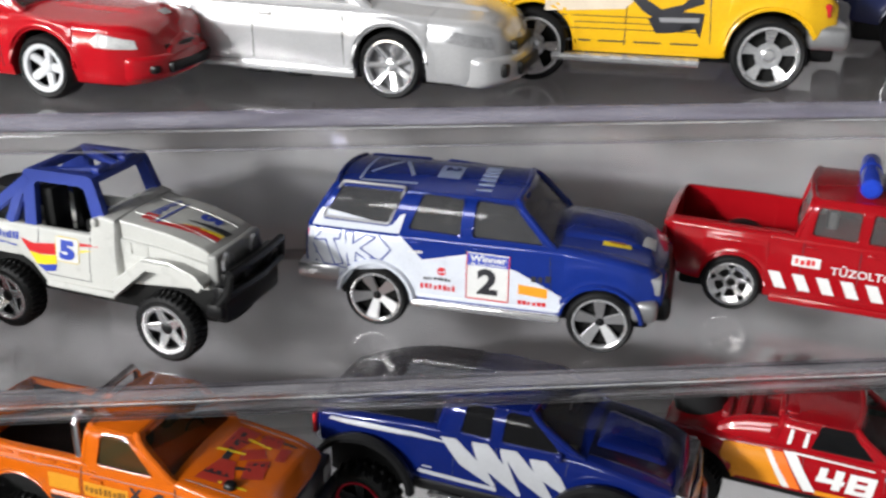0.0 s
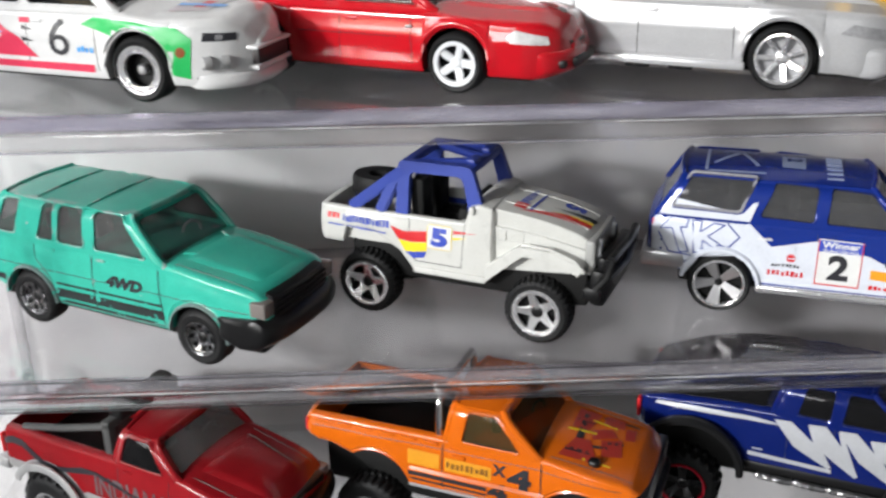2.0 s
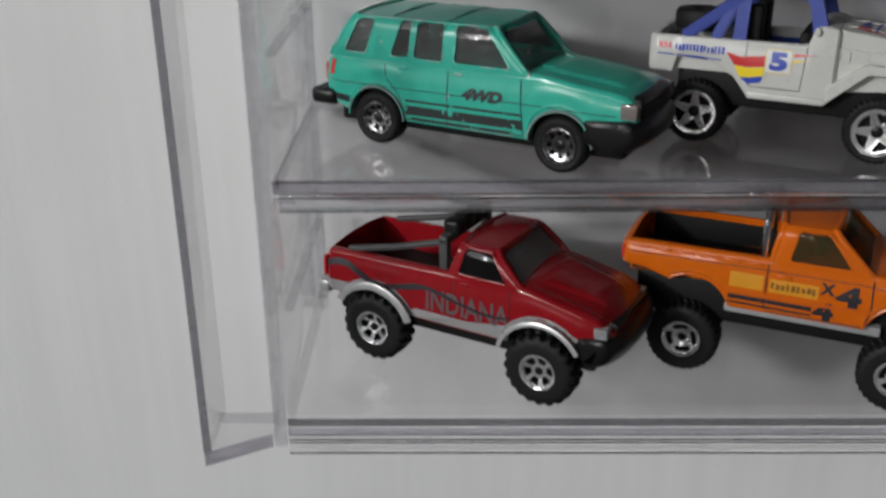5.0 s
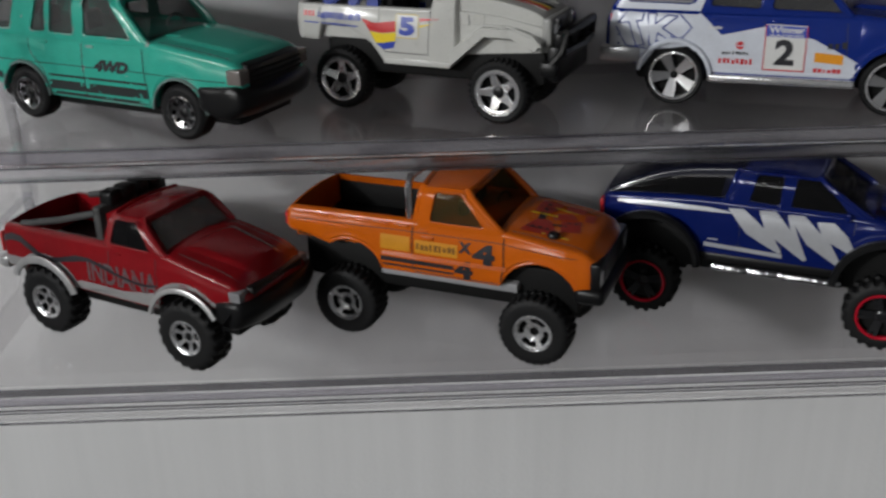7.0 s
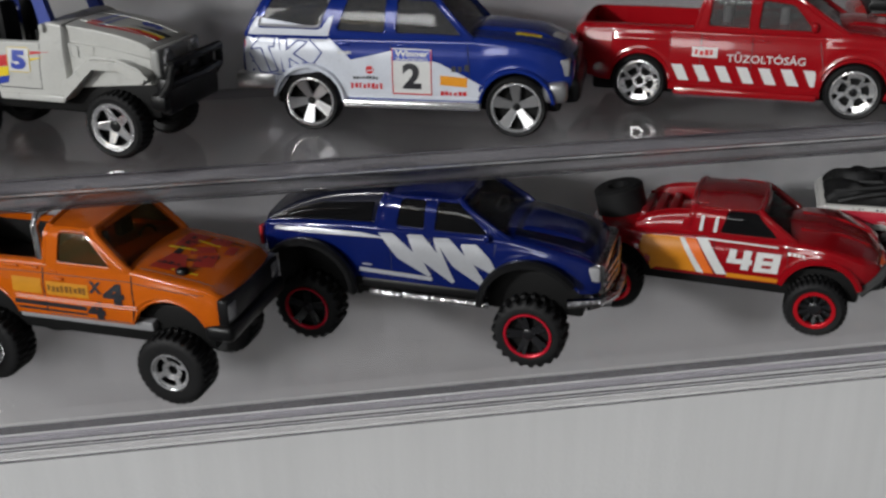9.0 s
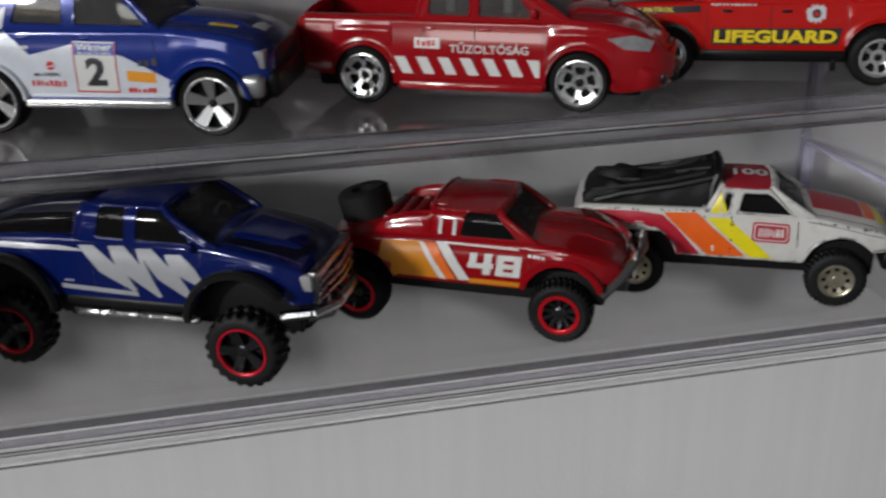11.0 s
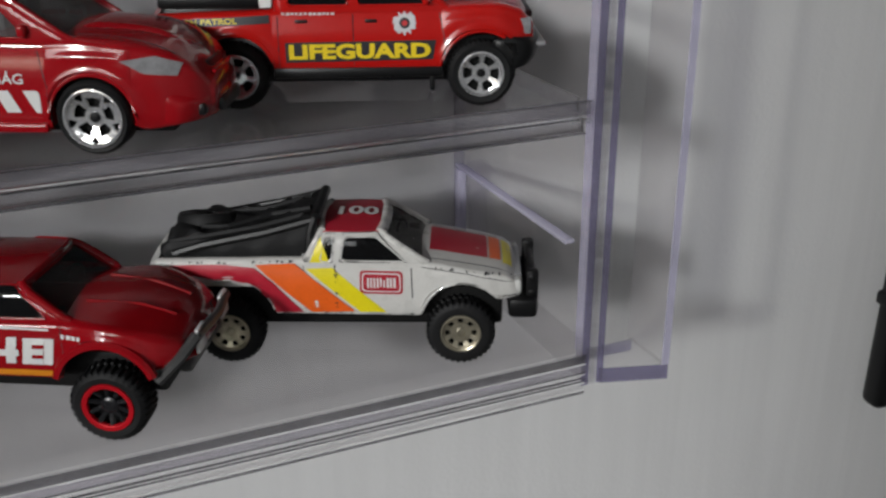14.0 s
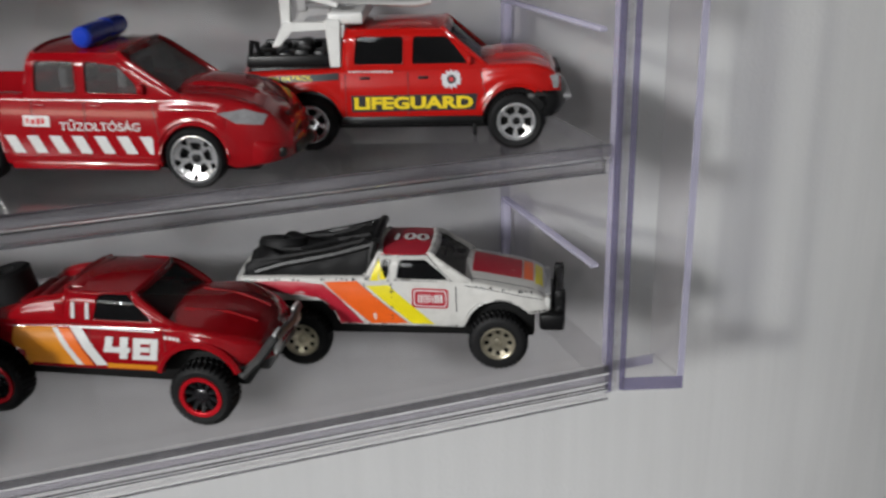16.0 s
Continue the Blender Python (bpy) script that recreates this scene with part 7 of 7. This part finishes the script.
    for y in (-9.0, 9.0):
        rbox((57.4, y - 1.3, 10), (59.8, y + 1.3, 18.6), 0.5, 2, bb)
    rbox((57.8, -10.6, 16.2), (59.4, 10.6, 18.0), 0.5, 2, bb), rbox((57.8, -10.6, 13.4), (59.4, 10.6, 14.8), 0.4, 2, bb)
    c.add("bull_bar", bb, BLACK, "black plastic bull bar")
    c.lamps(56.4, 8.4, 11.4, 14.6, 17.2, surface("chipped_lamp", (0.6, 0.6, 0.58), 0.4), depth=1.2), c.box("grille", (55.0, -8.2, 14.2), (56.6, 8.2, 17.4), GREYP, 0.3), c.bonnet_lines(39, 54, 9.8)
    c.seam([(14.9, 21.6), (15.0, 11)]), c.seam([(20.9, 21), (21.0, 11)], 0.13), c.seam([(35.4, 21.2), (35.6, 14)], 0.13), c.handles([(16.6, 17.6)], white)
    for w in ([(17.9, 21.3), (20.5, 21.3), (21.1, 26.5), (19.4, 26.5)], [(21.9, 21.4), (34.6, 21.3), (29.0, 26.7), (22.7, 26.7)]):
        c.seam(w + w[:1], 0.12, half)
    c.seam([(37.4, 20.2), (46, 18.9), (54.6, 16.9)], 0.1)


indiana_pickup(), orange_pickup(), blue_monster(), trophy_truck(), white_pickup()


# ---- the top shelf ----
def saloon(name, rear, front, paint, label, wb_x1, roof, belt, glass, rim_style, rim, hw=13.0, r=5.6, rim_r=4.0, dish=DARK, lip=0.5, coupe=False, lip_mat=None, nose_z=10.5, tail=-13.5, pillar=0.8, sill=3.8, hub=None, blunt=False):
    c = Car(name, rear, front, Z_TOP, hw, label)
    wb = c.wb
    nose = wb + wb_x1
    c.shell(paint, x0=tail, x1=nose, top=[(tail, belt - 2.4), (tail + 2, belt - 0.2), (wb * 0.3, belt), (wb - 6, belt), (wb + 4, belt - 0.8), (nose - 5, nose_z + 1.4), (nose - 1.5, nose_z), (nose, nose_z - 2.2)], low=[(tail, 6.4), (-8, 4.6), (6, sill), (wb - 6, sill), (wb + 8, 3.6), (nose - 3, 3.4), (nose, 4.8)],
            plan=[(tail, 10.6), (tail + 2.5, 12.4), (0, 13.0), (wb, 13.0)] + ([(wb + 7, 12.9), (nose - 8.6, 12.3), (nose - 5.6, 10.8), (nose - 3, 8.8), (nose - 1.2, 6.6), (nose, 4.8)] if blunt else [(wb + 7, 12.6), (nose - 7, 12.0), (nose - 4.5, 10.9), (nose - 2.4, 9.3), (nose - 0.9, 7.4), (nose, 5.2)]), arches=[(0, r + 0.3, r + 0.7), (wb, r + 0.3, r + 0.8)], crown=1.0, shoulder=2.0, lean=0.7, flare=0.4, ridges=((belt - 4.6, 0.1, 0.5),))
    c.chassis(2.6, 8.5, tail + 3, nose - 5, 2.6)
    c.wheels(r, 5.0, rim_r, rim_style, rim, dish, lip=lip, lip_mat=lip_mat, hub=hub)
    a, b = (-6, wb - 4) if not coupe else (-4, wb - 4)
    t0, t1 = (3.5, wb - 14.5)
    mid = wb * 0.42
    wins = [[(a + 5, belt + 0.9), (mid - 0.9, belt + 0.9), (mid - 0.5, roof - 1.4), (t0 + 3, roof - 1.6)], [(mid + 0.9, belt + 0.9), (b - 3.4, belt + 0.9), (t1 - 0.4, roof - 1.6), (mid + 1.0, roof - 1.4)]]
    c.cabin(paint, belt, roof, (a, b), (t0, t1), 12.0, 9.6, wins, glass, crown=1.0, pillar=pillar)
    c.seam([(mid, belt - 0.6), (mid, sill + 1.4)]), c.seam([(wb - 8.6, belt - 0.6), (wb - 8.2, sill + 1.4)]), c.handles([(mid + 2.4, belt - 2.2)], paint)
    c.lamps(tail + 0.6, 6.8, 10.6, belt - 4.8, belt - 2.2, REDP, "tail_light", 0.9)
    return c, wb, nose


def race_coupe():
    paint = surface("race_white_paint", (0.60, 0.60, 0.60), 0.24, coat=0.5, vary=0.04)
    green = surface("race_green_print", (0.02, 0.42, 0.10), 0.3)
    pink = surface("carmine_print", (0.60, 0.03, 0.08), 0.3)
    c, wb, nose = saloon("toy_race_coupe", (-.1422, .1849), (-.1055, .1704), paint, "white die-cast race coupe with green, red and blue livery", 18.6, 24.5, 15.6, SMOKE, "dish", SATIN, r=5.8, rim_r=4.3, dish=BLACK, lip=1.25, lip_mat=RIM, nose_z=13.4, coupe=True, hub=0.9, blunt=True)
    ring = arc(0, 6.2, 6.95, 20, 75, 5)
    c.decal([(-12.4, 9), (-12.2, 13), (-6, 13.6), (*arc(0, 6.2, 6.95, 120, 120, 1)[0],), (-8, 7.4)], SKYP, "blue_print")
    c.decal([(6.6, 12.2), (11.4, 11.0), (9.6, 13.6), (4.4, 13.8)], SKYP, "blue_print"), c.decal([(6.4, 7.0), (18.6, 7.0), (14.8, 10.4), (12.0, 11.8), (9.0, 13.8), (11.2, 10.4), (6.2, 9.4)], pink, "red_print")
    c.decal([(6.2, 5.0), (30.4, 4.9), (30.4, 6.3), (6.2, 6.2)], pink, "red_print"), c.decal([(15.6, 9.8), (18.2, 9.8), (15.6, 10.6)], INK), c.decal([(15.6, 11.8), (18.2, 11.8), (15.6, 12.6)], INK), c.decal([(15.2, 13.0), (17.4, 13.0), (17.4, 13.9), (15.2, 13.9)], pink, "red_print")
    c.letters("6", 21.4, 25.6, 7.6, 6.4, INK, 0.0, "number", 0.14)
    c.bars(27.2, 8.4, 3.6, 1.1, SKYP, 3)
    fr = arc(wb, 6.2, 7.05, 130, 30, 8)
    c.decal([(28.4, 13.2), *fr, (47.2, 9.6), (47.6, 12.6), (44, 13.6), (wb, 14.2), (31, 14.6)], green, "green_print", 0.12), c.decal([*arc(wb, 6.2, 7.2, 62, -6, 8), (49.4, 4.8), (50.0, 11.6), (47.4, 13.4), (43.6, 13.8)], green, "green_print", 0.12)
    c.top_decal([(43, -4.4), (52, -3.6), (52, -2.2), (43, -2.8)], SKYP, "bonnet_print", 0.22)
    c.decal(arc(48.0, 9.4, 0.9, 0, 315, 7), surface("brown_lamp", (0.22, 0.06, 0.015), 0.3), "side_lamp", 0.2)
    c.decal([(nose - 6.6, 11.2), (nose - 2.0, 11.0), (nose - 2.0, 12.3), (nose - 6.4, 12.6)], INK, "headlight", 0.15, both=True, label="dark slit headlight"), c.decal([(nose - 4.6, 11.4), (nose - 3.6, 11.35), (nose - 3.6, 12.1), (nose - 4.6, 12.2)], LENS, "headlight_lens", 0.24, both=True)
    pale = surface("pale_grey_lamp", (0.46, 0.46, 0.46), 0.2, coat=0.4)
    for s in (-1, 1):
        for x in (nose - 5.6, nose - 3.2):
            lamp_ = lathe([(0.05, 0.1), (0.7, 0.1), (0.85, -0.05), (1.1, 0.0), (1.15, 0.3), (1.15, 1.4)], 16)
            bmesh.ops.transform(lamp_, matrix=Matrix.Translation((x + 0.3, s * (c.body.side(x, 7.6) + 0.2), 7.6)) @ Matrix.Rotation(radians(90 - s * 48), 4, "Z"), verts=lamp_.verts)
            c.add("fog_lamp", lamp_, pale)
    c.box("air_intake", (nose - 3.0, -5.4, 6.4), (nose + 0.95, 5.4, 9.2), surface("dark_brown_mesh", (0.018, 0.013, 0.013), 0.5), 0.4)
    c.box("intake_frame", (nose - 3.0, -6.2, 9.1), (nose + 1.2, 6.2, 9.8), paint, 0.3), c.box("intake_frame", (nose - 3.0, -6.2, 5.6), (nose + 1.2, 6.2, 6.5), paint, 0.3)
    c.profile("front_spoiler", [(nose - 9, 3.2), (nose + 0.4, 2.8), (nose + 1.4, 3.8), (nose + 1.0, 5.4), (nose - 9, 5.2)], -11.9, 11.9, paint, "white front spoiler", 0.5, 7.6, nose - 5)
    c.top_decal([(43, -8), (50, -6.4), (50, 6.4), (43, 8)], surface("grey_print_top", (0.45, 0.40, 0.42), 0.3), "bonnet_print"), c.top_decal([(46.6, -5), (48.6, -4.6), (48.6, 0), (46.6, 0)], REDP, "bonnet_print", 0.2)


def red_coupe():
    red = surface("cherry_red_paint", (0.46, 0.005, 0.012), 0.18, coat=0.7, vary=0.05)
    c, wb, nose = saloon("toy_red_coupe", (-.0862, .1886), (-.0507, .1718), red, "red die-cast sports coupe with white five-spoke wheels", 18.8, 23.0, 14.4, GLASS, (5, 1.5, 1.4, "bar"), surface("white_wheel", (0.62, 0.63, 0.65), 0.35), r=5.4, rim_r=4.0, dish=DARK, lip=0.75, nose_z=11.8, coupe=True, sill=3.6)
    c.decal([(nose - 9.4, 10.6), (nose - 8.6, 9.6), (nose - 2.4, 9.2), (nose - 2.8, 10.6), (nose - 8, 11.9)], surface("bright_lamp", (0.62, 0.62, 0.62), 0.12, coat=0.6, vary=0.25, scale=500), "headlight", 0.2, both=True, label="long clear headlight"), c.box("air_intake", (nose - 1.8, -5.6, 4.8), (nose + 1.6, 5.6, 6.6), BLACK, 0.4), c.profile("front_bumper", [(nose - 8, 3.4), (nose - 1, 3.0), (nose + 1.4, 4.4), (nose + 1.4, 7.6), (nose - 0.4, 8.4), (nose - 8, 8.2)], -10.8, 10.8, red, "red moulded front bumper", 0.7, 4.6, nose - 5), c.bulge(wb - 2, nose - 4, 6.6, 4.6, 0.4, red)
    for s in (-1, 1):
        c.box("fog_lamp", (nose - 1.6, s * 7.6 - 1.0, 5.0), (nose + 0.1, s * 7.6 + 1.0, 6.4), BLACK, 0.4)
    c.add("bonnet_slot", tube([(nose - 0.2, -5, 9.0), (nose + 0.9, 0, 9.1), (nose - 0.2, 5, 9.0)], 0.35, 6), BLACK)
    c.box("repeater_lamp", (29.8, -13.2, 11.2), (31.2, -12.6, 11.8), LENS, 0.2), c.seam([(8, 9.6), (28, 9.6)], 0.07)
    c.top_decal([(nose - 3.8, -1.2), (nose - 2.4, -1.2), (nose - 2.4, 1.2), (nose - 3.8, 1.2)], SATIN, "bonnet_badge")


def silver_saloon():
    silver = surface("silver_metallic_paint", (0.48, 0.48, 0.49), 0.26, metal=0.35, coat=0.5, vary=0.05)
    c, wb, nose = saloon("toy_silver_saloon", (-.0336, .1866), (.0064, .1686), silver, "silver die-cast sports saloon with chrome multi-spoke wheels", 19.2, 25.0, 15.2, GLASS, (7, 0.8, 0.9, "bar"), RIM, r=5.7, rim_r=4.5, dish=GREYP, lip=0.5, nose_z=12.4, sill=3.9)
    for s in (-1, 1):
        c.box("fog_vent", (nose - 2.6, s * 8.0 - 1.2, 4.6), (nose + 0.3, s * 8.0 + 1.0, 6.8), BLACK, 0.4)
        c.add("side_skirt", rbox((6, s * 12.7 - 0.8, 3.2), (wb - 6, s * 12.7 + 0.8, 4.8), 0.5), silver)
    c.decal([(nose - 10, 10.6), (nose - 2.2, 9.2), (nose - 2.6, 11.2), (nose - 8, 12.2)], LENS, "headlight", 0.2, both=True, label="long clear headlight")
    c.box("grille", (nose - 2.0, -5.6, 8.6), (nose + 1.0, 5.6, 10.2), BLACK, 0.4), c.profile("front_bumper", [(nose - 9, 3.2), (nose, 2.8), (nose + 1.8, 3.8), (nose + 1.4, 7.6), (nose - 0.4, 8.2), (nose - 9, 7.8)], -11.4, 11.4, silver, "silver moulded front bumper", 0.6, 4.4, nose - 5), c.box("air_intake", (nose - 2.2, -5.4, 4.4), (nose + 1.95, 5.4, 6.8), BLACK, 0.4), c.bulge(wb - 2, nose - 4, 6.8, 5.0, 0.5, silver)
    for x in (16, 24):
        c.box("underbody_fin", (x, -11.6, 2.2), (x + 4.6, -9.6, 3.8), BLACK, 0.4)


def yellow_suv():
    paint = surface("taxi_yellow_paint", (0.74, 0.42, 0.01), 0.25, coat=0.6, vary=0.05)
    c = Car("toy_yellow_suv", (.0328, .1815), (.0727, .1704), Z_TOP, 13.4, "yellow die-cast off-roader with black and cream flame prints")
    wb = c.wb
    c.shell(paint, x0=-14, x1=52, top=[(-14, 18.4), (-12.5, 20), (30, 20), (44, 18.8), (50, 17.6), (52, 15.4)], low=[(-14, 9), (-8, 7.4), (5, 5.6), (33, 5.4), (46, 8.6), (52, 9)],
            plan=[(-14, 12), (-12, 13.1), (46, 13.1), (50, 12.2), (52, 11)], arches=[(0, 6.6, 7.4), (wb, 6.6, 7.5)], crown=0.8, shoulder=1.7)
    c.chassis(3.8, 12, -11, 49, 3.4)
    c.wheels(6.5, 5.6, 5.2, "five", RIM, DARK, lip=0.6, hub=1.3, z=6.2)
    c.cabin(paint, 20, 29.6, (-12, 30.5), (-8, 21), 12.5, 10.8, [[(-8.6, 21), (4.0, 21), (4.2, 28), (-6.4, 28)], [(6, 21), (15.4, 21), (15.4, 28), (6.2, 28)], [(17.4, 21), (27.6, 21), (21.4, 27.8), (17.6, 28)]], SMOKE, crown=0.8)
    cream = surface("cream_print", (0.66, 0.56, 0.44), 0.35)
    c.decal([(2, 12.6), (16, 13.4), (18, 15.2), (13, 18), (2, 18)], cream, "cream_flame")
    c.decal([(17.0, 15.4), (19.2, 13.2), (22.6, 11.2), (26.8, 13.8), (29.6, 14.8), (29.0, 17.6), (26, 14.6), (22.4, 13.6), (19.0, 15.6), (16.4, 18)], INK, "black_flame", 0.14), c.decal([(20.2, 11.8), (21.8, 9.4), (24.6, 9.6), (27.2, 11.6), (28.4, 10.4), (29.4, 8.8), (29.8, 13.2), (22.8, 13.4)], INK, "black_flame", 0.14)
    c.decal([(22.4, 11.4), (29.0, 11.6), (29.0, 12.4), (22.0, 12.2)], surface("grey_flame_print", (0.25, 0.25, 0.26), 0.35), "grey_flame", 0.2)
    for x in (5.6, 11.8, 18.0, 24.4):
        c.decal([(x, 7.5), (x + 4.8, 7.5), (x + 4.8, 7.8), (x, 7.8)], INK)
    for s in (-1, 1):
        c.add("side_bar", tube([(3.6, s * 12.9, 4.6), (29.6, s * 12.9, 4.4)], 0.85, 10), RIM, "chrome side bar")
    for z in (9.8, 10.9, 12.0):
        c.seam([(4.6, z), (29, z)], 0.09)
    c.box("front_bumper", (47.6, -12.4, 7.4), (54.6, 12.4, 11.8), SATIN, 1.2, "silver front bumper", 3), c.lamps(51.0, 8.6, 12.0, 13.0, 15.4, REDP, "front_lamp", 2.2), c.box("grille", (50.8, -8, 12.4), (52.4, 8, 16), BLACK, 0.4), c.box("skid_plate", (46, -9, 4.6), (53, 9, 7.4), BLACK, 0.8)
    c.box("rear_bumper", (-16, -12.6, 8.4), (-11, 12.6, 11.4), BLACK, 1)
    c.seam([(16.4, 19.4), (16.4, 7)]), c.seam([(30.4, 19.4), (31.2, 8)])


def dark_wagon():
    navy = surface("navy_paint", (0.012, 0.016, 0.055), 0.25, coat=0.6)
    c = Car("toy_navy_estate", (.1085, .1880), (.1480, .1700), Z_TOP, 13.0, "dark navy die-cast estate car with ribbed grey bumper")
    wb = c.wb
    c.shell(navy, x0=-13.5, x1=wb + 14, top=[(-13.5, 17.4), (-12, 19.4), (wb - 8, 19.4), (wb + 10, 18), (wb + 14, 15.8)], low=[(-13.5, 8), (6, 6), (wb - 7, 6), (wb + 14, 8)], plan=[(-13.5, 11.8), (-11, 12.9), (wb + 9, 12.9), (wb + 14, 11)], arches=[(0, 5.9, 6.6), (wb, 5.9, 6.7)], crown=0.8)
    c.chassis(3.6, 11, -11, wb + 11)
    c.wheels(5.8, 5.0, 4.0, (5, 1.4, 1.6, "bar"), SATIN, DARK)
    c.cabin(navy, 19.4, 28.6, (-11, wb - 8.4), (-8, wb - 17), 12.3, 10.6, [[(-7.4, 20.4), (6, 20.4), (6.4, 27), (-5.6, 27)], [(8, 20.4), (wb - 11.6, 20.4), (wb - 17.4, 27), (8.2, 27)]], SMOKE)
    b = rbox((-16.4, -12.6, 7.4), (-11.4, 12.6, 11.4), 1.0)
    for z in (8.2, 9.4, 10.6):
        rbox((-16.9, -11, z - 0.25), (-16.2, 11, z + 0.25), 0.1, 1, b)
    c.add("rear_bumper", b, GREYP, "grey ribbed rear bumper"), c.lamps(-13.2, 8.6, 12, 12.4, 17, REDP, "tail_light", 0.9)


race_coupe(), red_coupe(), silver_saloon(), yellow_suv(), dark_wagon()
